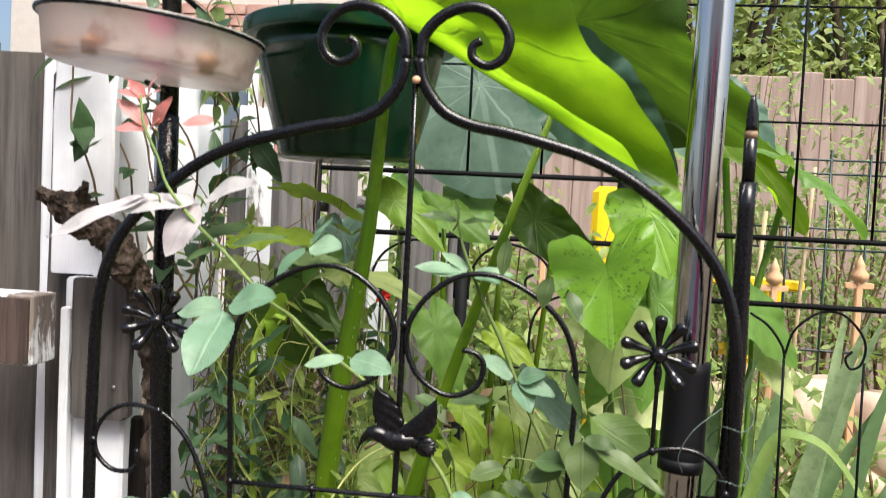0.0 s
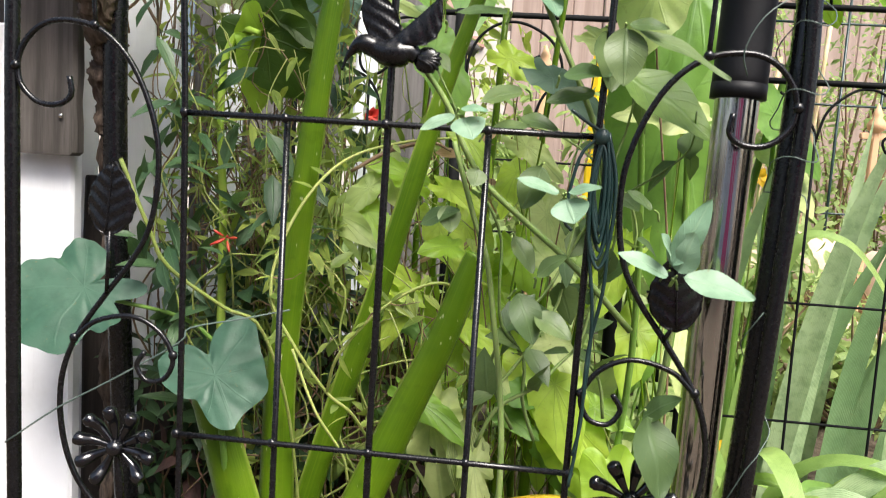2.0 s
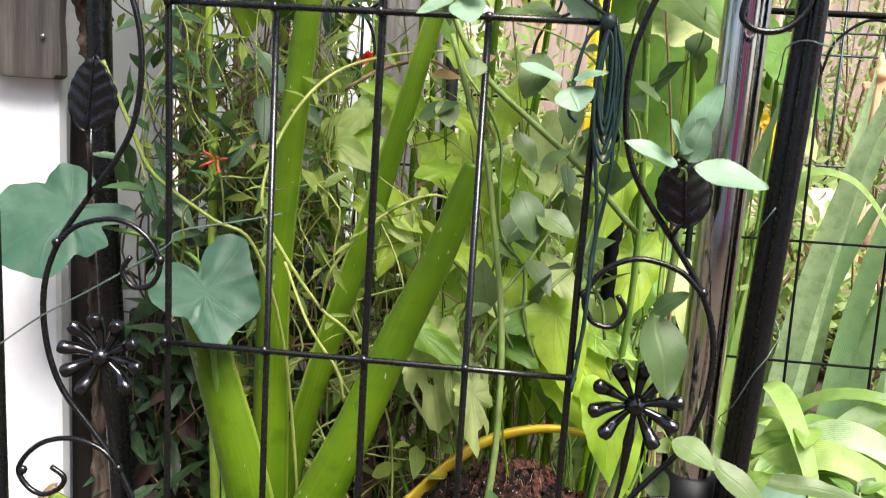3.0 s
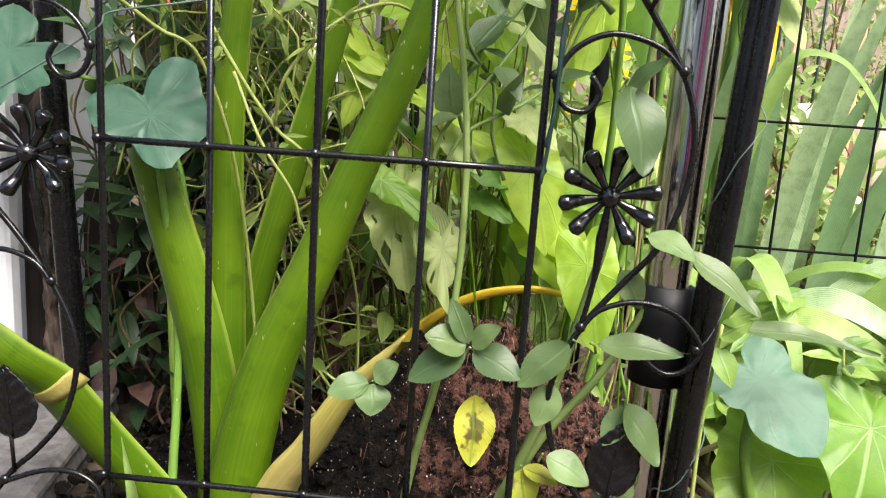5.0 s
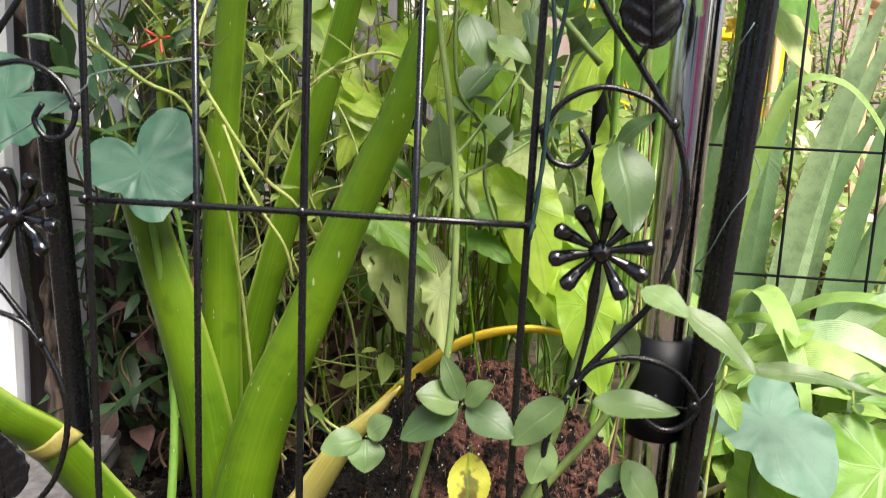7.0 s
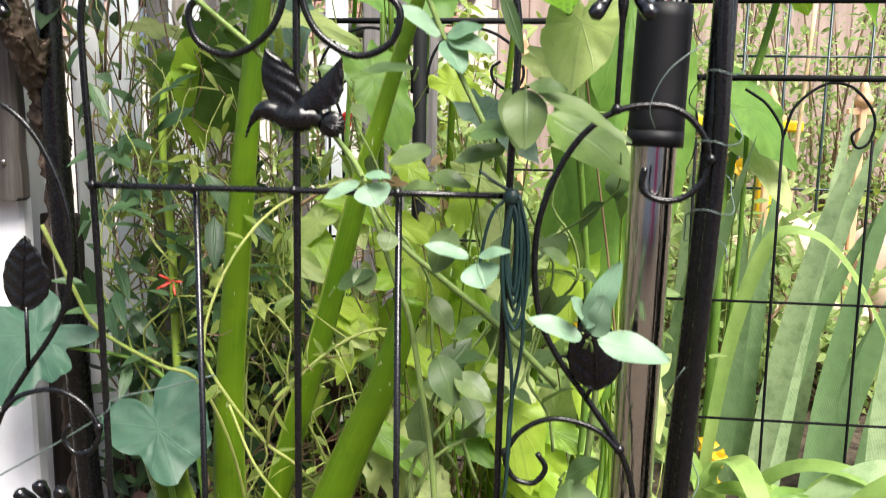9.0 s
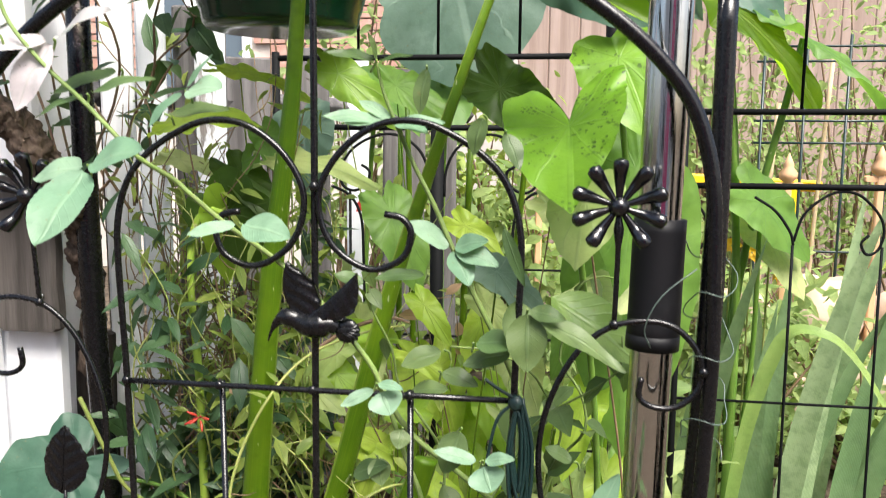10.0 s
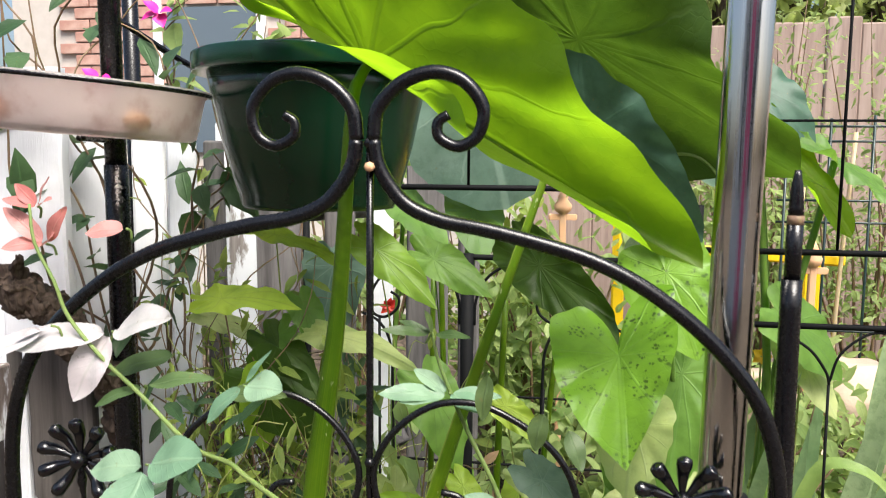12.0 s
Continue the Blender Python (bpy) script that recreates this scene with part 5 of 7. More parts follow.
part("leaf", Geo().heart((-0.041, 0.168, 1.046), (0.272, -0.054, -0.162), (-0.1, 0.75, 0.65), 0.325, 0.235, 0.3, 0.042, 0.0, 0.03, 3, 18, 140, 0.1, 1.0, (), (1, (0.08, -0.97, 0.02))), COLO, ear, "huge glowing green leaf seen from below")
# takes the darker copy: its underside gets less light than the first leaf
part("leaf", Geo().heart((0.144, 0.30, 1.085), (0.26, 0.02, -0.15), (-0.1, 0.42, 0.9), 0.285, 0.19, 0.3, 0.06, 0.0, 0.06, 8, 18, 140, 0.3), COLO_SHADED, ear, "huge dark green leaf seen from below")
part("leaf", Geo().heart((0.154, 0.23, 0.99), (0.092, -0.03, -0.09), (-0.15, -0.9, -0.3), 0.145, 0.1, 0.2, 0.035, 0.05, 0.05, 5, 14, 96), COLO_BLUE, ear, "dull blue-green leaf behind the big leaf")
part("leaf", Geo().heart((0.108, 0.36, 0.845), (0.1, -0.08, -0.075), (-0.35, -0.75, 0.35), 0.125, 0.06, 0.2, 0.06, 0.1, 0.1, 9, 14, 96, 0.1), COLO_SHADED, ear, "dark drooping leaf")
part("tendril", Geo().tube([(0.231, 0.3, 0.97), (0.262, 0.3, 0.969), (0.284, 0.3, 0.952), (0.3, 0.3, 0.925)], (0.0022, 0.0018, 0.0016, 0.001), 6, 5), STRAP, ear)


def lone_leaf(name, at, tip, face, length, width, mat, foot, label, cat="leaf plant", seed=1, r=0.003, via=None, stem=None, **kw):
    """One heart-shaped leaf on its own stalk from the ground."""
    t = thing(name, (foot[0], foot[1], foot[2]), label, cat)
    p = np.array(at)
    mid = (p + np.array(foot)) / 2 + np.array((0.05 * math.sin(seed * 5.3), 0.03, 0.02 * math.cos(seed)))
    if via:
        mid = np.array(via)
    part("stalk", Geo().tube([foot, mid, p - np.array((0, -0.004, 0.004))], (r * 1.5, r * 1.2, r), 8, 8), stem or PETIOLE_THIN, t)
    part("leaf", Geo().heart(at, tip, face, length, width, seed=seed, **kw), mat, t)
    return t


lone_leaf("heart_leaf_plant", (0.184, 0.15, 0.797), (0.002, -0.085, -0.056), (0.0, -0.72, 0.7), 0.1, 0.098, HEART_MAT, (0.2, 0.36, 0.0), "bright green heart-shaped leaf speckled with black dirt", seed=4, notch=0.66, lobes=1.7, sag=0.15, wave=0.03, point=0.5, rings=14, rays=96, bend=(1, (0.8, 0.1, 0.52)))
lone_leaf("heart_leaf_plant", (0.228, 0.21, 0.862), (0.03, -0.05, -0.07), (-0.2, -0.75, 0.6), 0.075, 0.075, HEART_MAT, (0.225, 0.36, 0.0), "speckled green heart-shaped leaf behind the first", seed=5, notch=0.4, wave=0.03, rings=12, rays=84)
lone_leaf("heart_leaf_plant", (0.245, 0.3, 0.85), (0.05, -0.04, -0.09), (0.1, -0.7, 0.7), 0.1, 0.075, COLO_SHADED, (0.25, 0.42, 0.0), "bright green heart-shaped leaf on a thin stalk", seed=6)
lone_leaf("heart_leaf_plant", (0.255, 0.32, 0.67), (-0.01, -0.05, -0.2), (-0.2, -0.85, 0.5), 0.2, 0.13, COLO_MID, (0.27, 0.42, 0.0), "large glowing green leaf hanging behind the trellis", seed=7, wave=0.015)
lone_leaf("heart_leaf_plant", (0.15, 0.3, 0.34), (0.045, -0.04, -0.13), (0.1, -0.8, 0.6), 0.085, 0.06, LIME, (0.2, 0.36, 0.0), "bright lime green leaf behind the trellis", seed=12, wave=0.03)
lone_leaf("heart_leaf_plant", (0.215, 0.27, 0.245), (0.02, -0.05, -0.1), (-0.2, -0.7, 0.7), 0.08, 0.055, LIME, (0.22, 0.36, 0.0), "bright lime green leaf low behind the trellis", seed=13)
lone_leaf("heart_leaf_plant", (0.016, 0.29, 0.292), (0.022, -0.02, -0.085), (0.1, -0.85, 0.5), 0.088, 0.062, PALE_LIME, (0.03, 0.34, 0.02), "pale lime leaf with chewed holes low behind the grid", seed=14, r=0.0016, wave=0.07, rings=12, rays=72, holes=((40, 8, 1, 0), (30, 9, 1, 1), (45, 6, 0, 1), (22, 8, 1, 0), (34, 4, 1, 0)), dents=((70, 0.3, 7), (-95, 0.22, 6), (140, 0.35, 9)))
lone_leaf("elephant_ear_seedling", (-0.362, 0.235, 0.418), (-0.07, -0.06, -0.045), (0.1, -0.75, 0.65), 0.08, 0.115, COLO_BLUE, (-0.17, 0.24, 0.0), "blue-green elephant ear leaf against the white post", seed=15, r=0.0022, via=(-0.215, 0.27, 0.34), sag=0.15, notch=0.5, point=-0.5, wave=0.03, rays=90, dents=((128, 0.4, 16), (155, -0.4, 12), (180, 0.3, 10), (60, 0.2, 14), (-80, 0.2, 18)))
lone_leaf("elephant_ear_seedling", (-0.165, 0.115, 0.371), (0.56, -0.5, -0.7), (0.05, -0.78, 0.6), 0.08, 0.078, COLO_BLUE, (-0.15, 0.12, 0.03), "blue-green elephant ear leaf behind the grid", seed=16, sag=0.06, notch=0.4, point=-0.3, wave=0.02, rays=120, rings=12, lobes=1.5, dents=((15, 0.36, 30), (-48, 0.5, 36), (140, -0.14, 26)))
lone_leaf("elephant_ear_seedling", (0.392, 0.25, 0.148), (0.055, -0.06, -0.045), (0.05, -0.75, 0.66), 0.08, 0.085, COLO_PALE, (0.412, 0.24, -0.02), "pale blue-green elephant ear leaf beside the stake", seed=17, via=(0.383, 0.235, 0.075), sag=0.2, notch=0.45, r=0.0045, wave=0.035, point=-0.3, rays=90, dents=((-62, 0.22, 20), (75, 0.22, 18), (140, -0.12, 18)))
lone_leaf("elephant_ear_seedling", (0.42, 0.26, 0.06), (-0.045, -0.05, -0.06), (0.1, -0.8, 0.55), 0.085, 0.1, LIME_VEIN, (0.45, 0.34, -0.02), "bright lime leaf low in the bed", seed=18, wave=0.045, notch=0.3, lobes=1.6, rings=14, rays=96, dents=((150, -0.25, 25),))
lone_leaf("elephant_ear_seedling", (0.50, 0.24, 0.112), (-0.02, -0.05, -0.06), (0.2, -0.7, 0.7), 0.09, 0.1, LIME_VEIN, (0.52, 0.33, -0.02), "lime green leaf with brown spots in the bed", seed=19, wave=0.05)
lone_leaf("elephant_ear_plant", (-0.01, 0.8, 1.09), (0.045, -0.04, -0.17), (-0.1, -0.9, 0.35), 0.19, 0.235, COLO_MINT, (0.03, 0.86, 0.0), "pale broad elephant ear leaf behind the wire fence", seed=21, r=0.006, wave=0.03, point=-0.6, rings=14, rays=96)
lone_leaf("elephant_ear_plant", (0.45, 0.86, 1.02), (0.17, -0.03, -0.13), (-0.1, -0.5, 0.85), 0.215, 0.095, COLO, (0.5, 0.92, 0.0), "long green elephant ear leaf drooping behind the wire fence", seed=23, r=0.006, wave=0.05, rings=14, rays=96)
lone_leaf("elephant_ear_plant", (0.58, 0.88, 0.97), (0.17, -0.03, -0.105), (-0.1, -0.2, 0.95), 0.19, 0.08, COLO_MID, (0.53, 0.94, 0.0), "dark wavy elephant ear leaf drooping behind the wire fence", seed=27, r=0.006, wave=0.055, rings=14, rays=96)
lone_leaf("elephant_ear_plant", (0.455, 0.9, 1.09), (0.1, -0.04, -0.085), (-0.1, -0.75, 0.6), 0.13, 0.1, COLO_BLUE, (0.46, 0.96, 0.0), "dull blue-green elephant ear leaf behind the fence", seed=24, r=0.005, rings=12, rays=84)
dl = thing("drooping_leaf_plant", (-0.23, 0.31, 0.0), "green stalk hooked over at the top with a limp hanging leaf", "leaf plant")
part("stalk", Geo().tube([(-0.225, 0.31, 0.0), (-0.232, 0.3, 0.3), (-0.235, 0.3, 0.489), (-0.238, 0.3, 0.55), (-0.242, 0.3, 0.613), (-0.238, 0.3, 0.676), (-0.221, 0.3, 0.705), (-0.2, 0.298, 0.703)], (0.006, 0.0052, 0.0048, 0.0045, 0.0042, 0.0042, 0.004, 0.003), 10, 5), STRAP_STALK, dl)
part("leaf", Geo().heart((-0.2, 0.312, 0.703), (0.045, 0.01, -0.05), (0.1, -0.75, -0.2), 0.085, 0.085, 0.4, 0.04, 0.0, 0.2, 31, 9, 48), COLO_SHADED, dl)
part("leaf", Geo().heart((-0.2, 0.315, 0.7), (-0.01, 0.02, -0.08), (0.6, -0.6, 0.1), 0.08, 0.06, 0.4, 0.04, 0.0, 0.2, 32, 9, 48), LIME, dl)
for x_, y_, z_, s_, mt_, sd_ in ((0.075, 0.4, 0.43, 0.085, LIME, 41), (0.1, 0.4, 0.355, 0.07, LIME, 42), (0.2, 0.38, 0.31, 0.075, PALE_LIME, 43), (0.012, 0.4, 0.305, 0.06, LIME, 44), (0.16, 0.42, 0.3, 0.07, LIME, 45), (0.03, 0.42, 0.5, 0.09, LIME, 46), (0.13, 0.42, 0.52, 0.09, PALE_LIME, 47), (-0.02, 0.42, 0.4, 0.07, LIME, 48), (0.24, 0.34, 0.4, 0.07, LIME, 49), (0.21, 0.3, 0.5, 0.075, LIME, 50)):
    lone_leaf("leafy_plant", (x_, y_, z_), (0.3 * math.sin(sd_ * 7), -0.45, -0.7), (0.4 * math.sin(sd_ * 3), -0.6, 0.7), s_, s_ * 0.62, mt_, (x_ + 0.01, y_ + 0.05, -0.02), "bright green wavy leaf behind the trellis", seed=sd_, r=0.0012, stem=(PETIOLE, VINE_STEM)[sd_ % 2], wave=0.05, rings=9, rays=56)


for base_, tip_, w_, mt_, sd_ in (
        ((-0.105, 0.3, 0.51), (-0.056, 0.28, 0.489), 0.033, PALE_LIME, 300), ((0.023, 0.3, 0.484), (-0.008, 0.28, 0.485), 0.03, LIME, 301), ((-0.052, 0.3, 0.443), (0.002, 0.28, 0.431), 0.032, LIME, 302),
        ((0.129, 0.3, 0.478), (0.175, 0.28, 0.439), 0.025, PALE_LIME, 303), ((0.142, 0.3, 0.385), (0.175, 0.28, 0.366), 0.036, PALE_LIME, 304), ((0.124, 0.32, 0.347), (0.177, 0.3, 0.288), 0.058, LIME, 305),
        ((0.198, 0.32, 0.311), (0.241, 0.3, 0.303), 0.03, LIME_VEIN, 306), ((0.068, 0.3, 0.36), (0.102, 0.28, 0.334), 0.027, PALE_LIME, 307), ((0.176, 0.32, 0.265), (0.22, 0.3, 0.215), 0.067, LIME, 308),
        ((0.1, 0.3, 0.299), (0.136, 0.28, 0.29), 0.027, COLO_MID, 309), ((0.045, 0.3, 0.396), (0.092, 0.28, 0.379), 0.027, LIME, 310), ((0.001, 0.28, 0.314), (0.063, 0.26, 0.285), 0.03, LIME_VEIN, 311),
        ((0.168, 0.32, 0.298), (0.22, 0.3, 0.237), 0.052, LIME, 312), ((-0.049, 0.3, 0.44), (-0.007, 0.28, 0.413), 0.03, PALE_LIME, 313), ((0.124, 0.3, 0.327), (0.09, 0.28, 0.334), 0.036, COLO_MID, 314),
        ((-0.025, 0.3, 0.419), (-0.042, 0.28, 0.373), 0.027, LIME, 315), ((-0.033, 0.34, 0.389), (0.028, 0.32, 0.371), 0.027, COLO_MID, 316), ((-0.096, 0.34, 0.305), (-0.067, 0.32, 0.351), 0.028, LIME, 317),
        ((-0.03, 0.34, 0.555), (-0.078, 0.32, 0.582), 0.031, LIME, 318), ((0.099, 0.34, 0.599), (0.143, 0.32, 0.57), 0.027, PALE_LIME, 319), ((0.094, 0.34, 0.412), (0.133, 0.32, 0.386), 0.024, LIME, 320),
        ((-0.134, 0.36, 0.452), (-0.1, 0.34, 0.397), 0.028, COLO_MID, 321), ((-0.074, 0.32, 0.541), (-0.107, 0.3, 0.511), 0.027, PALE_LIME, 322), ((-0.075, 0.32, 0.516), (-0.031, 0.3, 0.476), 0.035, LIME, 323),
        ((-0.018, 0.3, 0.439), (-0.045, 0.28, 0.467), 0.027, LIME, 324), ((0.075, 0.32, 0.692), (0.119, 0.3, 0.668), 0.03, LIME, 325), ((0.019, 0.3, 0.547), (0.061, 0.28, 0.532), 0.024, LIME, 326),
        ((0.17, 0.32, 0.716), (0.216, 0.3, 0.692), 0.036, PALE_LIME, 327), ((0.198, 0.32, 0.586), (0.176, 0.3, 0.533), 0.033, COLO_MID, 328), ((0.253, 0.25, 0.635), (0.185, 0.23, 0.647), 0.045, PALE_LIME, 329),
        ((0.032, 0.3, 0.605), (0.066, 0.28, 0.573), 0.027, LIME, 330), ((-0.075, 0.34, 0.861), (-0.005, 0.32, 0.816), 0.042, LIME_VEIN, 331), ((-0.013, 0.36, 0.85), (0.056, 0.34, 0.824), 0.042, COLO_MID, 332),
        ((-0.092, 0.4, 0.308), (-0.059, 0.38, 0.26), 0.018, COLO_MID, 333), ((0.114, 0.42, 0.268), (0.152, 0.4, 0.213), 0.035, LIME, 334), ((0.056, 0.42, 0.439), (0.094, 0.4, 0.47), 0.031, LIME, 335),
        ((0.189, 0.4, 0.445), (0.161, 0.38, 0.4), 0.027, LIME, 336)):
    d_ = np.array(tip_) - np.array(base_)
    lone_leaf("leafy_plant", base_, tuple(d_), (0.3 * math.sin(sd_), -0.7, 0.65), float(np.linalg.norm(d_)), w_, mt_, (base_[0] + 0.02, base_[1] + 0.05, -0.02), "bright green pointed leaf behind the grid", seed=sd_, r=0.0008, stem=(TWIG, VINE_STEM, PETIOLE)[sd_ % 3], wave=0.05, rings=9, rays=56, point=0.2)


# extra pale leaves put in to brighten the dim gap behind the grid
for k, (x_, z_, s_) in enumerate(((-0.04, 0.42, 0.07), (0.0, 0.5, 0.075), (0.06, 0.41, 0.065), (0.1, 0.48, 0.07), (0.14, 0.37, 0.06), (0.03, 0.34, 0.065), (-0.06, 0.56, 0.07), (0.09, 0.57, 0.065))):
    lone_leaf("leafy_plant", (x_, 0.37 + 0.02 * (k % 3), z_), (0.5 * math.sin(k * 2.3), -0.6, -0.45), (0.3 * math.sin(k * 1.7), -0.55, 0.8), s_, s_ * 0.6, (PALE_LIME, LIME)[k % 2], (x_ + 0.02, 0.45, -0.02), "broad pale lime leaf added to brighten the gap behind the grid", seed=400 + k, r=0.001, stem=(TWIG, PETIOLE)[k % 2], wave=0.05, rings=9, rays=56, point=0.2)


def whorl(x, y, z, n, length, width, mat, seed):
    """A small plant with one ring of leaves on a stem."""
    rg = random.Random(seed)
    t = thing("whorled_plant", (x, y, -0.02), "light green plant with a whorl of pointed leaves", "plant", "whorled plants")
    part("stem", Geo().tube([(x, y + 0.01, -0.02), (x, y, z * 0.6), (x, y, z)], 0.003, 7, 4), VINE_STEM, t)
    for k in range(n):
        a = TAU * k / n + rg.uniform(-0.3, 0.3)
        lift = rg.uniform(-0.25, 0.45)
        part("leaf", Geo().leaflet((x, y, z - 0.015 * (k % 3)), (math.cos(a), math.sin(a) * 0.8 - 0.15, lift), (0, -0.3, 1), length * rg.uniform(0.8, 1.2), width * rg.uniform(0.85, 1.15), 0.25, 0.25, 9, 0.85), mat, t)


for k, (x_, y_, z_) in enumerate(((0.545, 0.38, 0.13), (0.47, 0.42, 0.2), (0.64, 0.45, 0.17), (0.4, 0.4, 0.07), (0.6, 0.34, 0.05), (0.72, 0.5, 0.14))):
    whorl(x_, y_, z_, 7 + k % 3, 0.085, 0.034, LIME_SIDE, 200 + k)
lone_leaf("elephant_ear_plant", (0.525, 0.87, 0.69), (0.108, 0.02, -0.085), (-0.1, -0.75, 0.7), 0.135, 0.1, COLO_MID, (0.5, 0.94, 0.0), "broad green leaf drooping under the wire rail", seed=25, r=0.004)
lone_leaf("elephant_ear_plant", (0.55, 0.93, 0.63), (0.07, -0.04, -0.09), (0.1, -0.5, 0.85), 0.12, 0.09, PALE_LIME, (0.54, 0.98, 0.0), "pale green leaf behind the drooping one", seed=28, r=0.004)
lone_leaf("elephant_ear_plant", (-0.02, 0.82, 0.88), (0.02, -0.06, -0.05), (0.1, -0.5, 0.8), 0.1, 0.09, COLO_MID, (0.0, 0.86, 0.0), "green leaf under the wire rail", seed=26, r=0.004)
lone_leaf("elephant_ear_plant", (-0.14, 0.8, 0.89), (0.08, -0.05, -0.05), (0.1, -0.3, 0.9), 0.125, 0.08, COLO_MID, (-0.1, 0.85, 0.0), "green leaf under the wire rail", seed=27, r=0.004)

for base_, tip_, w_, mt_, sd_ in (((-0.245, 0.3, 0.806), (-0.153, 0.28, 0.824), 0.036, LIME, 351), ((-0.131, 0.33, 0.763), (-0.026, 0.3, 0.76), 0.034, PALE_LIME, 352), ((-0.165, 0.35, 0.79), (-0.14, 0.34, 0.75), 0.036, COLO_MID, 353), ((-0.19, 0.33, 0.745), (-0.13, 0.31, 0.7), 0.045, COLO_SHADED, 354), ((-0.195, 0.34, 0.755), (-0.235, 0.33, 0.715), 0.035, COLO_MID, 355),
                                  ((-0.205, 0.6, 0.805), (-0.19, 0.57, 0.725), 0.09, COLO_MINT, 356), ((0.2, 0.16, 0.735), (0.19, 0.13, 0.685), 0.06, PALE_LIME, 357), ((0.25, 0.24, 0.76), (0.235, 0.2, 0.66), 0.07, COLO_MID, 358), ((0.12, 0.2, 0.66), (0.17, 0.17, 0.63), 0.04, COLO_MINT, 359), ((-0.01, 0.33, 0.7), (0.03, 0.31, 0.63), 0.06, COLO_MID, 360),
                                  ((-0.219, 0.4, 0.87), (-0.12, 0.38, 0.855), 0.022, LIME, 361), ((-0.3, 0.4, 0.76), (-0.22, 0.38, 0.75), 0.026, PALE_LIME, 362)):
    d_ = np.array(tip_) - np.array(base_)
    lone_leaf("leafy_plant", base_, tuple(d_), (0.25 * math.sin(sd_), -0.6, 0.75), float(np.linalg.norm(d_)), w_, mt_, (base_[0] + 0.03, base_[1] + 0.04, -0.02), "smooth green leaf on a thin stalk among the vines", seed=sd_, r=0.001, stem=(TWIG, VINE_STEM, PETIOLE)[sd_ % 3], wave=0.04, rings=10, rays=64, point=0.2)

rnd = random.Random(77)
for k in range(15):
    x, y, z = rnd.uniform(-0.1, 0.32), rnd.uniform(0.36, 0.62), rnd.uniform(0.14, 0.4)
    if k % 3 == 0:
        x, z = rnd.uniform(-0.05, 0.3), rnd.uniform(0.15, 0.45)
    a = rnd.uniform(-0.9, 0.9)
    s = rnd.uniform(0.045, 0.085)
    lone_leaf("leafy_plant", (x, y, z), (math.sin(a) * 0.6, -0.4, -0.6 - 0.3 * rnd.random()), (rnd.uniform(-0.5, 0.5), -0.6, 0.7), s, s * rnd.uniform(0.5, 0.75),
              (LIME, COLO_MID, PALE_LIME, PALE_LIME, LIME, COLO, COLO_MID)[k % 7], (x + rnd.uniform(-0.05, 0.05), y + 0.06, -0.02), "broad green leaf on a thin stalk", seed=100 + k, r=0.0016, wave=0.06, rings=7, rays=44)

solid("spear_leaf", Geo().blade([(-0.135, 0.03, 0.04), (-0.139, 0.025, 0.09), (-0.146, 0.022, 0.135)], 0.013, (0, -1, 0.2), 0.5, 6, 0.4), STRAP, "pale yellow-green young spear leaf at the soil", "leaf")
solid("bright_leaf", Geo().leaflet((0.172, 0.1, 0.657), (0.075, -0.02, -0.045), (0.2, -0.8, 0.6), 0.092, 0.048, 0.2, 0.1, 10, 0.9), LIME_SIDE, "bright pointed leaf beside the steel pole", "leaf")
solid("pale_leaf", Geo().leaflet((0.27, 0.4, 1.0), (0.075, 0, -0.09), (-0.5, -0.7, 0.4), 0.1, 0.05, 0.6, 0.1, 10), COLO_PALE, "pale folded leaf near the pole", "leaf")
solid("ribbed_leaf", Geo().leaflet((0.052, 0.285, 0.296), (0.012, -0.015, -0.085), (0.3, -0.9, 0.3), 0.1, 0.044, 0.25, 0.1, 12), RIBBED, "pale leaf with dark pleated ribs beside the cane", "leaf")
solid("chewed_leaf", Geo().heart((0.068, 0.27, 0.25), (0.012, -0.03, -0.05), (0.2, -0.85, 0.5), 0.06, 0.036, 0.3, 0.08, 0.0, 0.2, 16, 9, 56, 0.1, 1.0, ((30, 7, 1, 1), (22, 6, 0, 1)), None, ((50, 0.4, 8), (-60, 0.3, 7))), PALE_LIME, "small pale lime leaf with a torn edge", "leaf")
for k, (x, y, r, tx, z) in enumerate(((0.125, 0.37, 0.0085, 0.132, 0.46), (0.15, 0.38, 0.0065, 0.18, 0.44), (0.115, 0.48, 0.006, 0.1, 0.5), (0.2, 0.44, 0.005, 0.25, 0.36), (0.04, 0.5, 0.007, 0.06, 0.78), (-0.01, 0.52, 0.006, -0.03, 0.84), (0.08, 0.52, 0.006, 0.14, 0.85), (-0.05, 0.55, 0.006, -0.045, 0.8), (0.22, 0.5, 0.006, 0.3, 0.88))):
    solid("leaf_stalk", Geo().tube([(x, y, -0.02), (x + (tx - x) * 0.4, y, z * 0.5), (tx, y, z)], (r, r * 0.8, r * 0.6), 8, 6), PETIOLE, "bare green leaf stalk rising behind the trellis", "stalk", "green stalks")

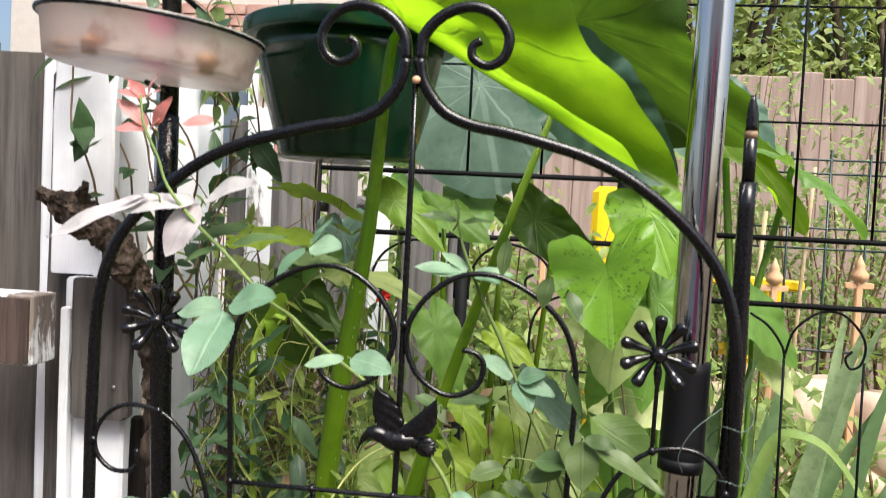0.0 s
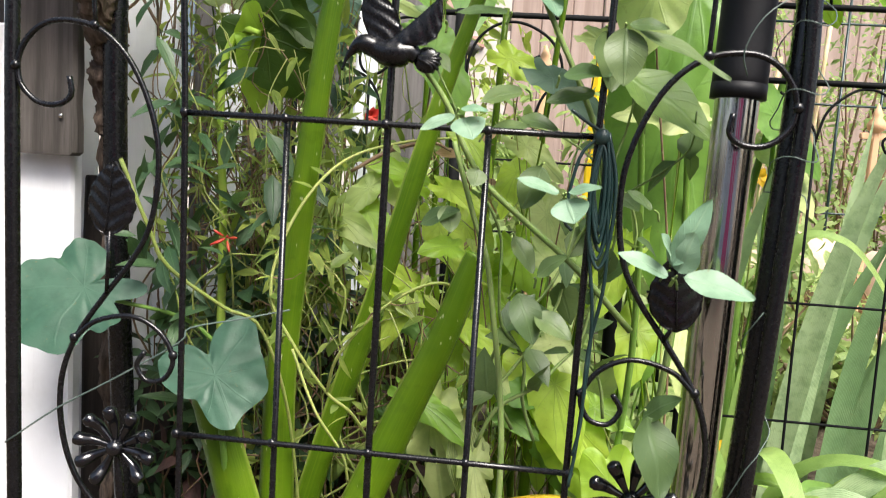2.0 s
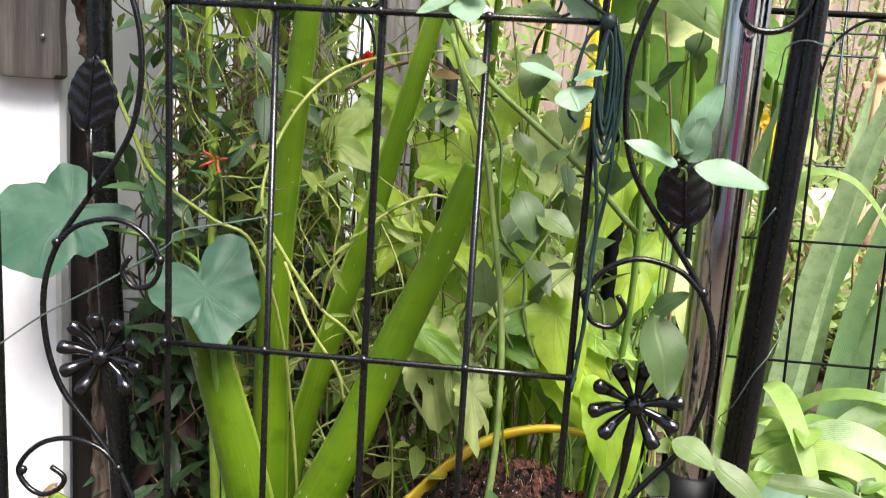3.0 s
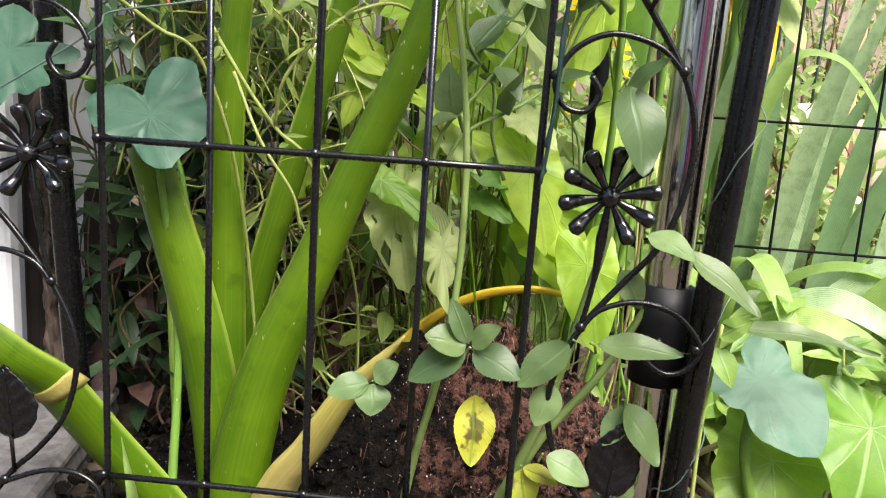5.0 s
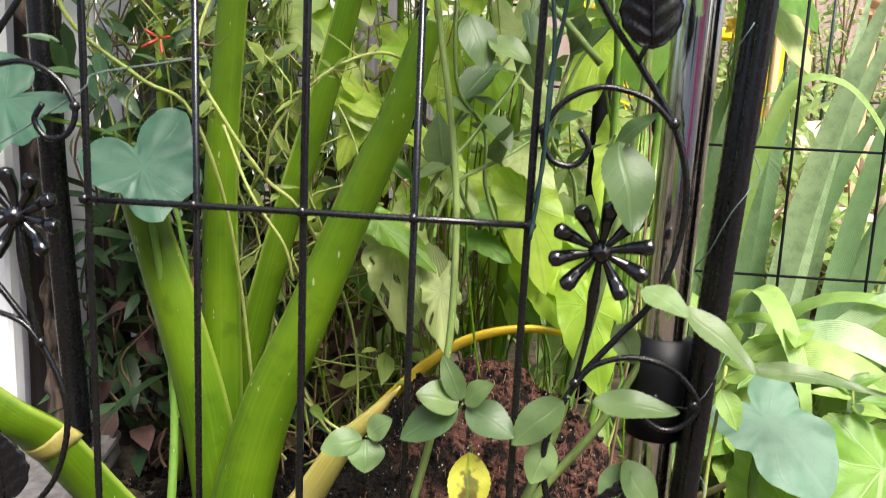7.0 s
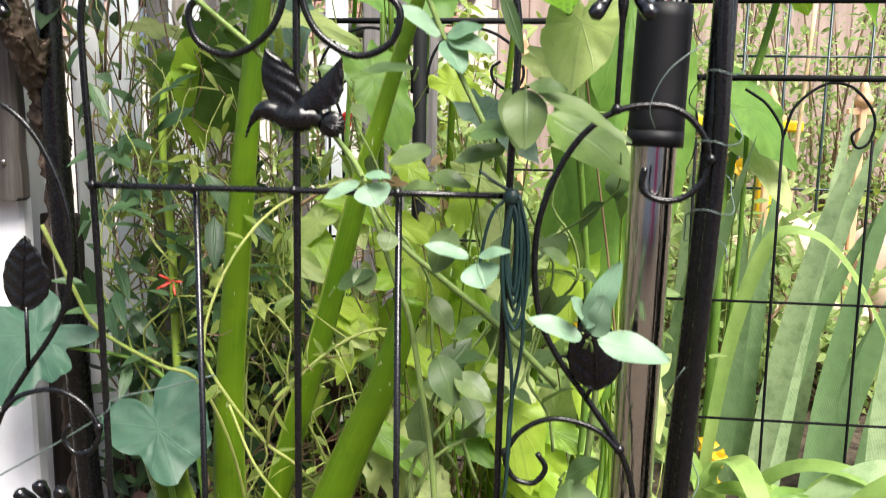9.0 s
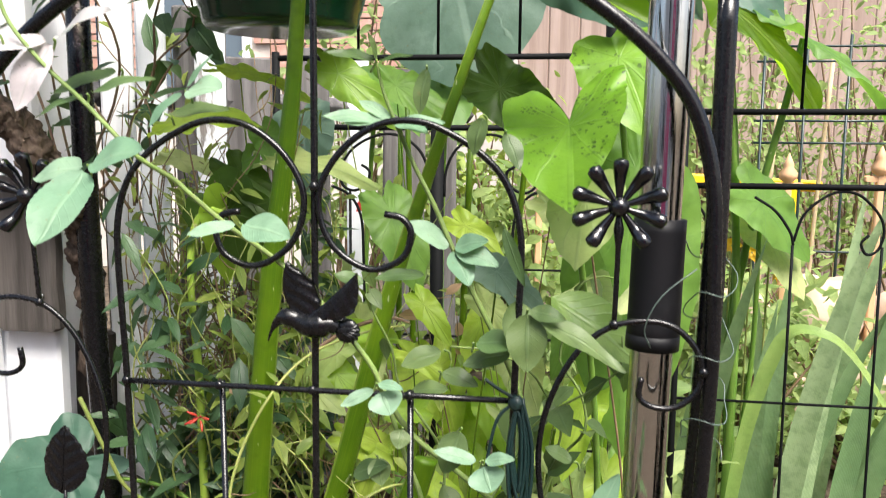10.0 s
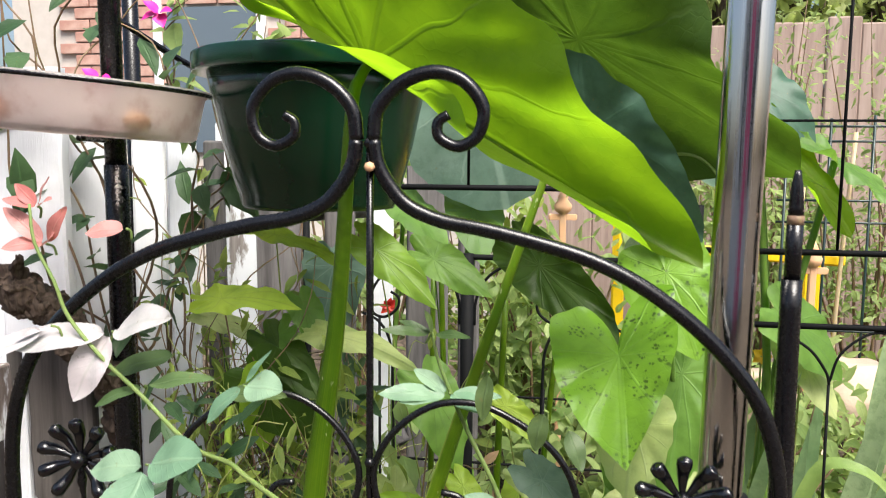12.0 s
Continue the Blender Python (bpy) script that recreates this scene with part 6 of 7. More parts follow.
# ---- rose ----
rose = thing("rose_bush", (0.06, 0.05, 0.06), "climbing rose with green canes woven through the trellis", "rose bush")
part("cane", Geo().tube([(0.055, 0.05, 0.03), (0.065, 0.04, 0.083), (0.076, 0.032, 0.146), (0.087, 0.03, 0.198), (0.097, 0.03, 0.27), (0.098, 0.03, 0.345), (0.094, 0.03, 0.4), (0.085, 0.03, 0.458), (0.076, 0.03, 0.507), (0.064, 0.03, 0.538), (0.046, 0.03, 0.592)],
                        (0.0036, 0.003, 0.0026, 0.0023, 0.0021, 0.0019), 8, 4), CANE, rose)
part("cane", Geo().tube([(0.185, 0.022, 0.462), (0.156, 0.02, 0.492), (0.133, 0.02, 0.513), (0.104, 0.019, 0.536), (0.073, 0.015, 0.562), (0.055, 0.012, 0.588), (0.043, 0.01, 0.614), (0.03, 0.008, 0.633), (0.001, 0.007, 0.667), (-0.028, 0.003, 0.695), (-0.056, -0.018, 0.722), (-0.078, -0.03, 0.745), (-0.088, -0.033, 0.755),
                         (-0.104, -0.05, 0.77), (-0.119, -0.055, 0.787), (-0.139, -0.055, 0.807), (-0.166, -0.055, 0.831), (-0.189, -0.055, 0.858), (-0.198, -0.055, 0.881), (-0.211, -0.055, 0.907), (-0.217, -0.05, 0.932)],
                        (0.0024, 0.0023, 0.0021, 0.0019, 0.0018, 0.0016, 0.0014, 0.001), 8, 4), CANE, rose)
part("cane", Geo().tube([(0.16, 0.03, 0.56), (0.15, 0.022, 0.6), (0.134, 0.02, 0.637), (0.107, 0.02, 0.69), (0.087, 0.02, 0.735), (0.071, 0.02, 0.766), (0.057, 0.02, 0.797), (0.048, 0.02, 0.82), (0.042, 0.02, 0.846)], (0.0024, 0.0021, 0.0018, 0.0015, 0.001), 8, 4), CANE, rose)
part("cane", Geo().tube([(0.11, 0.05, 0.03), (0.128, 0.03, 0.086), (0.145, 0.022, 0.131), (0.161, 0.02, 0.175), (0.176, 0.02, 0.225), (0.187, 0.02, 0.274), (0.196, 0.02, 0.316), (0.205, 0.02, 0.37), (0.212, 0.02, 0.44), (0.214, 0.016, 0.495), (0.21, -0.008, 0.517), (0.203, -0.028, 0.518)], (0.0042, 0.0036, 0.003, 0.0024, 0.0018), 8, 4), CANE, rose)
part("cane", Geo().tube([(0.128, 0.04, 0.08), (0.146, 0.032, 0.118), (0.166, 0.03, 0.163), (0.198, 0.03, 0.208), (0.221, 0.028, 0.251), (0.243, 0.02, 0.306), (0.236, 0.0, 0.34)], (0.0038, 0.003, 0.0022), 8, 4), CANE, rose)

LR = random.Random(21)


def spray(node, leaves, mat=ROSE):
    """A compound rose leaf: a thin stalk at node and its leaflets; each: tip x, tip z, width, depth of the tip."""
    n = np.array(node)
    far = n + np.array((LR.uniform(-0.006, 0.006), 0.004, -0.008))
    lf = part("leaf_stalk", Geo().tube([far, (far + n) / 2 + np.array((0.001, 0.001, 0.002)), n], 0.0009, 6, 3), CANE, rose)
    for tx, tz, w, dy in leaves:
        tip = np.array((tx, n[1] + dy, tz))
        d = tip - n
        b = n + d * 0.08
        face = unit((LR.uniform(-0.4, 0.4), -0.62, 0.75))
        part("leaflet", Geo().leaflet(b, d, face, np.linalg.norm(d) * 0.95, w * 1.1, 0.18, LR.uniform(-0.02, 0.14), 26, 0.72, 0.016), mat, lf)


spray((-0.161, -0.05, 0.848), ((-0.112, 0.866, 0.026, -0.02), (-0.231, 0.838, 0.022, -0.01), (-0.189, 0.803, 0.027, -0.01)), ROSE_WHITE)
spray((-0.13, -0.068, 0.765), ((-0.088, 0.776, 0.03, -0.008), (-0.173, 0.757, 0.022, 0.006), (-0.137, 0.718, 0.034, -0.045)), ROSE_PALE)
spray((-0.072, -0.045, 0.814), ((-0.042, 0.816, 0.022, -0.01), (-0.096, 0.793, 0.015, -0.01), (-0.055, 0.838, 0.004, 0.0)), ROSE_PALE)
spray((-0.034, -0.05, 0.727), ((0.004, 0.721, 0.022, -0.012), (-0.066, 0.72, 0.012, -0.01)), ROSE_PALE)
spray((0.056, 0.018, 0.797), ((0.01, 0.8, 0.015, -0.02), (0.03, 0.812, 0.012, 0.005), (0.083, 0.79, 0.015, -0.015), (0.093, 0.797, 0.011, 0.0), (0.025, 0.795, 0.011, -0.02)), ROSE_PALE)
spray((0.044, 0.018, 0.84), ((0.01, 0.845, 0.008, -0.015), (0.072, 0.842, 0.008, -0.015), (0.042, 0.858, 0.006, -0.01), (0.02, 0.85, 0.006, 0.0)), ROSE)
spray((0.1, 0.018, 0.705), ((0.07, 0.725, 0.018, -0.01), (0.125, 0.714, 0.017, -0.005), (0.134, 0.698, 0.016, -0.01), (0.115, 0.682, 0.019, -0.015)), ROSE_PALE)
spray((0.157, -0.03, 0.672), ((0.158, 0.633, 0.025, -0.01), (0.22, 0.641, 0.016, -0.02), (0.182, 0.668, 0.012, -0.01)), ROSE)
for base, tip, w, mat in (
        ((0.052, -0.02, 0.609), (0.028, -0.028, 0.598), 0.009, ROSE_PALE), ((0.055, -0.02, 0.608), (0.064, -0.028, 0.594), 0.023, ROSE_PALE), ((0.052, -0.02, 0.613), (0.072, -0.028, 0.613), 0.008, ROSE_PALE),
        ((0.126, -0.02, 0.56), (0.095, -0.028, 0.569), 0.011, ROSE_PALE), ((0.128, -0.02, 0.561), (0.15, -0.028, 0.567), 0.01, ROSE_PALE), ((0.128, -0.02, 0.558), (0.135, -0.028, 0.542), 0.024, ROSE_PALE),
        ((0.025, 0.01, 0.53), (0.053, 0.002, 0.545), 0.015, ROSE), ((0.045, 0.01, 0.547), (0.051, 0.002, 0.528), 0.016, ROSE), ((0.147, 0.0, 0.675), (0.155, -0.008, 0.632), 0.026, ROSE),
        ((0.147, 0.01, 0.632), (0.111, 0.002, 0.624), 0.015, ROSE), ((0.096, 0.01, 0.631), (0.066, 0.002, 0.621), 0.018, ROSE), ((0.067, 0.0, 0.574), (0.065, -0.008, 0.561), 0.014, ROSE),
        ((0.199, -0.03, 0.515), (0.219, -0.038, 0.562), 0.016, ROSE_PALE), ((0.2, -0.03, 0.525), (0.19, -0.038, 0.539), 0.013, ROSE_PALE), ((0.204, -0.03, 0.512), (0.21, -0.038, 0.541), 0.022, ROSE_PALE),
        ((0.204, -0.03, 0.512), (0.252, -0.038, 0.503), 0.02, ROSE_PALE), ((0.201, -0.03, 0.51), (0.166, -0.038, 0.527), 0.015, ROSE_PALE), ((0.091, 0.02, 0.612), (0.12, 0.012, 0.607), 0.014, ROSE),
        ((0.035, 0.02, 0.677), (0.013, 0.012, 0.684), 0.012, ROSE_MID), ((0.082, 0.02, 0.685), (0.044, 0.012, 0.685), 0.011, ROSE_MID), ((0.192, 0.01, 0.552), (0.172, 0.002, 0.565), 0.011, ROSE),
        ((0.094, 0.01, 0.529), (0.111, 0.002, 0.503), 0.016, ROSE), ((0.112, 0.0, 0.499), (0.131, -0.008, 0.518), 0.014, ROSE_MID), ((0.112, -0.01, 0.58), (0.1, -0.02, 0.55), 0.02, ROSE),
        ((0.1, 0.0, 0.49), (0.115, -0.01, 0.455), 0.022, ROSE), ((0.112, 0.0, 0.475), (0.14, -0.01, 0.46), 0.018, ROSE), ((0.118, 0.0, 0.64), (0.151, -0.01, 0.645), 0.02, ROSE_MID),
        ((0.07, 0.006, 0.6), (0.1, 0.0, 0.605), 0.014, ROSE)):
    spray(base, ((tip[0], tip[2], w, tip[1] - base[1]),), mat)
for (x, z, tx, tz, w, y) in ((0.192, 0.42, 0.206, 0.368, 0.032, -0.03), (0.19, 0.41, 0.212, 0.432, 0.016, -0.02), (0.2, 0.405, 0.208, 0.368, 0.026, -0.01), (0.215, 0.327, 0.243, 0.318, 0.02, -0.012), (0.237, 0.322, 0.283, 0.287, 0.018, -0.02),
                             (0.178, 0.25, 0.145, 0.217, 0.024, -0.005), (0.188, 0.252, 0.243, 0.255, 0.018, -0.015), (0.17, 0.218, 0.158, 0.19, 0.02, 0.0), (0.165, 0.17, 0.197, 0.155, 0.022, -0.01), (0.215, 0.21, 0.243, 0.17, 0.026, 0.0),
                             (0.222, 0.205, 0.205, 0.18, 0.018, 0.005), (0.22, 0.16, 0.215, 0.12, 0.026, 0.01), (0.205, 0.3, 0.22, 0.275, 0.018, 0.005)):
    spray((x, y, z), ((tx, tz, w, LR.uniform(-0.02, 0.0)),), ROSE if LR.random() < 0.55 else ROSE_MID)
spray((0.11, 0.0, 0.237), ((0.081, 0.246, 0.024, -0.01), (0.128, 0.255, 0.017, -0.005), (0.071, 0.216, 0.023, -0.012), (0.145, 0.223, 0.024, -0.012), (0.096, 0.269, 0.014, 0.0)), ROSE)
spray((0.116, 0.0, 0.208), ((0.117, 0.158, 0.028, -0.012),), ROSE_YELLOW)
spray((0.152, 0.01, 0.15), ((0.158, 0.122, 0.02, -0.01), (0.178, 0.145, 0.013, -0.01)), ROSE_YELLOW)
spray((0.04, 0.03, 0.195), ((0.01, 0.188, 0.02, -0.01), (0.043, 0.174, 0.025, -0.012), (0.058, 0.21, 0.018, 0.0)), ROSE_MID)
spray((-0.21, -0.045, 0.905), ((-0.24, 0.93, 0.012, 0.0), (-0.236, 0.905, 0.012, -0.01), (-0.19, 0.93, 0.012, -0.005), (-0.198, 0.912, 0.011, -0.01)), ROSE_RED)
spray((-0.216, -0.043, 0.93), ((-0.205, 0.95, 0.009, -0.005), (-0.232, 0.945, 0.009, 0.0), (-0.2, 0.937, 0.009, -0.01), (-0.238, 0.935, 0.009, -0.005)), ROSE_RED)
for (x, z, tx, tz, w, y) in ((0.14, 0.73, 0.155, 0.69, 0.008, -0.04), (0.125, 0.8, 0.118, 0.775, 0.014, -0.02), (0.14, 0.79, 0.15, 0.765, 0.013, -0.02), (-0.125, 0.83, -0.175, 0.815, 0.016, -0.03), (-0.1, 0.8, -0.05, 0.805, 0.014, -0.02), (0.09, 0.83, 0.086, 0.8, 0.012, -0.04)):
    spray((x, y, z), ((tx, tz, w, LR.uniform(-0.015, 0.0)),), ROSE)

spray((-0.139, -0.05, 0.812), ((-0.09, 0.826, 0.011, -0.01), (-0.175, 0.8, 0.01, -0.005)), ROSE_MID)
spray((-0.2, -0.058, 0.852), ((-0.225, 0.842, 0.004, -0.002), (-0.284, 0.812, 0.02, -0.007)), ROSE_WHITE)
spray((-0.16, -0.03, 0.915), ((-0.19, 0.912, 0.016, 0.0),), ROSE_RED)
stem = solid("cut_stem", Geo().tube([(-0.228, 0.058, 0.562), (-0.205, 0.06, 0.51), (-0.19, 0.068, 0.475), (-0.15, 0.09, 0.44), (-0.12, 0.11, 0.415), (-0.1, 0.15, 0.3), (-0.09, 0.2, 0.05)], (0.0019, 0.0017, 0.0016, 0.0016), 8, 5), VINE_STEM, "cut yellow-green stem hooked over the trellis", "stem")

# ---- tangle of vines and the red-flowered plant ----
def tangle(name, label, box, n_stems, n_leaves, length, width, mat, stem_mat, seed, r=0.0011, upright=0.7, cat="vine", loose=0.004):
    rg = random.Random(seed)
    (x0, x1), (y0, y1), (z0, z1) = box
    t = thing(name, ((x0 + x1) / 2, (y0 + y1) / 2, z0), label, cat)
    pts = []
    for _ in range(n_stems):
        p = np.array((rg.uniform(x0, x1), rg.uniform(y0, y1), z0 - 0.02))
        d = unit((rg.uniform(-0.4, 0.4), rg.uniform(-0.3, 0.3), 1))
        path = [p]
        for _ in range(rg.randint(7, 12)):
            d = unit(d * upright + np.array((rg.uniform(-1, 1), rg.uniform(-0.6, 0.6), rg.uniform(-0.35, 1.0))) * 0.6)
            p = p + d * (z1 - z0) / 8
            p = np.array((min(max(p[0], x0), x1), min(max(p[1], y0), y1), min(p[2], z1)))
            path.append(p)
        part("stem", Geo().tube(path, (r * 1.3, r, r * 0.6), 5, 3), stem_mat, t)
        pts += list(smooth_path(path, 4)[4:])
    pts = np.array(pts)
    k = np.array([rg.randrange(len(pts)) for _ in range(n_leaves)])
    rs = np.random.RandomState(seed)
    pos = pts[k] + rs.uniform(-loose, loose, (n_leaves, 3))
    way = rs.uniform(-1, 1, (n_leaves, 3)) + np.array((0, -0.25, -0.1))
    face = rs.uniform(-0.5, 0.5, (n_leaves, 3)) + np.array((0, -0.35, 0.9))
    L = length * rs.uniform(0.5, 1.25, n_leaves)
    fo = part("foliage", Geo().sprays(pos, way, face, L, L * width * rs.uniform(0.8, 1.2, n_leaves)), mat, t)
    tagged(fo, kind="stuff")
    return t


tangle("tangled_vine", "dense tangle of thin yellow-green vines with small narrow leaves", ((-0.2, 0.05), (0.33, 0.48), (0.02, 0.72)), 16, 210, 0.034, 0.5, VINE_LEAF, VINE_STEM, 31, 0.001, 0.3, loose=0.03)
tangle("twining_vine", "thick twisting yellow-green vine stems before the tangle", ((-0.14, 0.0), (0.2, 0.29), (0.1, 0.62)), 9, 60, 0.026, 0.4, VINE_LEAF, VINE_STEM, 44, 0.0013, 0.3)
tangle("tangled_vine", "dense tangle of thin green vines hanging behind the grid", ((-0.3, -0.08), (0.4, 0.6), (0.02, 0.6)), 10, 200, 0.045, 0.55, SHRUB_LEAF, VINE_STEM, 32, loose=0.04)
tangle("lance_leaf_plant", "dark green plant with lance-shaped leaves and red flowers", ((-0.29, -0.13), (0.25, 0.42), (0.32, 0.68)), 15, 210, 0.05, 0.34, DARK_LEAF, VINE_STEM, 33, cat="plant", loose=0.02)
tangle("lance_leaf_plant", "dark green leaves low beside the fence", ((-0.36, -0.12), (0.36, 0.52), (0.0, 0.4)), 12, 230, 0.055, 0.34, DARK_LEAF, TWIG, 34, cat="plant", loose=0.02)
tangle("climbing_vine", "thin vine with yellow-green leaves over the pot rim", ((-0.4, -0.24), (0.48, 0.56), (1.02, 1.22)), 7, 60, 0.045, 0.55, SHRUB_LEAF, TWIG, 46, 0.0013, 0.4)
tangle("climbing_vine", "woody vine with dark oval leaves climbing the post", ((-0.5, -0.3), (0.3, 0.5), (0.72, 1.25)), 10, 95, 0.055, 0.48, DARK_LEAF, TWIG, 35, 0.0015, loose=0.01)
tangle("climbing_vine", "thin vine with small leaves on the white pickets", ((-0.42, -0.26), (0.42, 0.62), (0.3, 0.95)), 16, 120, 0.032, 0.45, VINE_LEAF, TWIG, 36, 0.0012)
tangle("weed_patch", "small green weeds and shoots on the soil", ((-0.28, 0.25), (0.38, 0.55), (0.0, 0.26)), 22, 160, 0.034, 0.4, VINE_LEAF, VINE_STEM, 37, cat="weeds")
tangle("leafy_undergrowth", "light green undergrowth behind the trellis", ((-0.2, 0.4), (0.5, 0.68), (0.0, 0.32)), 12, 150, 0.055, 0.55, SHRUB_LEAF, VINE_STEM, 38, cat="undergrowth", loose=0.04)
tangle("leafy_undergrowth", "broad green undergrowth beside the stake", ((0.34, 0.8), (0.4, 0.62), (0.0, 0.14)), 24, 200, 0.075, 0.5, LIME_SIDE, VINE_STEM, 39, cat="undergrowth")
tangle("leafy_undergrowth", "mixed green undergrowth behind the wire fence", ((-0.2, 0.5), (0.8, 1.35), (0.0, 0.42)), 24, 560, 0.065, 0.55, SHRUB_LEAF, VINE_STEM, 40, cat="undergrowth", loose=0.05)

tangle("rose_growth", "inner growth of the rose with oval leaflets", ((-0.02, 0.23), (0.05, 0.2), (0.36, 0.66)), 5, 40, 0.038, 0.62, ROSE, CANE, 41, 0.0014, cat="rose bush")
tangle("dry_vine", "fine tangle of dull green and brown vine stems", ((-0.32, -0.12), (0.3, 0.46), (0.45, 0.86)), 34, 260, 0.03, 0.3, VINE_LEAF, TWIG, 47, 0.0009, 0.3, loose=0.015)
tangle("tangled_vine", "wiry yellow-green vine with narrow leaves before the pickets", ((-0.3, -0.1), (0.28, 0.42), (0.4, 0.82)), 26, 260, 0.03, 0.34, VINE_LEAF, VINE_STEM, 48, 0.0008, 0.3, loose=0.012)
tangle("dry_vine", "dried brown vine stems and leaves in the tangle", ((-0.2, 0.06), (0.3, 0.44), (0.03, 0.6)), 20, 50, 0.028, 0.4, DRY_LEAF, TWIG, 42, 0.0011, 0.3)
tangle("dead_growth", "mass of dead brown leaves and stems, darkened for the shade low behind the stalks", ((-0.3, 0.04), (0.36, 0.5), (0.0, 0.34)), 16, 240, 0.06, 0.42, DEAD_LEAF, TWIG, 61, 0.0014, 0.5, cat="dead plant", loose=0.03)
# filler plants whose dark colour carries the shade before pickets and beside post
tangle("deep_green_plant", "green leafy stems added to darken the gap before the pickets", ((-0.29, -0.13), (0.42, 0.56), (0.22, 0.56)), 9, 150, 0.058, 0.4, SHADE_LEAF, TWIG, 63, 0.0014, 0.6, cat="plant", loose=0.025)
tangle("deep_green_plant", "long-leaved green plant, coloured dark for the shade beside the post", ((-0.38, -0.16), (0.34, 0.46), (0.0, 0.36)), 10, 150, 0.075, 0.32, SHADE_LEAF, TWIG, 62, 0.0014, 0.6, cat="plant", loose=0.02)
fv = thing("twining_vine", (-0.06, 0.22, 0.0), "bare yellow-green twining vine looping before the stalks", "vine")
part("stem", Geo().tube([(0.0256, 0.22, 0.6), (-0.0209, 0.2, 0.592), (-0.06275, 0.17, 0.575), (-0.086, 0.13, 0.545), (-0.1027, 0.1, 0.5), (-0.1065, 0.085, 0.455), (-0.086, 0.085, 0.415), (-0.0581, 0.1, 0.37), (-0.0302, 0.12, 0.335), (-0.0116, 0.24, 0.2), (-0.0116, 0.26, 0)], (0.0012, 0.0015, 0.0015, 0.0012), 8, 6), VINE_STEM, fv)
part("stem", Geo().tube([(-0.0581, 0.1, 0.37), (-0.04415, 0.08, 0.41), (-0.0116, 0.09, 0.45), (0.0256, 0.12, 0.47), (0.0535, 0.16, 0.46)], 0.0014, 7, 6), VINE_STEM, fv)
part("stem", Geo().tube([(-0.086, 0.085, 0.41), (-0.06275, 0.08, 0.36), (-0.0395, 0.09, 0.32), (-0.03485, 0.1, 0.29)], 0.0013, 7, 6), VINE_STEM, fv)
rs = np.random.RandomState(9)
twine = np.vstack([smooth_path([(-0.0209, 0.2, 0.592), (-0.06275, 0.17, 0.575), (-0.086, 0.13, 0.545), (-0.1027, 0.1, 0.5), (-0.1065, 0.085, 0.455), (-0.086, 0.085, 0.415), (-0.0581, 0.1, 0.37), (-0.0302, 0.12, 0.335)], 6), smooth_path([(-0.0581, 0.1, 0.37), (-0.04415, 0.08, 0.41), (-0.0116, 0.09, 0.45), (0.0256, 0.12, 0.47)], 6)])
pick = twine[rs.randint(0, len(twine), 46)]
tagged(part("foliage", Geo().sprays(pick, rs.uniform(-1, 1, (46, 3)) + np.array((0, -0.2, -0.2)), rs.uniform(-0.5, 0.5, (46, 3)) + np.array((0, -0.5, 0.7)), rs.uniform(0.01, 0.026, 46), rs.uniform(0.003, 0.008, 46)), VINE_LEAF, fv), kind="stuff")
for k in range(9):
    p = pick[k]
    d = np.array((rs.uniform(-1, 1), rs.uniform(-0.4, 0.2), rs.uniform(-0.8, 0.8))) * 0.03
    part("tendril", Geo().tube([p, p + d * 0.5 + rs.uniform(-0.006, 0.006, 3), p + d], (0.0008, 0.0006, 0.0003), 5, 5), (VINE_STEM, TWIG)[k % 2], fv)
solid("dry_twig", Geo().tube([(-0.08, 0.25, 0.56), (-0.04, 0.26, 0.585), (0.0, 0.27, 0.595), (0.02, 0.28, 0.588)], (0.002, 0.0025, 0.002, 0.0012), 7, 5), TWIG, "brown dry twig caught in the vines", "twig")

rf = thing("red_blossom", (-0.207, 0.25, 0.47), "small cluster of tubular red flowers on the dark plant", "flower", "red flowers")
rr2 = random.Random(3)
for k in range(7):
    b = np.array((-0.207, 0.24, 0.482))
    d = np.array((rr2.uniform(-0.018, 0.022), rr2.uniform(-0.02, 0.0), rr2.uniform(-0.016, 0.012)))
    part("petal", Geo().tube([b + d * 0.2, b + d * 0.6, b + d * 0.95], (0.0008, 0.0018, 0.001), 6, 3), TUBE_RED, rf)
part("stem", Geo().tube([(-0.207, 0.241, 0.484), (-0.206, 0.255, 0.45), (-0.212, 0.28, 0.4)], 0.0012, 6, 4), VINE_STEM, rf)
rf = thing("red_blossom", (-0.221, 1.05, 0.66), "bright red flower before the white picket", "flower", "red flowers")
for k in range(8):
    a = TAU * k / 8
    part("petal", Geo().leaflet((-0.221, 1.05, 0.66), (math.cos(a) + rr2.uniform(-0.3, 0.3), -0.5, math.sin(a) + rr2.uniform(-0.3, 0.3)), (rr2.uniform(-0.5, 0.5), -1, 0.3), rr2.uniform(0.014, 0.024), rr2.uniform(0.01, 0.017), 0.3, 0.3, 7), RED_PETAL, rf)
part("stem", Geo().tube([(-0.221, 1.052, 0.66), (-0.225, 1.06, 0.4), (-0.22, 1.06, -0.02)], (0.0015, 0.002, 0.0022), 6, 5), VINE_STEM, rf)
for x, y, z in ((-0.366, 0.27, 1.045), (-0.31, 0.3, 1.12)):
    pf = thing("pink_blossom", (x, y, z), "magenta papery blossom on the climbing vine", "flower", "pink flowers")
    for k in range(4):
        a = TAU * k / 4 + 0.4
        part("petal", Geo().leaflet((x, y, z), (math.cos(a), -0.4, math.sin(a) * 0.6), (0, -0.6, 0.8), 0.02, 0.016, 0.3, 0.2, 5), PINK_PETAL, pf)

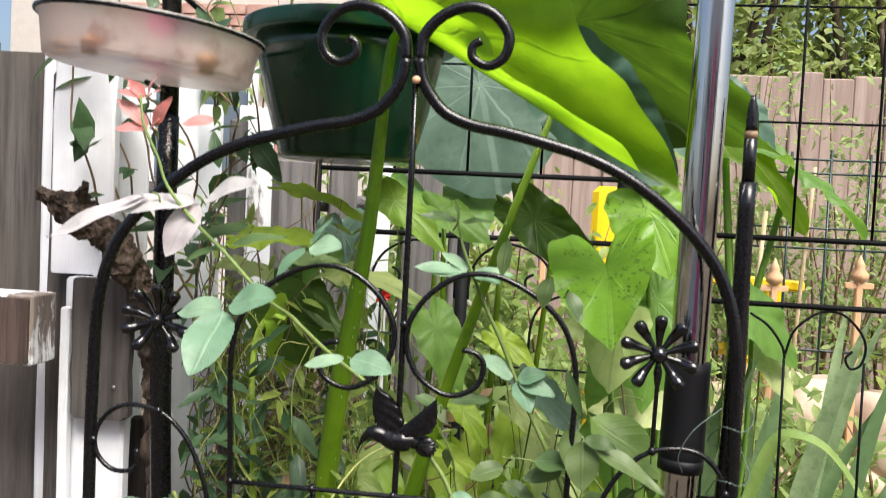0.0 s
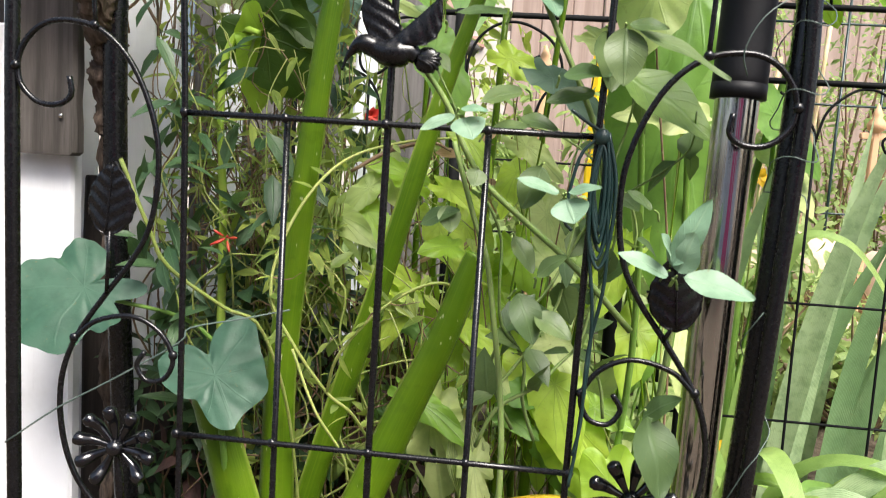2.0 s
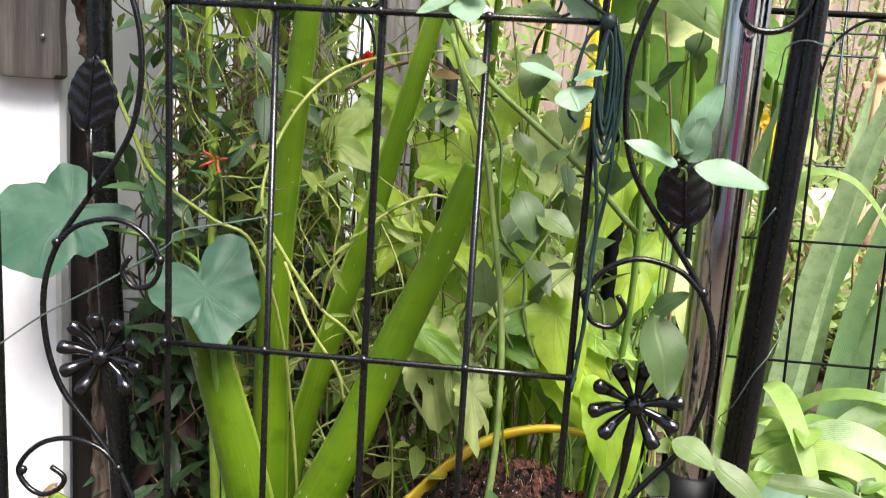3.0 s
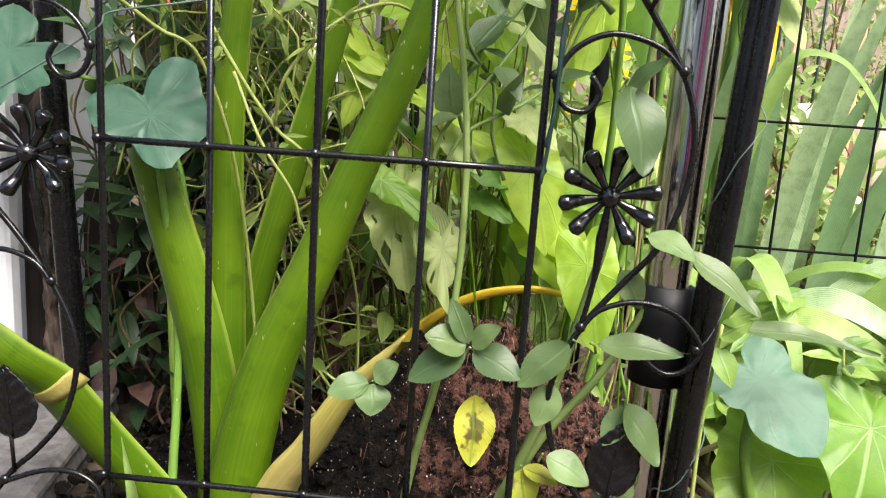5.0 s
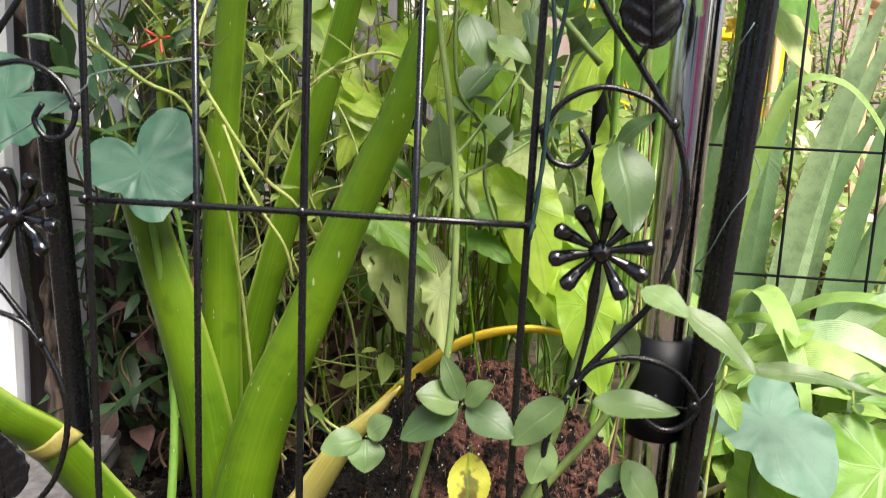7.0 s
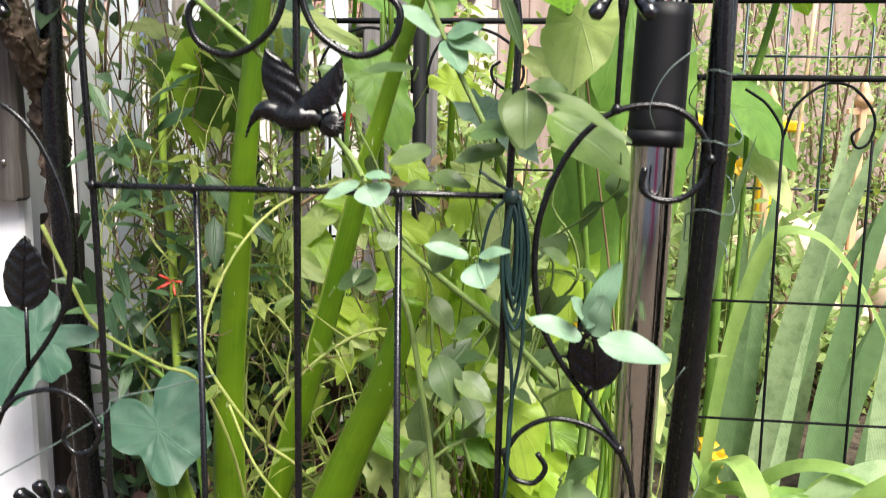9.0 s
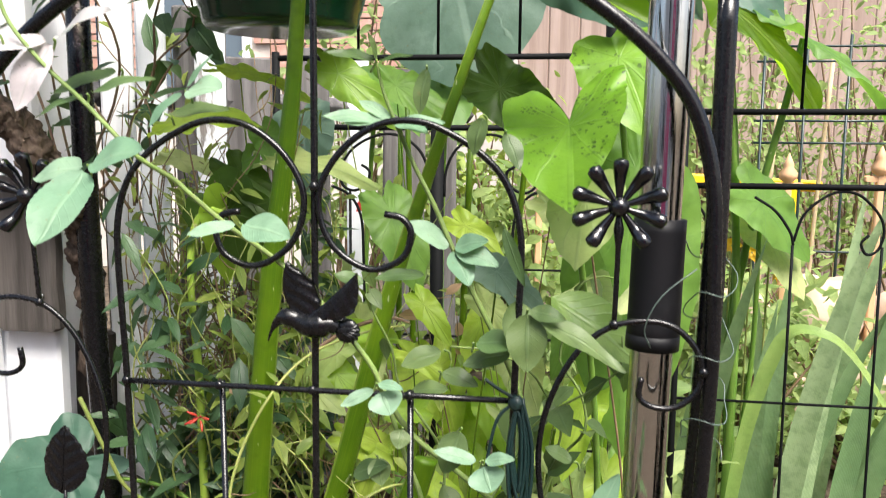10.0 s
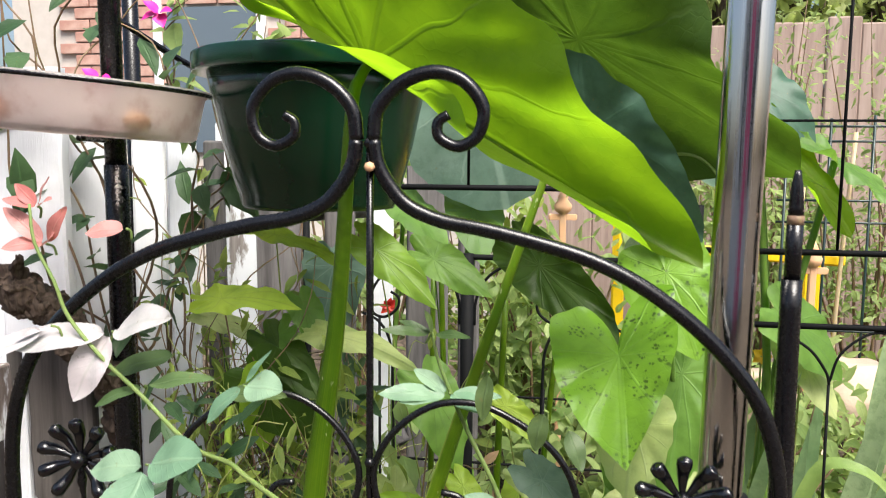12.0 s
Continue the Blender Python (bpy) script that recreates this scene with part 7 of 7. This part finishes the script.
# ---- sword leaves and straps to the side ----
iris = thing("sword_leaf_clump", (0.65, 0.88, -0.02), "clump of tall upright blue-green sword-shaped leaves", "iris")
sr = random.Random(8)
for (bx, by, tx, ty, tz, w) in ((0.43, 0.86, 0.50, 0.72, 0.645, 0.045), (0.52, 0.88, 0.56, 0.86, 0.52, 0.05), (0.58, 0.88, 0.73, 0.84, 0.72, 0.062), (0.62, 0.9, 0.70, 0.86, 0.62, 0.06), (0.68, 0.9, 0.80, 0.86, 0.66, 0.06),
                                (0.72, 0.92, 0.90, 0.86, 0.60, 0.055), (0.56, 0.94, 0.62, 0.98, 0.60, 0.05), (0.78, 0.92, 0.98, 0.9, 0.68, 0.06), (0.48, 0.95, 0.47, 0.98, 0.58, 0.04), (0.84, 0.95, 0.86, 0.98, 0.7, 0.055),
                                (0.6, 1.0, 0.56, 1.05, 0.55, 0.045), (0.9, 1.0, 1.1, 1.0, 0.62, 0.06), (0.7, 1.05, 0.78, 1.1, 0.72, 0.05), (0.98, 1.05, 1.0, 1.1, 0.6, 0.05)):
    part("blade", Geo().blade([(bx, by, -0.02), (bx + (tx - bx) * 0.25, by, tz * 0.35), (bx + (tx - bx) * 0.6, (by + ty) / 2, tz * 0.72), (tx, ty, tz)], w * 0.8, (sr.uniform(-0.7, 0.7), -1, 0.1), 0.15, 6, 0.55, sr.uniform(-0.4, 0.4), 0.7), SWORD, iris)
for k in range(11):
    bx, by = 0.44 + 0.07 * k + sr.uniform(-0.03, 0.03), sr.uniform(0.84, 1.12)
    tz = sr.uniform(0.45, 0.72)
    tx = bx + sr.uniform(-0.06, 0.2)
    part("blade", Geo().blade([(bx, by, -0.02), (bx + (tx - bx) * 0.25, by, tz * 0.35), (bx + (tx - bx) * 0.6, by - 0.02, tz * 0.72), (tx, by - 0.04, tz)], sr.uniform(0.035, 0.055), (sr.uniform(-0.4, 0.4), -1, 0.1), 0.15, 6, 0.55, sr.uniform(-0.5, 0.5), 0.8), SWORD, iris)
strap = thing("strap_leaf_clump", (0.55, 0.6, -0.02), "clump of arching bright green strap leaves", "plant")
part("blade", Geo().blade([(0.46, 0.78, 0.0), (0.49, 0.76, 0.3), (0.535, 0.74, 0.475), (0.59, 0.72, 0.495), (0.644, 0.71, 0.45), (0.707, 0.7, 0.34), (0.72, 0.69, 0.28)], 0.026, (0.2, -0.6, 0.8), 0.3, 6, 0.5), STRAP, strap)
for k in range(9):
    bx, by, L, h = 0.36 + 0.035 * k, 0.42 + 0.02 * (k % 4), sr.uniform(0.2, 0.3), 0.15 + 0.02 * (k % 5)
    wide, lean, twist = sr.uniform(0.03, 0.046), sr.uniform(-0.2, 0.2), sr.uniform(-0.3, 0.3)
    if k % 3 == 2:
        continue
    part("blade", Geo().blade([(bx, by, -0.02), (bx + L * 0.15, by - 0.02, h * 0.7), (bx + L * 0.45, by - 0.05, h + 0.03), (bx + L * 0.8, by - 0.08, h + 0.005), (bx + L, by - 0.1, h - 0.05)], wide, (lean, -0.65, 0.7), 0.22, 7, 0.6, twist, 0.35), (STRAP, SWORD)[k % 2], strap)
for k in range(16):
    bx, by = sr.uniform(0.4, 0.8), sr.uniform(0.5, 0.62)
    a = sr.uniform(-0.3, 1.0)
    L = sr.uniform(0.16, 0.3)
    h = sr.uniform(0.12, 0.24)
    wide = sr.uniform(0.026, 0.05)
    if k % 2:
        continue
    part("blade", Geo().blade([(bx, by, -0.02), (bx + L * 0.2 * a, by - 0.04, h * 0.75), (bx + L * 0.55 * a, by - 0.11, h), (bx + L * a, by - 0.19, h * 0.72), (bx + L * 1.2 * a, by - 0.24, h * 0.3)], wide, (0, -0.5, 0.85), 0.25, 6, 0.5, 0, 0.6), STRAP, strap)
for pts in ([(0.335, 0.31, 0.03), (0.349, 0.3, 0.039), (0.394, 0.3, 0.067), (0.44, 0.31, 0.1)], [(0.34, 0.29, 0.01), (0.36, 0.29, -0.004), (0.4, 0.28, -0.02)], [(0.345, 0.32, 0.02), (0.372, 0.3, 0.004), (0.41, 0.28, -0.02)]):
    solid("dry_twig", Geo().tube(pts, (0.0042, 0.0036, 0.0032, 0.002), 8, 5), TAN_CANE, "pale woody stem lying low in the bed", "twig", "pale stems in the bed")
br = random.Random(77)
for tops in (((0.478, 0.275, 0.18), (0.492, 0.29, 0.14)), ((0.53, 0.29, 0.17), (0.518, 0.275, 0.12)), ((0.575, 0.32, 0.21), (0.56, 0.3, 0.15))):
    foot = (tops[0][0] + 0.012, tops[0][1] + 0.02, -0.02)
    bp = thing("bed_plant", foot, "low leafy plant with toothed green leaves in whorls", "plant", "leafy plants in the bed")
    for top in tops:
        mid = ((top[0] + foot[0]) / 2 + 0.008, (top[1] + foot[1]) / 2, top[2] * 0.5)
        part("stem", Geo().tube([foot, mid, top], (0.0022, 0.0018, 0.0012), 7, 5), VINE_STEM, bp)
        for k in range(11):
            a = TAU * k / 5.5 + br.uniform(-0.3, 0.3)
            up = 0.9 - 0.16 * k
            p = np.array(top) - np.array((0, 0, 0.004 * k))
            way = (math.cos(a), math.sin(a) * 0.8 - 0.15, up * 0.8)
            part("leaf", Geo().leaflet(p, way, (-0.3 * math.cos(a), -0.5, 0.8), br.uniform(0.024, 0.042), br.uniform(0.012, 0.02), 0.3, br.uniform(0.05, 0.35), 9, 0.9, 0.05), (LIME_SIDE, ROSE, LIME_SIDE)[k % 3], bp)
lp = thing("bed_plant", (0.335, 0.22, -0.02), "plant with a long narrow toothed leaf behind the stake", "plant", "leafy plants in the bed")
part("stem", Geo().tube([(0.335, 0.22, -0.02), (0.333, 0.22, 0.1), (0.337, 0.21, 0.212)], (0.0025, 0.002, 0.0016), 8, 5), VINE_STEM, lp)
part("leaf", Geo().leaflet((0.337, 0.21, 0.212), (0.13, -0.03, 0.004), (0.0, -0.55, 0.83), 0.135, 0.019, 0.3, 0.12, 14, 0.8, 0.05), ROSE, lp)
part("leaf", Geo().leaflet((0.335, 0.21, 0.2), (0.03, -0.02, 0.03), (0.0, -0.75, 0.66), 0.036, 0.022, 0.2, 0.1, 9, 0.9, 0.03), LIME_SIDE, lp)
part("leaf", Geo().leaflet((0.334, 0.21, 0.19), (0.02, -0.02, -0.04), (0.0, -0.75, 0.66), 0.04, 0.024, 0.2, 0.1, 9, 0.9, 0.03), LIME_SIDE, lp)
for x, y, z in ((0.508, 1.0, 0.6), (0.55, 1.02, 0.585), (0.565, 0.95, 0.617), (0.514, 0.86, 0.07), (0.5, 0.84, 0.03), (0.478, 0.8, 0.119)):
    yf = thing("yellow_blossom", (x, y, z), "small yellow-orange flower among the leaves", "flower", "yellow flowers")
    part("stem", Geo().tube([(x, y + 0.02, -0.02), (x, y + 0.01, z * 0.6), (x, y, z)], 0.002, 5, 3), VINE_STEM, yf)
    for q in range(5):
        a = TAU * q / 5
        part("petal", Geo().leaflet((x, y, z), (math.cos(a), -0.4, math.sin(a)), (0, -1, 0.3), 0.02, 0.016, 0.2, 0.2, 4), YELLOW_PETAL, yf)


# ---- shrubs and trees further back ----
def shrub(name, label, c, size, n_limbs, n_leaves, length, width, mat, seed, cat="shrub", wood=TWIG, trunk=0.006):
    rg = random.Random(seed)
    rs = np.random.RandomState(seed)
    t = thing(name, (c[0], c[1], -0.02), label, cat)
    pts = []
    for _ in range(n_limbs):
        a, e = rg.uniform(0, TAU), rg.uniform(0.3, 1.0)
        top = np.array((c[0] + size[0] * e * math.cos(a), c[1] + size[1] * e * math.sin(a), c[2] + size[2] * rg.uniform(-0.5, 1)))
        base = np.array((c[0] + rg.uniform(-0.03, 0.03), c[1], -0.02))
        mid = base * 0.45 + top * 0.55 + np.array((rg.uniform(-0.1, 0.1) * size[0], 0, rg.uniform(0, 0.15) * size[2]))
        part("limb", Geo().tube([base, mid, top], (trunk, trunk * 0.7, trunk * 0.25), 5, 6), wood, t)
        pp = smooth_path([base, mid, top], 8)[5:]
        for q in pp:
            for _ in range(3):
                pts.append(q + np.array((rg.gauss(0, 0.16) * size[0], rg.gauss(0, 0.16) * size[1], rg.gauss(0, 0.13) * size[2])))
    pts = np.array(pts)
    k = rs.randint(0, len(pts), n_leaves)
    pos = pts[k] + rs.normal(0, 0.06, (n_leaves, 3)) * np.array(size)
    pos[:, 2] = np.maximum(pos[:, 2], 0.0)
    way = rs.uniform(-1, 1, (n_leaves, 3))
    face = rs.uniform(-0.6, 0.6, (n_leaves, 3)) + np.array((0, -0.3, 0.8))
    L = length * rs.uniform(0.6, 1.3, n_leaves)
    tagged(part("foliage", Geo().sprays(pos, way, face, L, L * width * rs.uniform(0.8, 1.2, n_leaves)), mat, t), kind="stuff")
    return t


shrub("light_shrub", "light green leafy shrub in front of the board fence", (0.85, 2.5, 1.0), (0.45, 0.25, 0.6), 20, 2600, 0.036, 0.42, SHRUB_LEAF, 51)
shrub("light_shrub", "light green leafy shrub in front of the board fence", (1.55, 2.7, 0.8), (0.4, 0.2, 0.55), 14, 1300, 0.036, 0.42, SHRUB_LEAF, 52)
shrub("light_shrub", "loose light green shrub behind the wire fence", (0.1, 1.7, 0.45), (0.4, 0.25, 0.45), 18, 1600, 0.055, 0.45, SHRUB_LEAF, 53)
shrub("light_shrub", "loose light green shrub behind the wire fence", (0.55, 1.6, 0.3), (0.35, 0.25, 0.3), 16, 1200, 0.05, 0.45, SHRUB_LEAF, 54)
shrub("light_shrub", "airy yellow-green shrub in front of the board fence", (1.15, 2.3, 0.95), (0.4, 0.2, 0.55), 16, 1900, 0.034, 0.45, SHRUB_LEAF, 81)
shrub("light_shrub", "airy yellow-green shrub in front of the board fence", (0.62, 2.2, 0.7), (0.3, 0.2, 0.45), 12, 500, 0.05, 0.45, SHRUB_LEAF, 82)
shrub("light_shrub", "low light green growth behind the sword leaves", (0.95, 1.4, 0.22), (0.45, 0.12, 0.3), 18, 900, 0.05, 0.4, SHRUB_LEAF, 83)
shrub("light_shrub", "low light green growth behind the sword leaves", (0.6, 1.3, 0.25), (0.3, 0.12, 0.3), 14, 600, 0.05, 0.4, SHRUB_LEAF, 84)
shrub("light_shrub", "low green shrub by the stone block", (1.3, 1.7, 0.3), (0.4, 0.2, 0.3), 14, 900, 0.05, 0.45, VINE_LEAF, 55)
shrub("light_shrub", "yellow-green shrub before the brick house", (-0.55, 2.0, 1.2), (0.5, 0.3, 0.4), 18, 1500, 0.05, 0.45, SHRUB_LEAF, 56)
shrub("light_shrub", "loose green shrub beside the picket fence", (-0.1, 2.2, 0.7), (0.35, 0.3, 0.5), 14, 1300, 0.055, 0.45, VINE_LEAF, 57)
shrub("light_shrub", "loose green shrub behind the wire panels", (1.9, 2.2, 0.55), (0.5, 0.3, 0.5), 14, 1100, 0.06, 0.45, SHRUB_LEAF, 58)
for k, (x, y, z, s) in enumerate(((1.2, 5.6, 2.3, 1.0), (3.0, 6.0, 2.6, 1.1), (-0.2, 6.4, 2.7, 1.0), (4.6, 6.6, 2.6, 1.2), (-1.8, 7.5, 3.6, 1.2))):
    shrub("garden_tree", "dark leafy tree behind the fence", (x, y, z), (s, 0.7, 1.0), 26, 7500, 0.1, 0.5, TREE_LEAF, 60 + k, "tree", BARK, 0.06)
